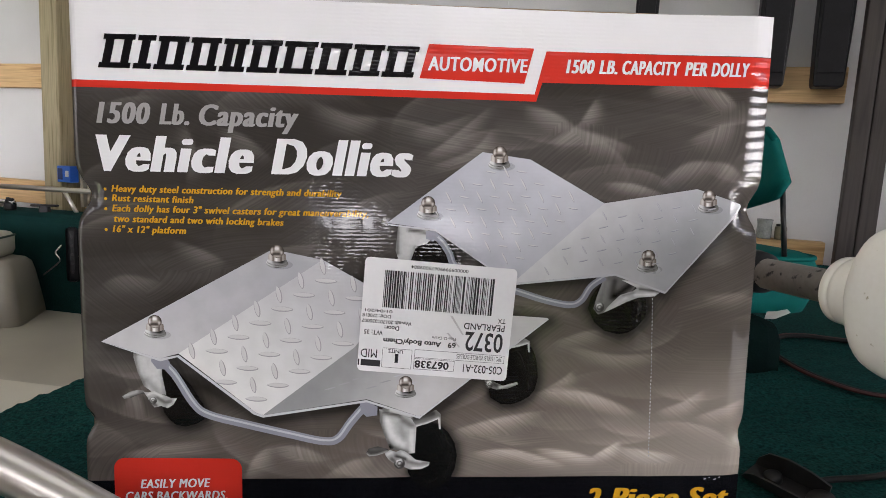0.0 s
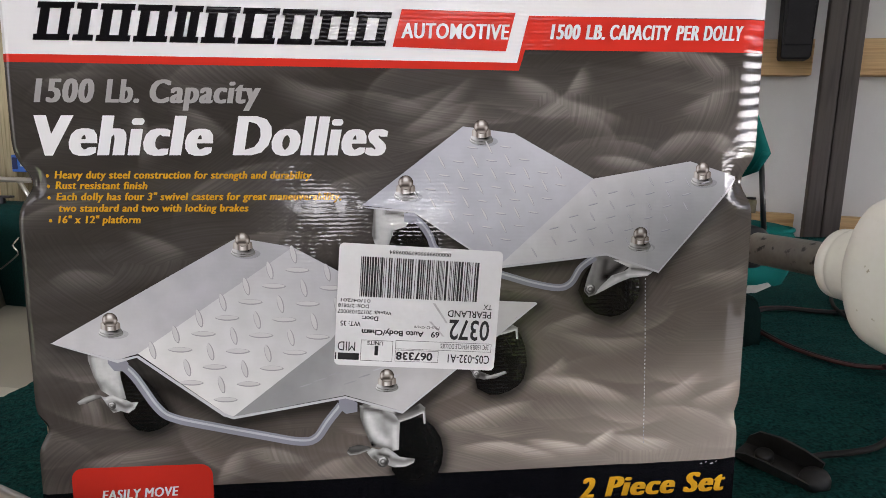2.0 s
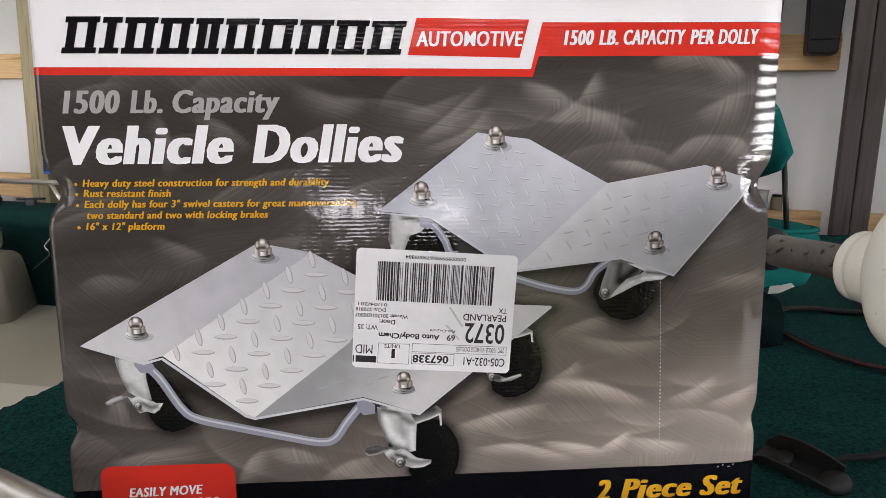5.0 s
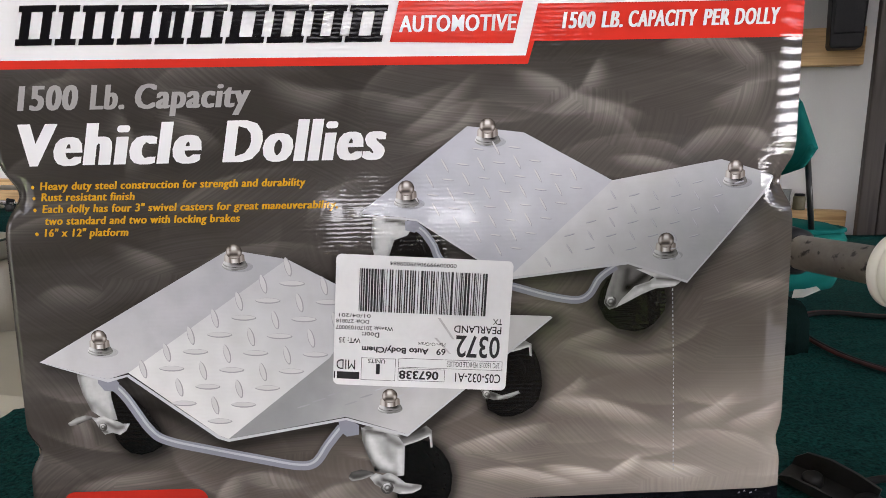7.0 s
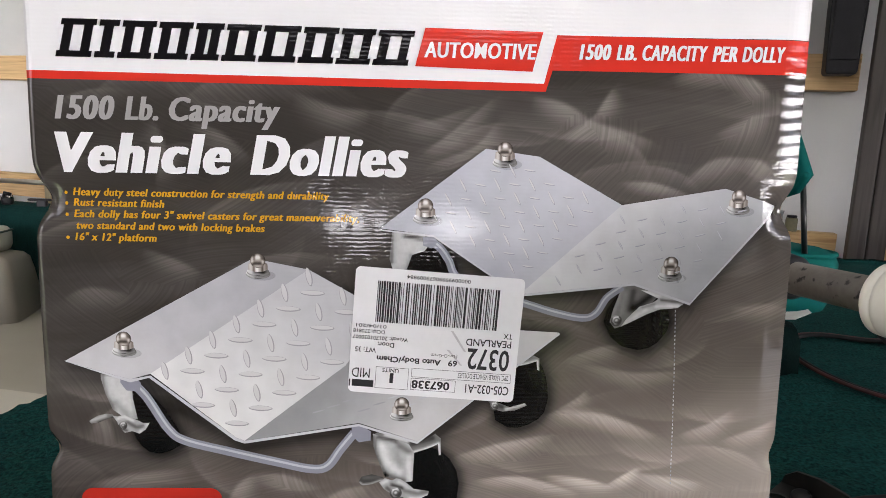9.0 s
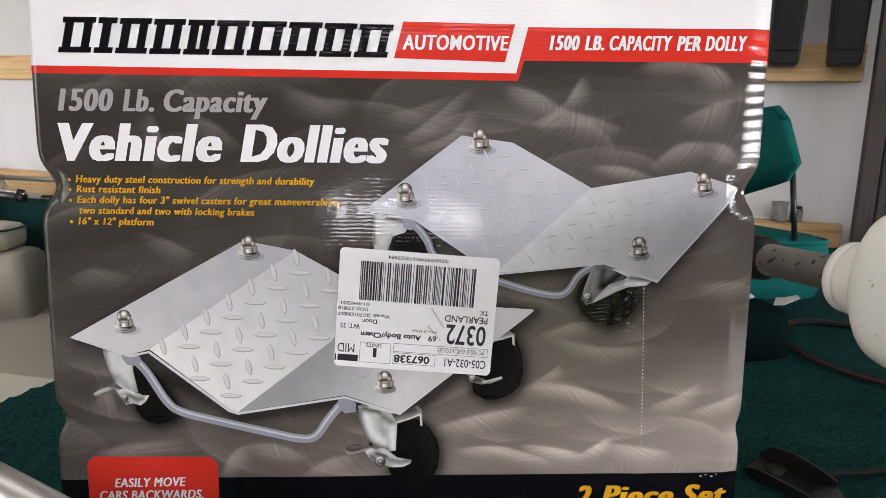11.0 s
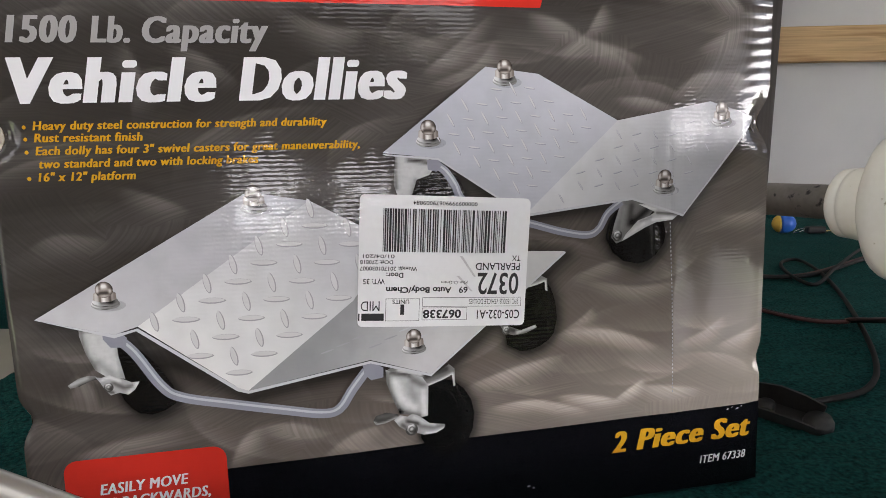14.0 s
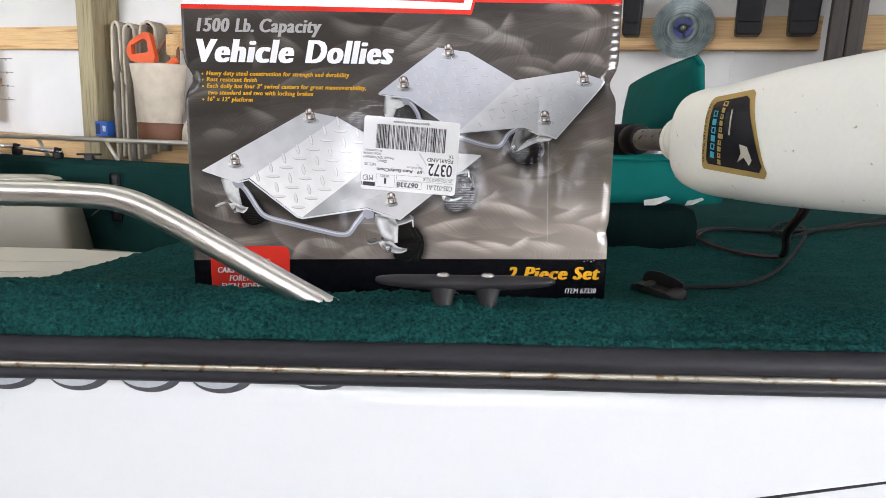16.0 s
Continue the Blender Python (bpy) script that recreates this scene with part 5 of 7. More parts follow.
def cap_nut(u, v):
    """A pictured polished dome nut on its two washers."""
    printed("soft_shadow", [ring_of(u + 2.0, v - 6.8, 8.0, 3.0)], INK_SOFT, 9.2, None, "", False)
    for r, h, tone, layer in ((7.1, -6.2, 0.34, 9.6), (6.5, -5.0, 0.30, 10)):
        toned("washer", ring_of(u, v + h, r, r * 0.37), tone, [([(u - r, v + h - 0.4), (u - r * 0.4, v + h - 1.9)], 1.2, 0.35), ([(u + r * 0.3, v + h - 1.9), (u + r, v + h - 0.6)], 1.0, 0.2)], layer, None, 0.9)
        toned("washer_top", ring_of(u, v + h + 0.65, r - 0.1, r * 0.36), 0.66, [([(u - r, v + h + 1), (u - r * 0.6, v + h)], 1.6, 0.3), ([(u + r * 0.4, v + h + 0.3), (u + r, v + h + 0.8)], 2.0, -0.25), ([(u - 2, v + h + 0.4), (u + 3, v + h + 0.4)], 1.4, -0.35)], layer + 0.2, None, 0.9)
    toned("nut", [(u - 5.7, v - 3.4), (u - 2.2, v - 4.7), (u + 2.6, v - 4.7), (u + 5.7, v - 3.2), (u + 5.5, v - 0.1), (u + 4.0, v + 0.9), (u - 4.2, v + 0.9), (u - 5.5, v - 0.1)], 0.64,
          [([(u - 4.3, v - 3.6), (u - 4.3, v)], 1.0, 0.22), ([(u - 2.4, v - 4.6), (u - 2.3, v)], 0.5, -0.35), ([(u - 0.6, v - 4.4), (u - 0.6, v - 0.5)], 1.1, 0.42), ([(u + 2.5, v - 4.6), (u + 2.5, v)], 0.55, -0.38), ([(u + 5, v - 3), (u + 5, v)], 0.8, -0.2), ([(u - 5, v + 0.5), (u + 5, v + 0.5)], 0.6, -0.15)], 10.4, NICKEL_PRINT, 0.6)
    rim = ring_of(u, v + 1.9, 4.4, 4.3)
    toned("dome", rim, 0.64,
          [(rim + rim[:1], 0.75, -0.38), ([(u - 0.6, v + 3.7), (u + 0.6, v + 3.8)], 1.1, 0.55), ([(u - 3.6, v + 1.0), (u - 3.2, v + 3.0)], 1.0, 0.35), ([(u - 2.2, v + 0.2), (u + 1.8, v + 0.2)], 1.0, -0.42), ([(u + 1.6, v + 4.2), (u + 3.4, v + 2.4)], 1.0, -0.3), ([(u - 1.9, v + 4.6), (u - 2.2, v + 2.6)], 0.7, -0.36), ([(u + 2.6, v + 0.6), (u + 3.0, v + 1.6)], 0.8, 0.3), ([(u - 3, v - 1.6), (u + 3, v - 1.6)], 0.7, 0.25)], 11, NICKEL_PRINT, 0.55)


def inside(p, poly):
    hit = False
    for (x0, y0), (x1, y1) in zip(poly, poly[1:] + poly[:1]):
        if (y0 > p[1]) != (y1 > p[1]) and p[0] < (x1 - x0) * (p[1] - y0) / (y1 - y0) + x0:
            hit = not hit
    return hit


def lens(u, v, half, thick, turn, seg=14):
    c, s = math.cos(radians(turn)), math.sin(radians(turn))
    out = []
    for k in range(seg):
        a = 2 * math.pi * k / seg
        x, y = half * math.cos(a), thick * math.sin(a) * abs(math.sin(a)) ** 0.18
        out.append((u + x * c - y * s, v + x * s + y * c))
    return out


def treads(poly, start, step_a, step_b, gap, flat, steep, inks, layer):
    """The raised tread marks of a pictured plate: two leaning ways, in a skew lattice, kept inside its outline."""
    light, shade = inks
    for i in range(-9, 10):
        for j in range(-9, 10):
            u, v = start[0] + i * step_a[0] + j * step_b[0], start[1] + i * step_a[1] + j * step_b[1]
            for (du, dv), (half, thick, turn) in (((0, 0), steep), (gap, flat)):
                c = (u + du, v + dv)
                if all(inside((c[0] + a, c[1] + b), poly) for a, b in ((-half * 0.6, 0), (half * 0.6, 0), (0, 3), (0, -3))):
                    printed("tread_shade", [lens(c[0] + 0.15, c[1] - 0.2, half, thick, turn)], shade, layer, None, "", False)
                    printed("tread_mark", [lens(c[0] - 0.08, c[1] + 0.1, half * 0.94, thick * 0.74, turn)], light, layer + 0.4, None, "", False)


# front dolly
SHADES.append(([(-203, 149), (-170, 140), (-104, 100), (-36, 112), (1, 99), (84, 170), (30, 176), (-60, 200)], 5.5, 0.8))
wheel([(-168.9, 138.3), (-164.5, 139.5), (-150.8, 124.4), (-143.4, 112.0), (-141.6, 106.0), (-142.9, 101.6), (-148.6, 98.2), (-155.3, 96.5), (-160.4, 97.4), (-165.3, 100.8), (-168.9, 106.0), (-171.0, 114.3)], (-161.2, 112.0, 6.5, 15.0, 8), [(-150, 122), (-143.5, 108), (-148, 99)])
toned("fork", [(-187.2, 148.2), (-185.8, 150.2), (-178.5, 149.3), (-177.5, 145.8), (-169.4, 139.4), (-169.3, 131.1), (-167.1, 118.0), (-172.5, 118.4), (-176.1, 119.8), (-181.4, 123.7), (-185.1, 133.2), (-187.3, 142.7)], 0.84,
      [([(-187, 147), (-185, 133), (-181, 123)], 1.6, -0.35), ([(-186, 146.4), (-178, 145)], 1.0, -0.65), ([(-169, 138), (-168, 118)], 1.5, -0.22), ([(-180, 128), (-172, 119)], 2.5, -0.2)], 7)
toned("brake_pad", [(-195.7, 116.6), (-190.3, 119.9), (-185.3, 121.2), (-181.4, 120.7), (-180.8, 118.9), (-184.3, 118.2), (-190.0, 115.7), (-194.6, 115.0)], 0.5, [([(-194, 117), (-186, 120)], 1.1, 0.25), ([(-190, 115.8), (-181, 119)], 0.8, -0.25)], 7.8, None, 0.8)
toned("brake_lever", [(-181.7, 120.1), (-178.6, 119.5), (-174.9, 120.8), (-170.7, 118.5), (-167.1, 117.4), (-164.1, 115.7), (-160.1, 115.8), (-162.6, 111.5), (-166.4, 109.0), (-170.6, 110.5), (-175.0, 109.4), (-177.5, 112.3), (-179.4, 116.5)], 0.68,
      [([(-179, 118), (-175, 119.5), (-170, 117)], 1.0, 0.25), ([(-173, 116), (-168, 113), (-164, 113.5)], 1.3, -0.3), ([(-166, 110), (-161, 115)], 0.9, 0.25), ([(-176.5, 112), (-174, 111)], 1.0, -0.35)], 8, None, 1.0)
axle(-175.7, 114.0, 2.0)
wheel([(-3.5, 100), (6, 101.5), (12.5, 99.5), (18.5, 94.5), (23.0, 87.0), (24.7, 78.5), (23.6, 69.0), (20.2, 61.0), (14.5, 56.0), (7.5, 54.1), (0.5, 55.6), (-4.5, 60.0), (-8.0, 66.5), (-8.0, 82.0)], (5.0, 78.0, 10.5, 19.0, 4), [(14, 96), (19.5, 86), (20.5, 74), (17, 62)])
toned("fork_arch", [(-27.5, 109.6), (-23.5, 111.6), (-6.2, 105.5), (3.0, 106.0), (9.9, 110.1), (13.2, 107.2), (13.4, 96.8), (12.2, 96.5), (11.6, 103.6), (5.3, 100.8), (-2.8, 98.2), (-6.2, 103.0)], 0.45, [([(-2.8, 98.6), (5.3, 101.2), (12, 104), (12.7, 97)], 0.9, 0.5), ([(-20, 109.5), (-7, 105.5)], 1.2, 0.4), ([(-4, 104), (8, 107.5)], 2.0, -0.22)], 6.8, None, 0.9)
toned("fork", [(-27.6, 110.2), (-23.5, 108.6), (-15.4, 107.0), (-6.2, 103.8), (-2.8, 98.6), (-3.6, 80.1), (-7.5, 79.6), (-13.3, 81.6), (-20.3, 83.0), (-24.2, 92.7), (-27.3, 102.2)], 0.74,
      [([(-27.5, 108), (-26, 98), (-20, 84)], 1.7, -0.35), ([(-22, 102), (-19, 92), (-12, 86)], 2.6, 0.2), ([(-24, 108), (-14, 106)], 1.5, -0.42), ([(-12, 103), (-6, 99)], 2.2, -0.28), ([(-6, 96), (-5.5, 82)], 1.7, 0.2), ([(-20, 84), (-9, 80.5)], 2.0, -0.38), ([(-13, 98), (-11, 90)], 2.2, -0.12)], 7)
toned("brake_pad", [(-36.1, 80.2), (-34.3, 83.3), (-28.4, 84.8), (-21.4, 83.0), (-21.4, 81.0), (-28.5, 78.4), (-34.4, 77.6)], 0.27, [([(-35.6, 79.5), (-33.5, 78.2), (-28.5, 78.8), (-22, 81.2)], 0.7, 0.4), ([(-33, 82.5), (-24, 83)], 1.4, 0.08)], 7.8, None, 0.8)
toned("brake_lever", [(-23.8, 79.6), (-20.3, 82.3), (-16.0, 80.9), (-13.3, 82.2), (-10.4, 81.4), (-7.5, 79.4), (-2.8, 75.3), (6.5, 73.8), (5.9, 71.3), (0.7, 68.8), (-6.4, 68.6), (-10.4, 70.3), (-16.9, 72.5), (-20.9, 75.4)], 0.66,
      [([(-22, 79), (-19, 80.5)], 1.3, 0.25), ([(-12, 80), (-6, 76), (0, 74.2)], 1.2, 0.2), ([(-8, 74), (0, 72.5), (5, 73)], 1.5, -0.2), ([(-5, 69.4), (2, 69.6), (6, 71.5)], 0.9, 0.3), ([(-16, 78), (-10, 76)], 1.2, -0.4), ([(-19, 76), (-16, 73.5)], 1.2, -0.3)], 8, None, 1.0)
axle(-13.7, 72.9, 3.0)
wheel([(46, 118.5), (53.5, 114.1), (60, 114.0), (66.4, 116.2), (72.0, 119.6), (75.4, 123.8), (77.3, 132.0), (76.9, 139.0), (75.7, 145.4), (73.4, 151.5), (69.9, 156.5), (64, 159.0), (57.2, 158.0), (45.6, 148.8), (43.0, 134.0)], (57.0, 135.5, 11.5, 18.0, 0), [(71, 151), (74, 138), (71, 124)])
toned("fork_arch", [(57.6, 152.0), (60.6, 158.4), (65.3, 160.3), (71.2, 157.0), (71.4, 149.6), (70.1, 150.0), (69.6, 155.3), (64.5, 153.6)], 0.5, [([(60, 153), (69.8, 155.6), (70.6, 150)], 0.8, 0.45), ([(61, 158), (65, 158.5)], 1.6, -0.2)], 7, None, 0.9)
toned("brake_lever", [(41.3, 131.2), (48.2, 129.4), (54.2, 126.9), (63.5, 129.6), (64.6, 128.0), (57.3, 124.9), (50, 124.2), (44.3, 125.7)], 0.42, [([(52, 125.6), (63, 128.6)], 0.8, 0.42), ([(44, 129), (50, 127)], 1.2, -0.2)], 7.5, None, 0.9)
axle(45.2, 127.8, 2.2)
bent_rod([(-170.1, 141.3), (-161.0, 131.7), (-149.1, 112.3), (-139.1, 105.0), (-114.3, 98.8), (-84.6, 92.1), (-64.7, 88.2), (-54.8, 90.0), (-46.9, 100.6), (-38.7, 110.7)], 5.5)
printed("rod_end", [[(-175.8, 144.9), (-167.4, 144.4), (-163.9, 140.3), (-164.9, 135.1), (-172.4, 135.6), (-175.8, 140.3)]], INK_ROD, 8.8)
printed("rod_end", [[(-40.4, 114.4), (-34.5, 115.4), (-28.8, 111.8), (-29.0, 106.1), (-36.0, 105.0), (-39.9, 108.7)]], INK_ROD, 8.8)
printed("plate_left", [[(-207.5, 153), (-97, 215), (-65, 209), (-158, 146), (-170, 142.5)]], PLATE_NEAR_LEFT, 9)
MIDDLE = [(-158, 146), (-65, 209), (-20, 184), (-44, 152), (-104, 105.5), (-109, 107.5)]
printed("plate_middle", [MIDDLE], PLATE_NEAR_MIDDLE, 9.2)
printed("plate_right", [[(-104, 105.5), (-44, 152), (-20, 184), (30, 176), (82, 173), (-1, 105.5), (-36, 117)]], PLATE_NEAR_RIGHT, 9.4)
printed("plate_edge", [[(-207.5, 153), (-170, 142.5), (-158, 145), (-109, 107.5), (-104, 105.5), (-36, 116.5), (-1, 105.5), (82, 173), (83, 172), (-1, 104), (-36, 115), (-104, 103.8), (-110, 105.8), (-159, 143.6), (-170, 140.6)]], INK_PLATE_LIGHT, 9.6)
treads(MIDDLE, (-135.4, 157.6), (14.1, 9.45), (19.6, -11.1), (16.1, 0.0), (7.2, 1.7, -2), (5.6, 1.9, 102), (INK_TREAD, INK_TREAD_SHADE), 10)
treads([(-66, 206), (-30, 190), (-22, 168), (-44, 152), (-30, 160), (-20, 184)], (-135.4, 157.6), (14.1, 9.45), (19.6, -11.1), (16.1, 0.0), (7.2, 1.7, -2), (5.6, 1.9, 102), (INK_TREAD, INK_TREAD_SHADE), 10)
for k in range(9):
    u = -60 + 9 * k
    printed("tread_line", [lens(u, 124 + 3.2 * (k % 3) + 0.12 * k * k, 4.2, 0.45, 16)], INK_TREAD_SHADE if k < 5 else INK_TREAD_FAINT, 10, None, "", False)
# rear dolly
SHADES.append(([(-16, 229), (8, 226), (60, 193), (126, 199), (160, 189), (209, 245), (200, 247), (110, 240)], 5.0, 0.75))
wheel(ring_of(5.3, 208.7, 16.2, 15.7, 0, 24), (2.5, 208.5, 9.5, 12.5, 0), [(14, 219), (19, 209), (15, 198)])
toned("fork", [(-17.0, 232.0), (-0.4, 231.0), (5.6, 226.3), (1.9, 220.8), (-5.4, 218.3), (-9.1, 207.7), (-15.5, 206.3), (-18.4, 216.0)], 0.8, [([(-17.5, 231), (-17.5, 214)], 1.6, -0.4), ([(-10, 229.5), (3, 227.5)], 1.0, -0.6), ([(-6, 218), (-9, 208)], 1.2, -0.25)], 7)
axle(-11.9, 204.3, 1.8)
wheel([(109.1, 179.6), (110.8, 187.0), (114.5, 193.0), (120.1, 198.0), (128, 199.0), (137, 196.8), (143.5, 192.4), (147.3, 187.0), (148.8, 180.5), (147.6, 174.4), (142.3, 167.0), (136.7, 163.7), (130.4, 162.4), (120.7, 164.6), (113.8, 170.2)], (124.5, 180.5, 13.0, 15.0, 0), [(141, 192), (145, 181), (139, 169)])
toned("fork", [(119.9, 204.7), (125.3, 203.2), (133.2, 200.4), (140.5, 194.6), (137.1, 190.6), (130.5, 186.0), (124.3, 180.4), (120.1, 177.0), (115.8, 175.6), (112.5, 179.5), (114.5, 187.8), (117.9, 197.7)], 0.44,
      [([(119.5, 203), (114, 184)], 1.6, 0.14), ([(126, 198), (124.5, 187)], 2.0, -0.16), ([(136, 195), (127, 188)], 2.4, -0.32), ([(121, 197), (119, 184)], 1.6, 0.08)], 7, None, 1.1)
toned("fork_arch", [(130.3, 198.8), (136.8, 198.4), (144.8, 195.6), (154.5, 193.9), (157.2, 191.5), (153.0, 188.3), (142.5, 187.3), (134.8, 184.4), (125.3, 179.5), (119.3, 176.7), (122.5, 181.4), (130.1, 188.9), (138.0, 191.4), (141.4, 193.6), (136.0, 196.2)], 0.76,
      [([(132, 198), (142, 195)], 1.0, 0.2), ([(143, 193), (156, 191.6)], 0.9, -0.42), ([(140, 189), (153, 189.6)], 1.0, 0.24), ([(134, 187), (122, 179)], 1.2, 0.12), ([(132, 188.4), (139, 190.6)], 1.0, -0.2)], 7.6, None, 0.9)
axle(116.4, 180.4, 2.7)
bent_rod([(4.6, 227.2), (11.0, 222.3), (16.1, 214.9), (20.2, 206.5), (33.9, 197.7), (60.3, 190.7), (79.7, 184.9), (96.2, 181.9), (104.0, 184.9), (110.0, 194.2), (119.1, 200.8)], 4.5)
printed("rod_end", [[(0.7, 228.9), (7.4, 229.4), (9.2, 225.9), (6.0, 222.3), (1.0, 223.7)]], INK_ROD, 8.8)
FAR_LEFT = [(-24, 233.5), (36, 280), (67, 276), (116, 249), (58, 196), (7, 230)]
FAR_RIGHT = [(116, 249), (177, 259.5), (208.5, 250), (160, 191.5), (126, 203), (58, 196)]
printed("plate_left", [FAR_LEFT], PLATE_FAR_LEFT, 9)
printed("plate_right", [FAR_RIGHT], PLATE_FAR_RIGHT, 9)
printed("plate_edge", [[(-24, 233), (7, 230), (58, 196), (126, 203), (160, 191.5), (208.5, 250), (209.2, 248.6), (160, 190.1), (126, 201.6), (58, 194.6), (7, 228.8), (-22, 232)]], INK_PLATE_LIGHT, 9.4)
treads([(-12, 235), (38, 275), (66, 271), (110, 248), (60, 201), (12, 233)], (57.5, 236.2), (8.4, 8.2), (11.4, -7.6), (9.9, 0.3), (3.4, 0.5, -8), (4.4, 0.7, 118), (INK_TREAD, INK_PLATE_MID), 10)
treads([(114, 246), (176, 256), (196, 248), (158, 202), (126, 207), (70, 200)], (116.0, 226.0), (12.0, 7.2), (11.6, -7.9), (11.8, -0.3), (3.2, 0.4, 14), (3.4, 0.5, 122), (INK_TREAD_FAINT, INK_PLATE_MID), 10)
for u, v in ((47, 278), (2, 245), (185, 253), (147, 213), (-94, 212), (-172.5, 165), (-10.5, 127)):
    cap_nut(u, v)
draw_front()

# perforated tear line, its glints painted as pale dashes
for k in range(54):
    u, v = 155.6 - 0.085 * k, 78 + 2.5 * k
    printed("perforation_glint", [[(u, v), (u + 0.6, v), (u + 0.6, v + 1.3), (u, v + 1.3)]], INK_PLATE_LIGHT if 30 < 7 * k % 53 else INK_PLATE_MID, 2, None, "", False)

# scuffs on the black foot
for u, v, w in ((196, 61.2, 1.6), (199.5, 62.2, 1.1), (203, 61.0, 2.0), (206.5, 62.4, 1.0), (58, 26.0, 2.2), (61.5, 24.6, 1.4)):
    printed("scuff", [[(u, v), (u + w, v + 0.4), (u + w * 0.8, v + 1.1), (u + 0.2, v + 0.7)]], INK_PLATE_LIGHT, 2, None, "", False)

# shipping label, stuck on upside down and a little askew
LABEL = Matrix.Translation((9.2, 171.0, 0)) @ Matrix.Rotation(radians(-3.9), 4, "Z")


def on_label(a, b):
    """From the label's own reading frame (millimetres from its top left corner) to the front's plan."""
    p = LABEL @ Vector((50 - a, b - 37.5, 0))
    return p.x, p.y


label_ob = None
paper = [tuple((LABEL @ Vector((u, v, 0))).xy) for u, v in rounded(98.6, 75, 3)]
label_ob = printed("shipping_label", [paper], LABEL_PAPER, 14, carton, "white paper shipping label stuck on upside down")


def label_text(text, a0, a1, b, height, bold=0.02):
    place = lambda u, v, layer: warp(*[c / 1000 for c in on_label(u, -v)], layer)
    return lettering(text, a0, -b, a1, -b, height, LABEL_INK, 15, label_ob, bold, 0.0, place)


def label_bars(name, rects):
    for a0, b0, a1, b1 in rects:
        printed(name, [[on_label(a0, b0), on_label(a1, b0), on_label(a1, b1), on_label(a0, b1)]], LABEL_INK, 15, label_ob, "", False)


for text, a0, a1, b, h, bold in (("C05-032-A1", 4, 30, 9.4, 5.2, 0.01), ("067338", 39.5, 62.0, 9.8, 5.0, 0.03), ("2PC 1500LB VEHICLE DOLLIES", 5, 35, 16.0, 3.0, 0.0), ("1", 73.0, 75.2, 13.0, 6.0, 0.0),
                                 ("UNITS", 70.2, 79.8, 15.8, 2.4, 0.01), ("MID", 87, 97.6, 14.8, 5.6, 0.0), ("0372", 5.5, 30.5, 31.4, 12.6, 0.015), ("PEARLAND", 5.2, 32, 37.2, 4.2, 0.01), ("TX", 5, 10.2, 41.6, 3.2, 0.01),
                                 ("69", 36.2, 41.4, 23.2, 3.6, 0.02), ("Auto Body/Chem", 45.8, 83.6, 23.0, 3.4, 0.03), ("Plan-O-Gram", 36.5, 52, 26.6, 1.9, 0.0), ("WT: 35", 84.4, 96.6, 27.6, 3.0, 0.01), ("Door:", 74, 83.6, 31.2, 2.9, 0.02),
                                 ("Wave#: 201701030007", 66.2, 98.6, 34.6, 2.3, 0.01), ("DO#: 270818", 80, 98.4, 38.2, 2.2, 0.01), ("01/04/201", 79.2, 97, 41.4, 2.0, 0.01), ("00000999990679009884", 32.5, 69.5, 72.0, 2.2, 0.01)):
    label_text(text, a0, a1, b, h, bold)
for a, b, c, d in ((40, 41, 31.5, 29), (41.5, 29.5, 33.0, 20.5)):
    printed("smear", [[on_label(a, b), on_label(a + 1.6, b), on_label(c + 1.3, d), on_label(c, d)]], LABEL_SMEAR, 14.5, label_ob, "grey smear")
label_bars("block", [(84.5, 3.6, 97.2, 7.8), (98.2, 3.6, 99.0, 7.8)])
frames = []
for a0, b0, a1, b1 in ((36, 3.8, 62.6, 11.0), (3.4, 11.6, 62.6, 17.0), (64.2, 3.4, 83.6, 16.4)):
    t = 0.22
    frames += [(a0, b0, a1, b0 + t), (a0, b1 - t, a1, b1), (a0, b0, a0 + t, b1), (a1 - t, b0, a1, b1)]
label_bars("ruled_box", frames)
random.seed(5)
bars, at = [], 14.8
while at < 86.0:
    w = random.choice((0.42, 0.42, 0.85, 0.85, 1.3))
    bars.append((at, 43.0, min(at + w, 86.6), 67.4))
    at += w + random.choice((0.42, 0.42, 0.42, 0.85, 1.2))
label_bars("code_bar", bars)


# ---- the trolling motor, stowed across the deck ----
NECK, AXIS = Vector((0.297, 0.006, 0.1915)), Vector((0.221, -0.975, -0.016)).normalized()
SIDE = AXIS.cross(Vector((0, 0, 1))).normalized() * -1
LIFT = SIDE.cross(AXIS).normalized()
if LIFT.z < 0:
    LIFT = -LIFT


def along(d, s=0.0, h=0.0):
    """A point d along the motor's axis from its neck, s to its outer side, h up."""
    return NECK + AXIS * d + SIDE * s + LIFT * h


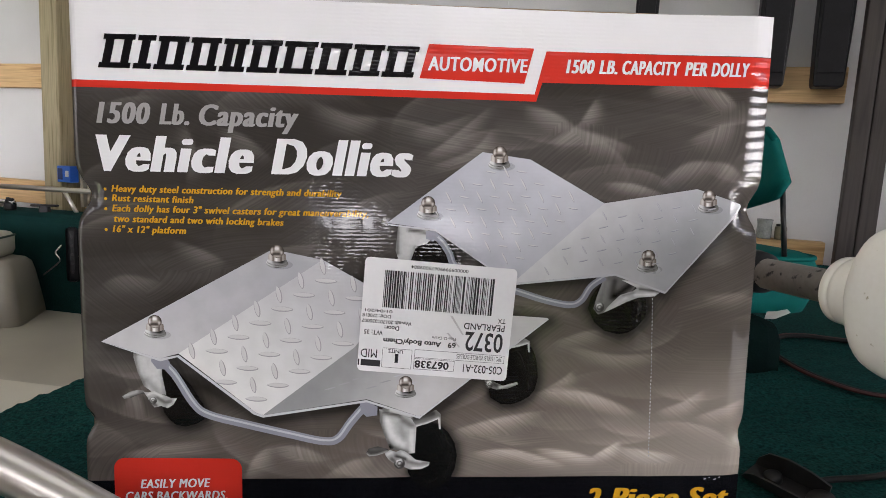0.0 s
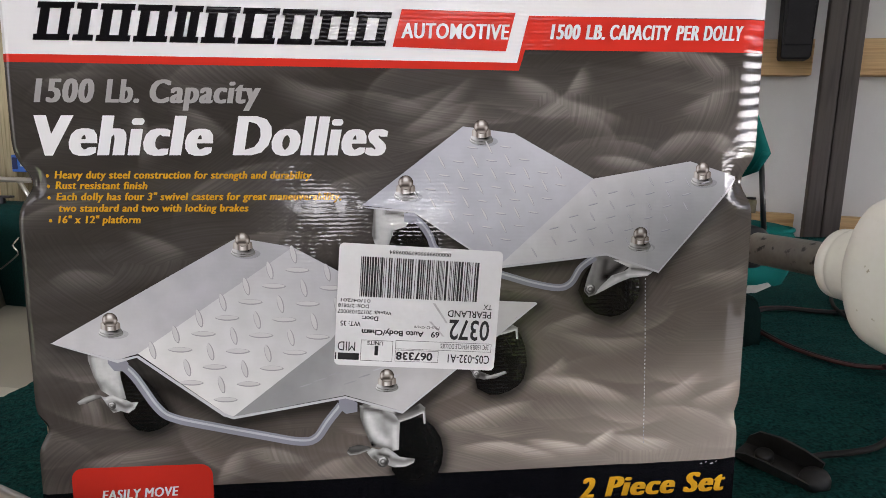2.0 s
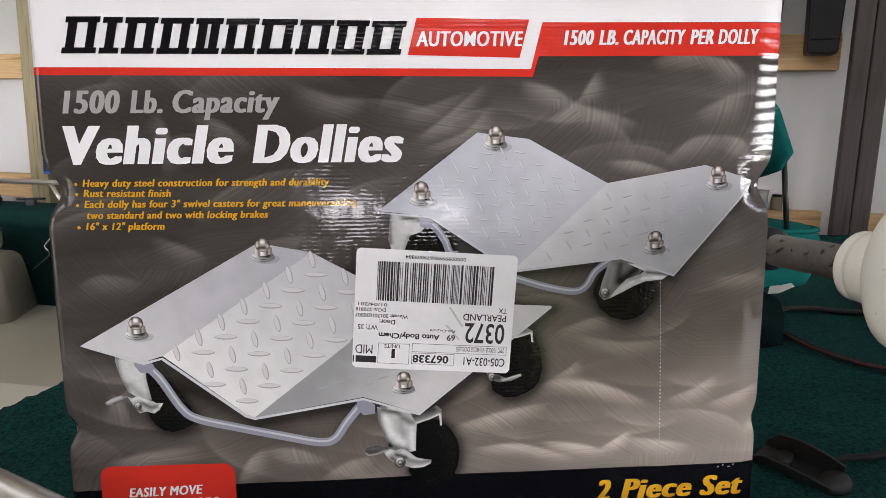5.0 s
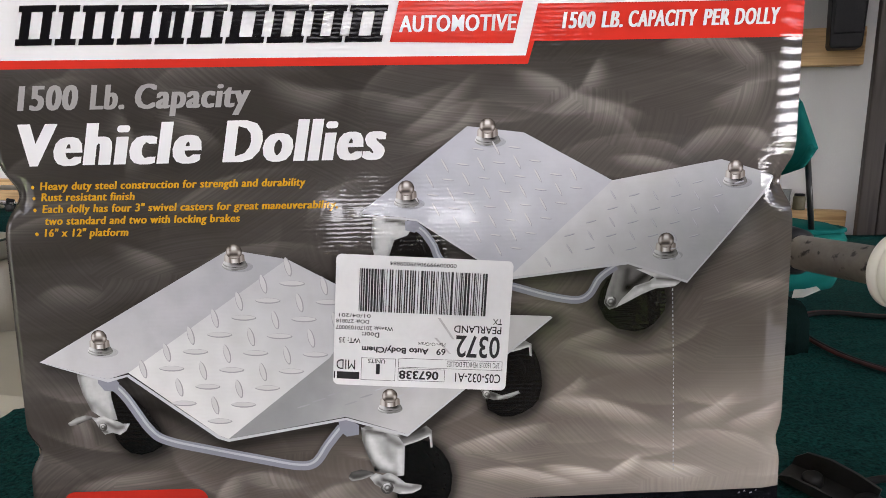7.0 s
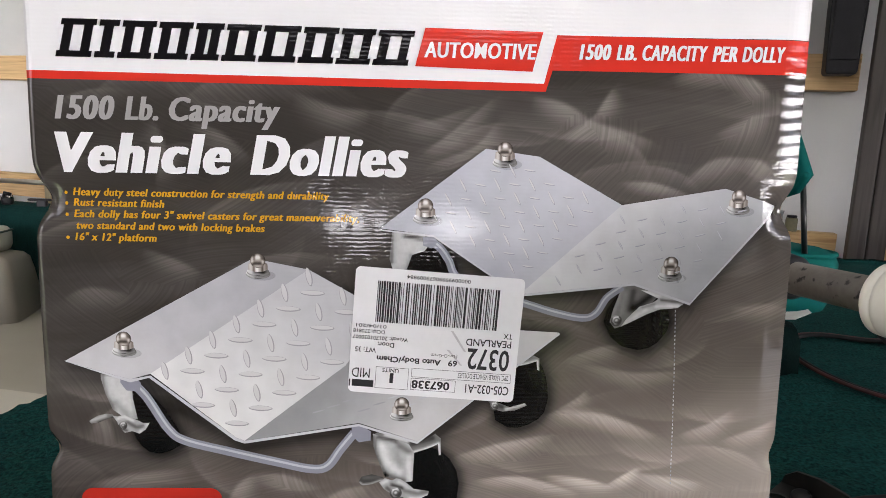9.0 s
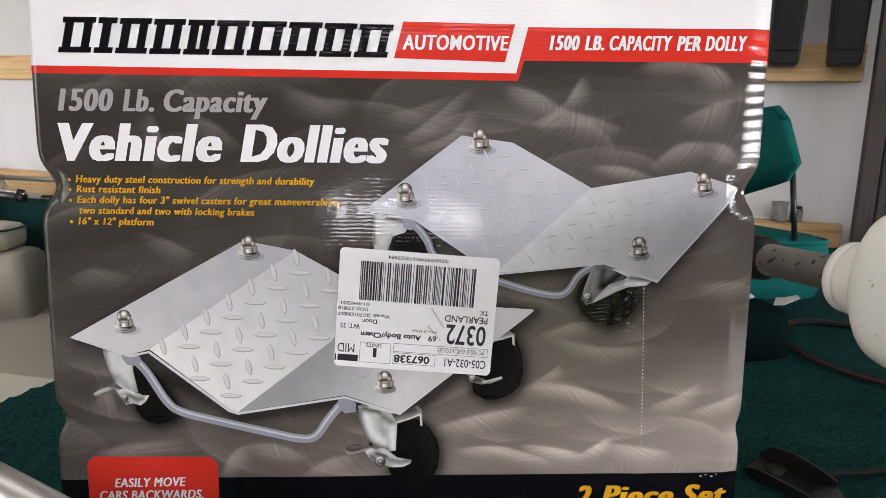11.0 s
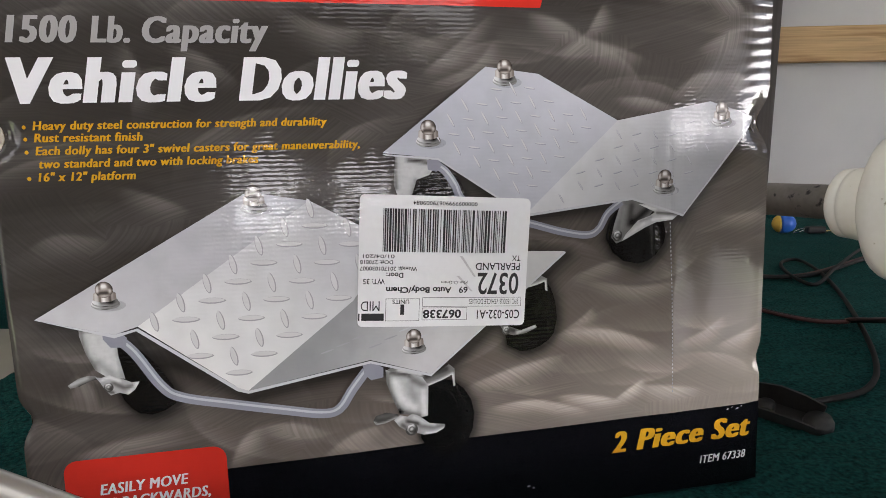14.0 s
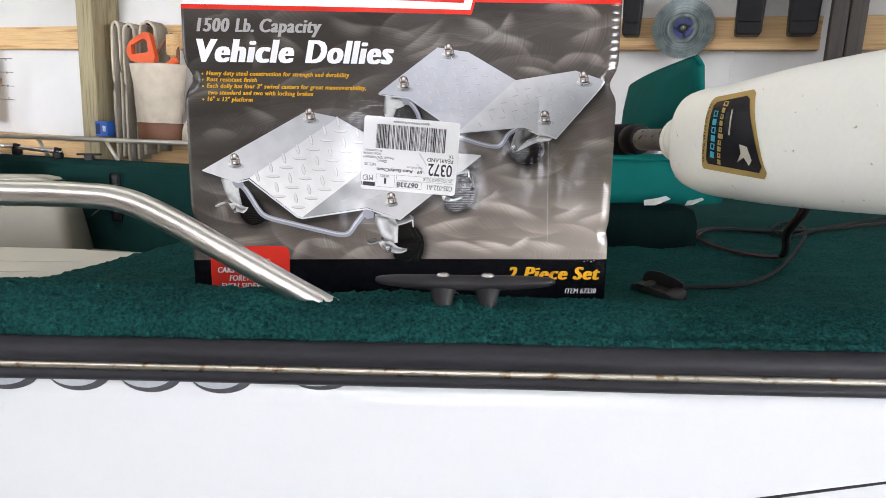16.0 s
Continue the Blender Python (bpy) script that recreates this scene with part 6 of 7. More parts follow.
def trolling_motor():
    root = thing("trolling_motor", "white bow trolling motor with a worn grey shaft", "trolling motor", LEVEL)
    sections = ((0.010, 0.022, 0.024, 0.003, 0.0), (0.013, 0.033, 0.039, 0.006, 0.0), (0.022, 0.0395, 0.0475, 0.009, 0.0), (0.045, 0.044, 0.0525, 0.0125, -0.001), (0.08, 0.0485, 0.054, 0.0135, -0.001),
                (0.16, 0.055, 0.057, 0.014, 0.0025), (0.24, 0.056, 0.0575, 0.016, 0.0060), (0.30, 0.054, 0.056, 0.016, 0.008), (0.33, 0.046, 0.045, 0.016, 0.012), (0.345, 0.03, 0.03, 0.016, 0.012), (0.35, 0.01, 0.01, 0.016, 0.012))
    rings = []
    for d, w, h, so, ho in sections:
        ring = []
        for k in range(40):
            a = 2 * math.pi * k / 40
            c, s = math.cos(a), math.sin(a)
            e = 2 / 2.9 if d > 0.02 else 1.0
            ring.append(along(d, so + w * math.copysign(abs(c) ** e, c), ho + h * math.copysign(abs(s) ** e, s)))
        rings.append(ring)
    table = [(*p, q.x, q.y) for p, q in zip(spline([r[:3] for r in sections], 4), spline([(*r[3:], 0) for r in sections], 4))]
    fine = []
    for k in range(40):
        fine.append(spline([r[k] for r in rings], 4))
    rings = [[fine[k][i] for k in range(40)] for i in range(len(fine[0]))]
    head = part("head", loft(rings), MOTOR_WHITE, root, "white moulded motor head, yellowed and scuffed", True)
    collar = [(0.0165, -0.013), (0.0215, -0.0125), (0.0235, -0.0105), (0.0238, -0.005), (0.0228, -0.004), (0.0240, -0.003), (0.0244, 0.0), (0.0246, 0.016), (0.02, 0.024)]
    turn = Matrix.Translation(NECK) @ AXIS.to_track_quat("Z", "Y").to_matrix().to_4x4()
    part("neck_collar", lathe(collar, 40, None, turn), MOTOR_WHITE, root, "ribbed white neck collar", True)
    part("shaft", rod(along(-0.62), along(-0.015), 0.0123, None, 28), SHAFT, root, "scratched grey composite shaft", True)
    part("clamp_collar", lathe([(0.0125, -0.014), (0.0175, -0.012), (0.018, 0.0), (0.0165, 0.012), (0.0125, 0.014)], 32, None, turn @ Matrix.Translation((0, 0, -0.10))), BLACK_PLASTIC, root, "black plastic clamp collar", True)
    part("clamp_collar", lathe([(0.0125, -0.05), (0.019, -0.045), (0.0195, 0.0), (0.019, 0.045), (0.0125, 0.05)], 32, None, turn @ Matrix.Translation((0, 0, -0.166))), BLACK_PLASTIC, root, "", True)
    # bracket that carries the shaft on the deck, behind the carton
    bracket = block((0.06, 0.1, 0.17), along(-0.42) + Vector((0, 0, -0.098)), 0.008)
    part("bracket", bracket, BLACK_PLASTIC, root, "black mounting bracket on the deck")
    # decal on the side that faces the walkway
    def on_side(u, v, lift):
        d = 0.082 + u * 0.96
        i = max(k for k, row in enumerate(table[:-1]) if row[0] <= d)
        f = (d - table[i][0]) / (table[i + 1][0] - table[i][0])
        w, h, so, ho = [table[i][k] + (table[i + 1][k] - table[i][k]) * f for k in (1, 2, 3, 4)]
        bow = min(abs(v - ho) / h, 0.98)
        return along(d, so - w * (1 - bow ** 2.9) ** (1 / 2.9) - lift, v)

    def decal(name, outline, material, lift, parent, label=""):
        own = bmesh.new()
        own.faces.new([own.verts.new((u, v, 0)) for u, v in outline])
        for axis, step, lo, n in ((Vector((1, 0, 0)), 0.01, -0.02, 16), (Vector((0, 1, 0)), 0.005, -0.05, 20)):
            for k in range(n):
                bmesh.ops.bisect_plane(own, geom=own.verts[:] + own.edges[:] + own.faces[:], plane_co=axis * (lo + step * k), plane_no=axis)
        for v in own.verts:
            v.co = on_side(v.co.x, v.co.y * 1.07 + 0.007, lift)
        return part(name, own, material, parent, label)

    def quad(g):
        """The decal's outline: taller towards the free end, with cut corners."""
        return [(0.004 + g, 0.029 - g), (0.062 - g, 0.0315 - g), (0.068 - g, 0.0285 - g), (0.094 - g, -0.031 + g), (0.090 - g, -0.0355 + g), (0.003 + g, -0.031 + g), (0.0 + g, -0.028 + g), (0.0005 + g, 0.026 - g)]

    gold = decal("decal", quad(0.0), GOLD, 0.0006, head, "gold-edged black decal")
    decal("decal_field", [(u + 0.004 if u < 0.02 else u, v) for u, v in quad(0.0045)], DECAL_BLACK, 0.0010, gold)

    def decal_text(text, u, v0, v1, height, material, bold):
        pts, faces, a, b, lo, hi = letters(text, bold, 0.15)
        verts = []
        for px, py, _ in pts:
            f = (px - a) / (b - a)
            verts.append(on_side(u + (py - lo) / (hi - lo) * height, (v0 + (v1 - v0) * f) * 1.07 + 0.007, 0.0014))
        sheet_part("lettering", verts, faces, material, gold, "", False)

    decal_text("24 VOLT 67 LBS. THRUST", 0.0022, 0.024, -0.026, 0.0032, DECAL_BLACK, 0.01)
    for name, many, v0, v1, u0, u1, material in (("model_bar", 6, 0.018, -0.022, 0.0145, 0.0215, CYAN), ("name_bar", 10, 0.025, -0.027, 0.026, 0.034, GOLD)):
        for k in range(many):
            a, b = v0 + (v1 - v0) * (k + 0.08) / many, v0 + (v1 - v0) * (k + 0.84) / many
            lean = 0.0014 * k / many
            low = u0 if k % 5 == 0 or many < 8 else u0 + 0.0004
            high = u1 if k % 5 == 0 or many < 8 else u1 - 0.0022
            decal(name, [(low + lean, a), (high + lean, a - 0.0008), (high + lean, b - 0.0008), (low + lean, b)], material, 0.0014, gold)
            if k % 2 == 0:
                decal(name, [(low + lean + 0.0022, a - 0.001), (high + lean - 0.0016, a - 0.0014), (high + lean - 0.0016, b + 0.0006), (low + lean + 0.0022, b + 0.001)], DECAL_BLACK, 0.0018, gold)
    decal("maker_bar", [(0.042, 0.017), (0.0445, 0.017), (0.0452, -0.003), (0.0427, -0.003)], VINYL_GREY, 0.0014, gold)
    decal("emblem", [(0.060, -0.010), (0.071, -0.012), (0.078, -0.022), (0.074, -0.026), (0.067, -0.020), (0.058, -0.024), (0.063, -0.017)], VINYL_GREY, 0.0014, gold)


DECAL_BLACK = plain("decal black", (0.006, 0.007, 0.01), 0.25)
CYAN = plain("decal cyan", (0.03, 0.36, 0.5), 0.3)
trolling_motor()


def cable(name, points, r, material, label, steps=8):
    ob = part(name, tube(spline(points, steps), r, 10), material, None, "", True)
    ob.matrix_world = LEVEL
    return tagged(ob, label, "cable")


def twin_cable(points):
    """Two cords that lie side by side along one line."""
    root = thing("power_cable", "dull red and black twin power cable looped on the carpet", "cable", LEVEL)
    line = spline(points, 8)
    for name, side, r, material, label in (("black_cord", -0.0026, 0.0032, CORD_BLACK, "black cord"), ("red_cord", 0.0026, 0.0025, RED_CORD, "dull red cord")):
        out = []
        for i, p in enumerate(line):
            t = (line[min(i + 1, len(line) - 1)] - line[max(i - 1, 0)]).normalized()
            out.append(p + Vector((-t.y, t.x, 0)).normalized() * side + Vector((0, 0, 0.0008 if side > 0 else 0)))
        part(name, tube(out, r, 10), material, root, label, True)


twin_cable([(0.430, 0.0, 0.150), (0.432, 0.01, 0.118), (0.46, 0.09, 0.085), (0.52, 0.2, 0.05), (0.565, 0.29, 0.026), (0.56, 0.30, 0.0215), (0.530, 0.315, 0.022), (0.507, 0.365, 0.024), (0.499, 0.426, 0.028), (0.512, 0.490, 0.030), (0.55, 0.545, 0.033), (0.601, 0.562, 0.034), (0.708, 0.535, 0.033), (0.984, 0.659, 0.039), (1.4, 0.8, 0.046)])
cable("steering_cable", [(0.325, 0.085, DECK + 0.008), (0.348, 0.100, DECK + 0.006), (0.419, 0.117, DECK + 0.006), (0.502, 0.194, DECK + 0.007), (0.631, 0.367, 0.024), (0.738, 0.534, 0.032), (0.785, 0.645, 0.038), (0.739, 0.632, 0.038), (0.68, 0.541, 0.036), (0.674, 0.476, 0.030), (0.784, 0.558, 0.038), (1.052, 0.759, 0.043), (1.4, 0.95, 0.052)], 0.0029, CORD_BLACK, "black pedal cable curled on the green carpet")


def pedal():
    """A small black foot lever: an open channel with slanted tips at one end and a round heel at the other."""
    root = thing("foot_lever", "worn black plastic lever lying on the carpet", "lever", LEVEL @ Matrix.Translation((0.310, 0.088, DECK + 0.002)) @ Matrix.Rotation(radians(-60), 4, "Z") @ Matrix.Rotation(radians(4), 4, "Y") @ Matrix.Rotation(radians(17), 4, "X") @ Matrix.Diagonal((0.80, 0.85, 1.05, 1)))
    rings, t = [], 0.0022
    for x, w, h in ((-0.046, 0.0135, 0.010), (-0.034, 0.0145, 0.018), (-0.012, 0.0155, 0.020), (0.012, 0.015, 0.018), (0.032, 0.014, 0.014)):
        near = 0.55 * h
        rings.append([(x + 0.004, -w, near), (x, -w, 0.002), (x, -w + 0.003, 0.0), (x, w - 0.003, 0.0), (x, w, 0.002), (x + 0.004, w, h), (x + 0.004, w - t, h), (x, w - t, t), (x, -w + t, t), (x + 0.004, -w + t, near)])
    part("channel", loft(rings), LEVER, root, "scuffed black channel")
    part("heel", lathe([(0.001, 0.0), (0.0138, 0.0), (0.0142, 0.005), (0.0125, 0.0085), (0.001, 0.0095)], 24, None, Matrix.Translation((0.033, 0, 0.0))), LEVER, root, "", True)
    part("boss", lathe([(0.001, 0.0), (0.009, 0.0), (0.009, 0.006), (0.007, 0.007), (0.001, 0.007)], 20, None, Matrix.Translation((-0.018, 0, 0.002))), LEVER, root, "", True)


LEVER = surface("worn black lever plastic", (0.010, 0.0105, 0.011), (0.033, 0.035, 0.037), 25.0, (0.4, 0.6))
pedal()


# ---- chair on a raised deck step, painted near-black for the shade below it ----
# shade under the seat, put into the step's own colour
STEP_SHADE = surface("near-black step shade", (0.001, 0.005, 0.005), (0.003, 0.011, 0.010), 30.0, (0.9, 1.0), 0, 300.0, 0.5, 0.002)
STEP_SHADE.node_tree.nodes["Principled BSDF"].inputs["Specular IOR Level"].default_value = 0.05
part("deck_step", block((0.833, 0.632, 0.1), (0.0715, 0.716, 0.04), 0.03), STEP_SHADE, boat, "step under the chair, coloured near-black for the shade there")


def chair():
    """A low boat chair that faces the stern: cushioned seat, long curved back at its bow end, thin black supports."""
    root = thing("boat_chair", "green vinyl chair with piped edges and thin black supports", "chair", LEVEL)
    n, low, high = 26, [], []
    for k in range(n + 1):
        f = k / n
        end = max(1 - min(f, 1 - f) / 0.05, 0)
        off = 0.016 * (1 - math.sqrt(1 - end * end))
        bow = 0.012 * math.sin(math.pi * f)
        low.append(Vector((0.474 + 0.055 * f - bow, 0.402 + 0.60 * f, 0.256 - 0.105 * f + off)))
        high.append(Vector((0.510 + 0.035 * f - bow, 0.502 + 0.55 * f, 0.350 - off)))
    rings = []
    for k, (a, b) in enumerate(zip(low, high)):
        out = Vector((0.9, -0.35, 0.1)).normalized()
        deep = 0.010 * smoothstep(0, 8, k)
        front_line = [a.lerp(b, q) - out * (deep * math.sin(math.pi * q)) for q in (0.0, 0.25, 0.5, 0.75, 1.0)]
        rings.append([p - out * 0.014 for p in front_line] + list(reversed(front_line)))
    rest = part("backrest", loft(rings), CHAIR_GREEN, root, "long curved green vinyl back", True)
    for edge_line in (high, low):
        part("piping", tube([p - Vector((0.007, 0, 0)) for p in edge_line], 0.0048, 8), CHAIR_GREEN, rest, "", True)
    rings = []
    for z, g in ((0.0905, -0.006), (0.11, 0.0), (0.155, 0.004), (0.167, 0.0), (0.174, -0.012), (0.176, -0.04)):
        rings.append([(0.325 + u, 0.71 + v, z) for u, v in rounded(0.47 + 2 * g, 0.53 + 2 * g, 0.05)])
    seat = part("seat", loft(rings), CHAIR_GREEN, root, "thick green vinyl seat", True)
    loop = [Vector((0.325 + u, 0.71 + v, 0.167)) for u, v in rounded(0.472, 0.532, 0.05)]
    part("piping", tube(loop + [loop[0]], 0.0035, 8), CHAIR_GREEN, seat, "", True)
    for y in (0.48, 0.98):
        part("support", rod((0.500, y - 0.03, 0.165), (0.490, y - 0.03, 0.262 - 0.10 * (y - 0.48)), 0.0036, None, 12), BLACK_METAL, root, "", True)


chair()
bag = tagged(part("cloth_bundle", block((0.12, 0.06, 0.025), (0, 0, 0.0125), 0.011, None, None, 3), LILAC_CLOTH := surface("lilac cloth", (0.2, 0.19, 0.24), (0.3, 0.29, 0.34), 20.0, (0.8, 0.95)), None, "", True), "folded lilac cloth on the green chair seat", "cloth")
bag.matrix_world = LEVEL @ Matrix.Translation((0.40, 0.58, 0.1765)) @ Matrix.Rotation(radians(-30), 4, "Z")


def scrap(x, y, w, h, turn):
    rings = []
    own = bmesh.new()
    pts = [(-w / 2, -h * 0.3), (-w * 0.1, -h / 2), (w / 2, -h * 0.2), (w * 0.4, h * 0.2), (0, h * 0.25), (-w * 0.35, h / 2)]
    top = [own.verts.new((a, b, 0.004 + 0.006 * math.sin(a * 90))) for a, b in pts]
    low = [own.verts.new((a, b, 0.0032 + 0.006 * math.sin(a * 90))) for a, b in pts]
    own.faces.new(top)
    own.faces.new(low[::-1])
    for i in range(6):
        own.faces.new((top[i], low[i], low[(i + 1) % 6], top[(i + 1) % 6]))
    ob = part("paper_scrap", own, PAPER)
    ob.matrix_world = LEVEL @ Matrix.Translation((x, y, 0.0945)) @ Matrix.Rotation(radians(turn), 4, "Z") @ Matrix.Rotation(radians(24), 4, "X")
    tagged(ob, "torn scrap of white paper on the carpet", "paper", "paper scraps")


scrap(0.410, 0.420, 0.045, 0.024, 5)
scrap(0.473, 0.412, 0.03, 0.02, -20)
def key_float():
    """Boat keys on a foam float: blue and yellow ball, split ring, dark fob and a metal key."""
    root = thing("key_float", "boat keys on a blue and yellow foam float", "keys", LEVEL @ Matrix.Translation((0.985, 0.935, deck_at(0.935) + 0.002)) @ Matrix.Rotation(radians(-18), 4, "Z"))
    lie = Matrix.Translation((0, 0, 0.023)) @ Matrix.Rotation(radians(90), 4, "Y")
    ball = [(0.022 * math.sin(math.pi * k / 14) + 0.0004, -0.026 * math.cos(math.pi * k / 14)) for k in range(15)]
    part("ball", lathe(ball[5:], 24, None, lie), BLUE, root, "dark blue foam ball", True)
    part("cap", lathe(ball[:6], 24, None, lie), YELLOW_FOAM, root, "yellow foam end", True)
    ring = [Vector((0.034 + 0.011 * math.cos(a), 0.011 * math.sin(a), 0.006 + 0.005 * math.cos(a))) for a in [2 * math.pi * k / 20 for k in range(21)]]
    part("ring", tube(ring, 0.0012, 8), CHROME, root, "split ring", True)
    part("fob", block((0.04, 0.024, 0.016), (0.068, 0.0, 0.008), 0.004), CLEAT_PLASTIC, root, "dark plastic fob")
    part("key", block((0.045, 0.009, 0.002), (0.106, 0.002, 0.005), 0.0006), GOLD, root, "worn brass key")


YELLOW_FOAM = surface("yellow foam", (0.45, 0.27, 0.04), (0.6, 0.38, 0.07), 30.0, (0.7, 0.9))
key_float()


# ---- things on the back wall ----
def on_wall(s, n, z, turn=0.0):
    return ROOM @ Matrix.Translation((s, n, z)) @ Matrix.Rotation(radians(turn), 4, "Z")


def saw_blade():
    root = thing("saw_blade", "round toothed saw blade hung on the pine girt", "saw blade", on_wall(0.230, -0.03, 0.615))
    r, teeth = 0.119, 72
    outline = []
    for k in range(teeth):
        a = 2 * math.pi * k / teeth
        outline += [(r * math.cos(a), r * math.sin(a)), (0.97 * r * math.cos(a + 0.02), 0.97 * r * math.sin(a + 0.02)), (0.945 * r * math.cos(a + 0.045), 0.945 * r * math.sin(a + 0.045)), (0.985 * r * math.cos(a + 0.072), 0.985 * r * math.sin(a + 0.072))]
    up = Matrix.Rotation(radians(90), 4, "X")
    part("disc", slab(outline, 0.0022, None, up), SAW_STEEL, root, "stained steel disc with fine teeth")
    part("ring_step", lathe([(0.040, 0.0), (0.041, 0.0006), (0.058, 0.0006), (0.059, 0.0)], 64, None, Matrix.Translation((0, -0.0022, 0)) @ up), SAW_STEEL, root, "", True)
    for a0, a1 in ((20, 95), (110, 170), (185, 275), (290, 350)):
        turns = [radians(a0 + (a1 - a0) * q / 12) for q in range(13)]
        arc = [(0.037 * math.cos(a), 0.037 * math.sin(a)) for a in turns] + [(0.021 * math.cos(a), 0.021 * math.sin(a)) for a in reversed(turns)]
        part("decal", slab(arc, 0.0004, None, Matrix.Translation((0, -0.0024, 0)) @ up), SAW_BLUE, root, "worn blue printed arc")
    part("boss", lathe([(0.001, 0), (0.014, 0.0), (0.014, 0.0016), (0.006, 0.002), (0.001, 0.002)], 24, None, Matrix.Translation((0, -0.0026, 0)) @ up), SAW_STEEL, root, "", True)
    part("nail", rod((0, 0.035, 0), (0, -0.016, 0.002), 0.003, None, 10), GOLD, root, "brass nail")


SAW_BLUE = surface("worn blue print", (0.02, 0.03, 0.12), (0.05, 0.06, 0.22), 40.0, (0.4, 0.6), 0.3)
saw_blade()


def hanger(s, w):
    """A long black moulded tool case that hangs below the upper girt; its foot is chamfered."""
    root = thing("hanging_case", "long black plastic case hung on the wall", "tool case", on_wall(s, -0.06, 0.580), "hanging cases")
    out = [(-w / 2 + 0.004, 0.0), (w / 2 - 0.004, 0.0), (w / 2, 0.012), (w / 2 + 0.006, 0.2), (w / 2 + 0.008, 0.42), (-w / 2 - 0.008, 0.42), (-w / 2 - 0.006, 0.2), (-w / 2, 0.012)]
    part("shell", slab(out, 0.07, None, Matrix.Translation((0, 0.035, 0)) @ Matrix.Rotation(radians(90), 4, "X"), 0.006), BLACK_PLASTIC, root, "black moulded shell")
    part("face_panel", block((w * 0.9, 0.006, 0.36), (0, -0.0365, 0.225), 0.003), BLACK_PLASTIC, root)
    part("foot", block((w * 0.9, 0.066, 0.018), (0, 0, 0.011), 0.004), BLACK_PLASTIC, root)


for s, w in ((0.462, 0.090), (0.643, 0.094), (0.035, 0.066)):
    hanger(s, w)
bar = part("hanging_bar", block((1.2, 0.05, 0.05), (0, 0, 0), 0.01), BLACK_PLASTIC)
bar.matrix_world = on_wall(0.32, -0.045, 1.02)
tagged(bar, "long black bar above the hanging cases", "bar")


def folded_hose(s, z_top, drop, w):
    """A flat woven hose doubled over a nail, hanging edge on."""
    root = thing("folded_hose", "flat grey woven hose hung in a fold beside the post", "hose", on_wall(s, -0.06, z_top), "folded hoses")
    pts = spline([(-w * 0.5, 0.0, -drop), (-w * 0.55, 0.0, -drop * 0.5), (-w * 0.5, 0, -0.05), (-w * 0.2, 0, -0.008), (0, 0, 0), (w * 0.25, 0, -0.012), (w * 0.5, 0, -0.06), (w * 0.55, 0, -drop * 0.45), (w * 0.4, 0, -drop * 0.97)], 5)
    part("strap", ribbon(pts, (0, 1, 0), 0.085, 0.012), HOSE, root, "", True)
    for side in (-0.043, 0.043):
        part("edge_cord", tube([p + Vector((0, side, 0)) for p in pts], 0.0075, 8), CANVAS, root, "", True)
    part("nail", rod((0, 0.1, -0.02), (0, -0.05, -0.012), 0.004, None, 8), BLACK_METAL, root)


folded_hose(-2.59, 0.66, 0.72, 0.05)
folded_hose(-2.50, 0.65, 0.72, 0.07)
folded_hose(-2.375, 0.66, 0.68, 0.10)


def tool_bag():
    root = thing("tool_bag", "tan canvas bucket bag with leather base, hung on the wall", "tool bag", on_wall(-2.272, -0.15, 0.065))
    rings = []
    bag_profile = ((0.0, 0.12, 0.07), (0.01, 0.126, 0.075), (0.1, 0.13, 0.078), (0.22, 0.145, 0.084), (0.37, 0.163, 0.09))
    dense = []
    for (z0, w0, d0), (z1, w1, d1) in zip(bag_profile, bag_profile[1:]):
        dense += [(z0 + (z1 - z0) * k / 8, w0 + (w1 - w0) * k / 8, d0 + (d1 - d0) * k / 8) for k in range(8)]
    for z, w, d in dense + [(0.37, 0.163, 0.09), (0.378, 0.166, 0.092), (0.378, 0.16, 0.086), (0.32, 0.15, 0.08)]:
        ring = []
        for a in [2 * math.pi * k / 60 for k in range(60)]:
            crease = 1 + 0.02 * math.sin(5 * a + z * 20) + 0.10 * (0.37 - z) * abs(noise.noise(Vector((3 * math.cos(a), 3 * math.sin(a), z * 16)))) - 0.045 * smoothstep(0.0, 0.12, 0.37 - z) * abs(noise.noise(Vector((2.2 * a, 0.5, z * 9))))
            ring.append((w * math.cos(a) * crease, d * math.sin(a) * crease, z))
        rings.append(ring)
    part("canvas", loft(rings), CANVAS, root, "creased tan canvas body", True)
    rings = [[((w + 0.002) * math.cos(a), (d + 0.002) * math.sin(a), z) for a in [2 * math.pi * k / 36 for k in range(36)]] for z, w, d in ((-0.004, 0.122, 0.072), (0.008, 0.128, 0.078), (0.082, 0.131, 0.08), (0.086, 0.13, 0.078))]
    part("base", loft(rings), LEATHER, root, "brown leather base", True)
    part("rope_handle", tube(spline([(-0.04, 0, 0.34), (-0.01, 0.02, 0.45), (0.045, 0.05, 0.53), (0.1, 0.03, 0.46), (0.125, 0, 0.35)], 6), 0.009, 10), LEATHER, root, "rope handle", True)


tool_bag()


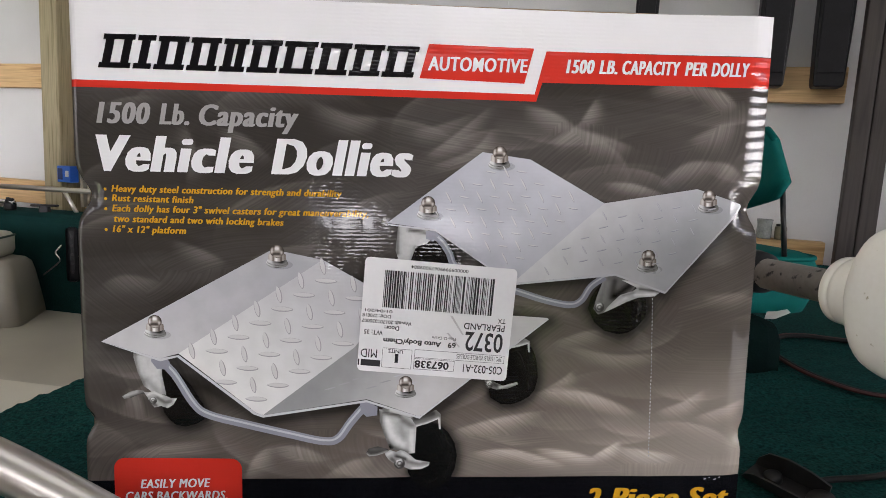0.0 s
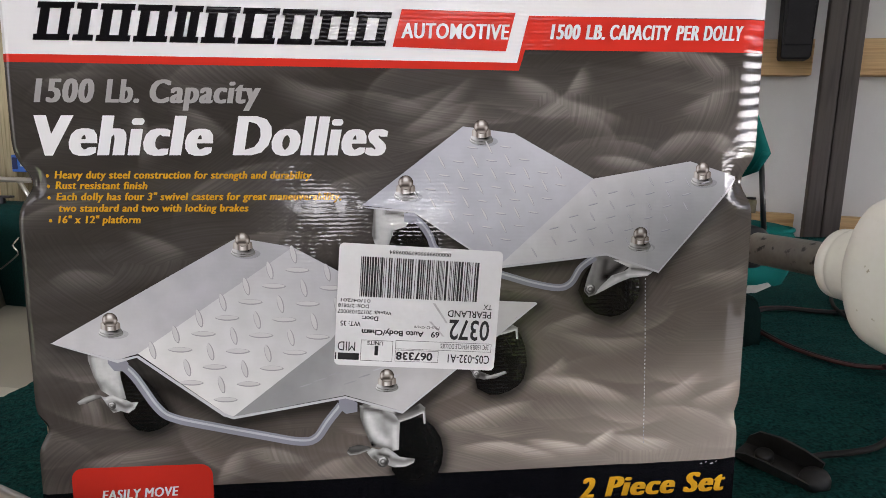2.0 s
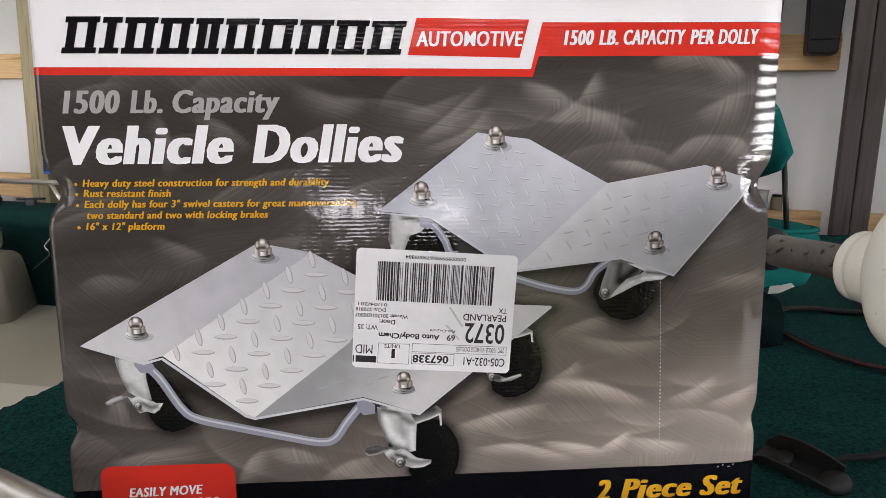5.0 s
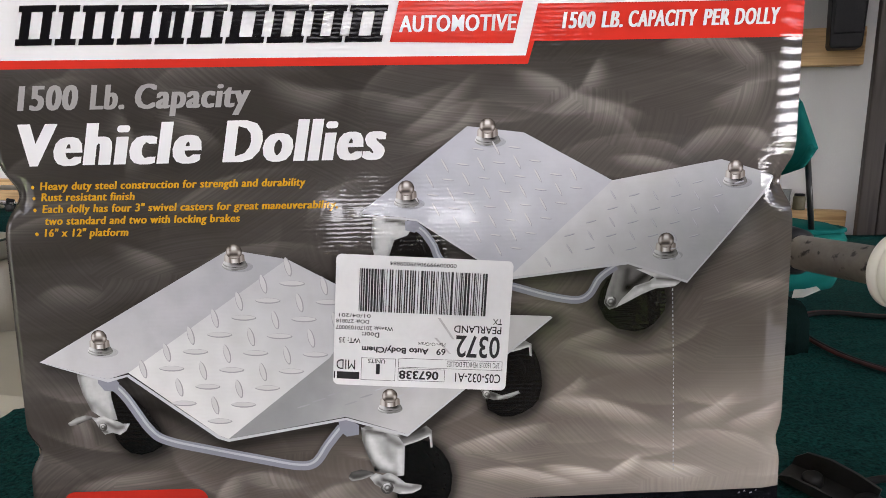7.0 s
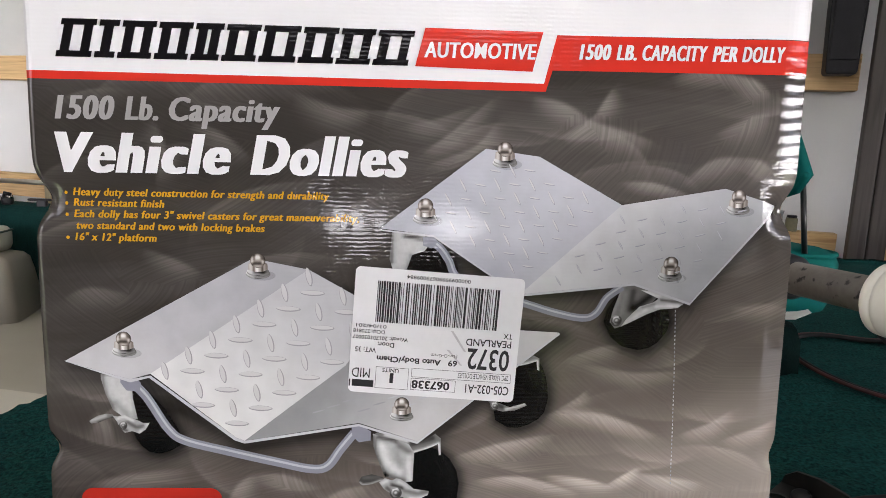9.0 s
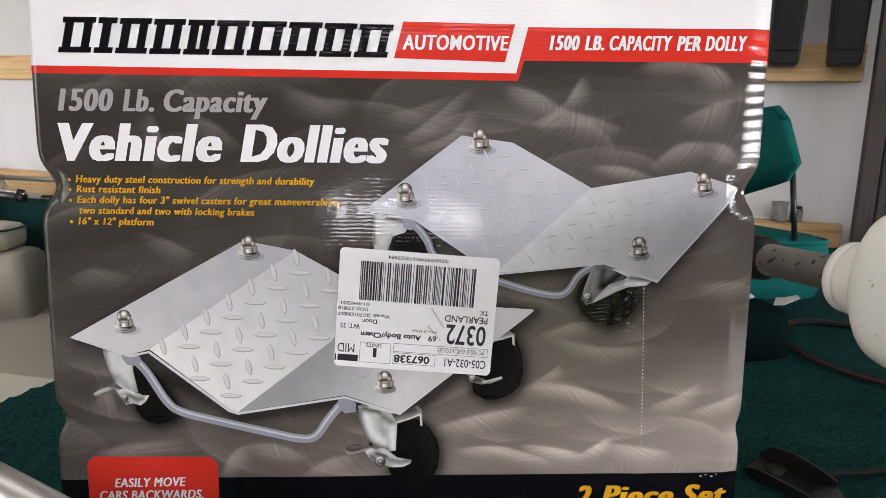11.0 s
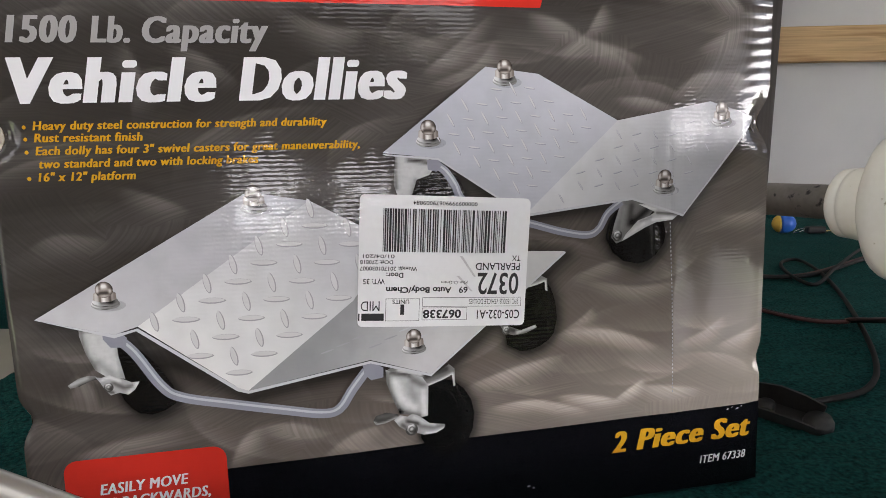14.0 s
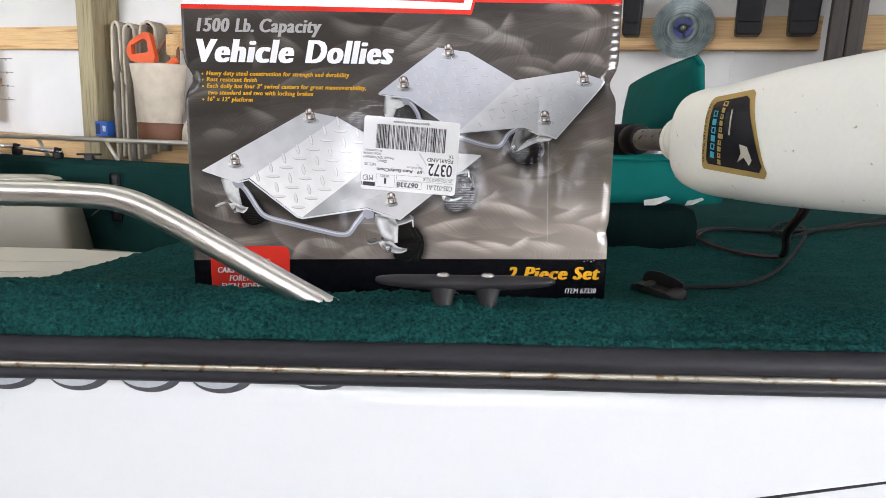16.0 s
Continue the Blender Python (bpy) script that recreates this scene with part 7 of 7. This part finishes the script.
def orange_saw():
    root = thing("hand_saw", "orange plastic hand saw grip standing in the tool bag", "hand saw", on_wall(-2.375, -0.15, 0.455) @ Matrix.Rotation(radians(4), 4, "Y") @ Matrix.Scale(1.12, 4))
    grip = [(-0.055, 0.0), (0.075, -0.015), (0.085, 0.03), (0.05, 0.125), (0.02, 0.135), (-0.06, 0.09), (-0.085, 0.05), (-0.07, 0.015)]
    hole = [(-0.05, 0.028), (0.045, 0.045), (0.038, 0.092), (0.018, 0.105), (-0.055, 0.07)]
    up = Matrix.Rotation(radians(90), 4, "X")
    own = bmesh.new()
    n = 20
    def walk_round(poly):
        pts = [Vector((*p, 0)) for p in poly]
        pts.append(pts[0])
        total = sum((b - a).length for a, b in zip(pts, pts[1:]))
        out, acc, i = [], 0.0, 0
        for k in range(n):
            d = total * k / n
            while d > acc + (pts[i + 1] - pts[i]).length:
                acc += (pts[i + 1] - pts[i]).length
                i += 1
            out.append(pts[i].lerp(pts[i + 1], (d - acc) / (pts[i + 1] - pts[i]).length))
        return out
    rings = [[p + Vector((0, 0, dz)) for p in walk_round(q)] for q, dz in ((grip, 0.012), (grip, -0.012), (hole, -0.012), (hole, 0.012), (grip, 0.012))]
    own = loft(rings, None, False)
    bmesh.ops.remove_doubles(own, verts=own.verts[:], dist=0.0001)
    bmesh.ops.transform(own, matrix=up, verts=own.verts[:])
    part("grip", own, ORANGE, root, "orange moulded grip")
    part("small_grip", block((0.075, 0.02, 0.03), (0.185, -0.02, 0.006), 0.008, Matrix.Rotation(radians(-32), 4, "Y")), ORANGE, root, "second orange handle")
    part("blade", block((0.05, 0.003, 0.2), (0.0, 0, -0.09), 0.0), SAW_STEEL, root, "steel blade")


orange_saw()
roll = part("twine_roll", lathe([(0.01, 0), (0.032, 0.004), (0.034, 0.05), (0.032, 0.1), (0.01, 0.104)], 20), PINE, None, "", True)
roll.matrix_world = on_wall(-2.20, -0.12, 0.49)
tagged(roll, "roll of tan twine above the tool bag", "twine")
spoon = part("twine_tube", rod((0, 0, -0.08), (0, 0, 0.0), 0.02, None, 16), CHROME, None, "", True)
spoon.matrix_world = on_wall(-2.20, -0.12, 0.49)
tagged(spoon, "bright metal tube below the twine roll", "tube")


def glass_jar():
    """A small ribbed glass jar with an olive tin beside it, on the lower girt."""
    root = thing("glass_jar", "small grey glass jar standing on the pine girt", "jar", on_wall(0.512, -0.022, 0.047))
    part("glass", lathe([(0.002, 0.0), (0.022, 0.0), (0.025, 0.004), (0.026, 0.03), (0.0245, 0.05), (0.027, 0.066), (0.0285, 0.07), (0.026, 0.07), (0.0235, 0.05), (0.0245, 0.03), (0.022, 0.006), (0.002, 0.005)], 28), JAR_GLASS, root, "cloudy grey glass", True)
    tin = thing("small_tin", "small olive brown tin standing on the pine girt", "tin", on_wall(0.566, -0.022, 0.047))
    part("can", lathe([(0.002, 0.0), (0.019, 0.0), (0.020, 0.003), (0.020, 0.042), (0.018, 0.047), (0.002, 0.048)], 24), OLIVE, tin, "olive brown painted can", True)
    part("lid", lathe([(0.002, 0.0), (0.017, 0.0), (0.017, 0.006), (0.015, 0.008), (0.002, 0.008)], 24, None, Matrix.Translation((0, 0, 0.0482))), BLACK_PLASTIC, tin, "dark lid", True)


JAR_GLASS = surface("cloudy grey glass", (0.16, 0.18, 0.17), (0.34, 0.36, 0.34), 40.0, (0.1, 0.25), 0, 200.0, 0.1, 0.0005)
OLIVE = surface("olive brown paint", (0.08, 0.07, 0.035), (0.15, 0.13, 0.07), 30.0, (0.4, 0.6))
glass_jar()


def outlet_box():
    root = thing("electrical_box", "blue plastic electrical box on the timber post", "electrical box", on_wall(-2.645, -0.155, 0.105))
    body = block((0.085, 0.05, 0.08), (0, 0, 0), 0.004)
    part("body", body, BLUE, root, "blue open body")
    # a darker blue plate paints the shade of the open inside
    part("cavity_shade", block((0.03, 0.003, 0.055), (-0.022, -0.0255, 0.0), 0.001), BLUE_SHADE, root)
    part("label", block((0.02, 0.002, 0.03), (0.022, -0.0262, 0.002), 0.0), PAPER, root, "white printed label")
    part("nail", rod((0.0, 0.02, 0.02), (0.0, 0.08, 0.02), 0.003, None, 8), CHROME, root)


BLUE_SHADE = plain("painted shade of the box's inside", (0.004, 0.02, 0.1), 0.6)
outlet_box()


def rod_rack():
    """A sawn pine rack with round notches, and fishing rods lying in them."""
    root = thing("rod_rack", "notched pine fishing rod rack on the wall", "rod rack", on_wall(-3.70, -0.06, 0.09))
    n, out = 6, [(0.03, 0.0), (0.055, 0.03), (0.03, 0.45), (-0.01, 0.46)]
    for k in range(n):
        z = 0.42 - 0.071 * k
        out += [(-0.05, z), (-0.05, z - 0.012), (-0.022, z - 0.014), (-0.016, z - 0.024), (-0.024, z - 0.036), (-0.04, z - 0.03), (-0.05, z - 0.032)]
    part("board", slab(out, 0.022, None, Matrix.Translation((0, 0.011, 0)) @ Matrix.Rotation(radians(90), 4, "X")), PINE, root, "pine board with cut notches")


rod_rack()
for k, z in enumerate((0.475, 0.405, 0.335, 0.265)):
    pole = thing("fishing_rod", "thin dark fishing rod lying in the wall rack", "fishing rod", on_wall(-3.75, -0.063, z), "fishing rods")
    part("blank", rod((-1.5, 0, 0.012), (0.33, 0, -0.008 * k), 0.0045, 0.0015, 8), BLACK_METAL, pole, "", True)
    for x in (-0.6, -0.15, 0.12, 0.28):
        part("line_guide", lathe([(0.006, -0.001), (0.008, 0), (0.006, 0.001)], 12, None, Matrix.Translation((x, 0, -0.006 - 0.004 * k)) @ Matrix.Rotation(radians(90), 4, "Y")), CHROME, pole)
float_ball = part("cork_float", lathe([(0.002, -0.02), (0.014, -0.012), (0.018, 0), (0.014, 0.012), (0.002, 0.02)], 16, None, Matrix.Rotation(radians(90), 4, "Y")), ORANGE, None, "", True)
float_ball.matrix_world = on_wall(-3.81, -0.09, 0.197)
tagged(float_ball, "small orange fishing float hung on the wall", "float")
for s, lean in ((-3.62, 19), (-3.585, 15)):
    stick = part("timber_batten", block((0.02, 0.018, 0.70), (0, 0, 0.35), 0.002), PINE)
    stick.matrix_world = on_wall(s - 0.09, -0.10, -0.30) @ Matrix.Rotation(radians(lean), 4, "Y")
    tagged(stick, "slim pine batten leaning on the wall", "batten", "battens")


def wall_strap(name, pts, width, material, label):
    ob = part(name, ribbon(spline(pts, 6), (1, 0, 0), width, 0.004), material, None, "", True)
    ob.matrix_world = on_wall(-2.085, -0.10, 0.0)
    tagged(ob, label, "strap")


wall_strap("hanging_strap", [(-0.03, 0.03, 0.64), (0.0, 0.0, 0.55), (0.012, -0.01, 0.40), (-0.005, 0.0, 0.22), (0.02, 0.0, 0.10)], 0.035, BLACK_PLASTIC, "black webbing strap hanging beside the tool bag")
loop = [(0.02, 0.0, 0.21), (-0.025, -0.02, 0.15), (-0.03, -0.03, 0.07), (0.01, -0.03, 0.04), (0.05, -0.01, 0.08), (0.06, 0.0, 0.17)]
ob = part("cloth_loop", ribbon(spline(loop, 6), (0, 1, 0), 0.08, 0.006), CANVAS, None, "", True)
ob.matrix_world = on_wall(-2.085, -0.10, 0.0)
tagged(ob, "tan canvas loop hanging beside the tool bag", "strap")


# timber blocks that carry the hull
for x, y in ((-2.6, 1.3), (-0.8, 0.95), (0.9, 0.75)):
    chock = part("timber_chock", block((0.14, 0.7, 0.44), (0, 0, 0.22), 0.006), POST_DARK)
    chock.matrix_world = Matrix.Translation((x, y, GROUND)) @ Matrix.Rotation(radians(-10), 4, "Z")
    tagged(chock, "dark timber block under the boat's hull", "block", "hull blocks")
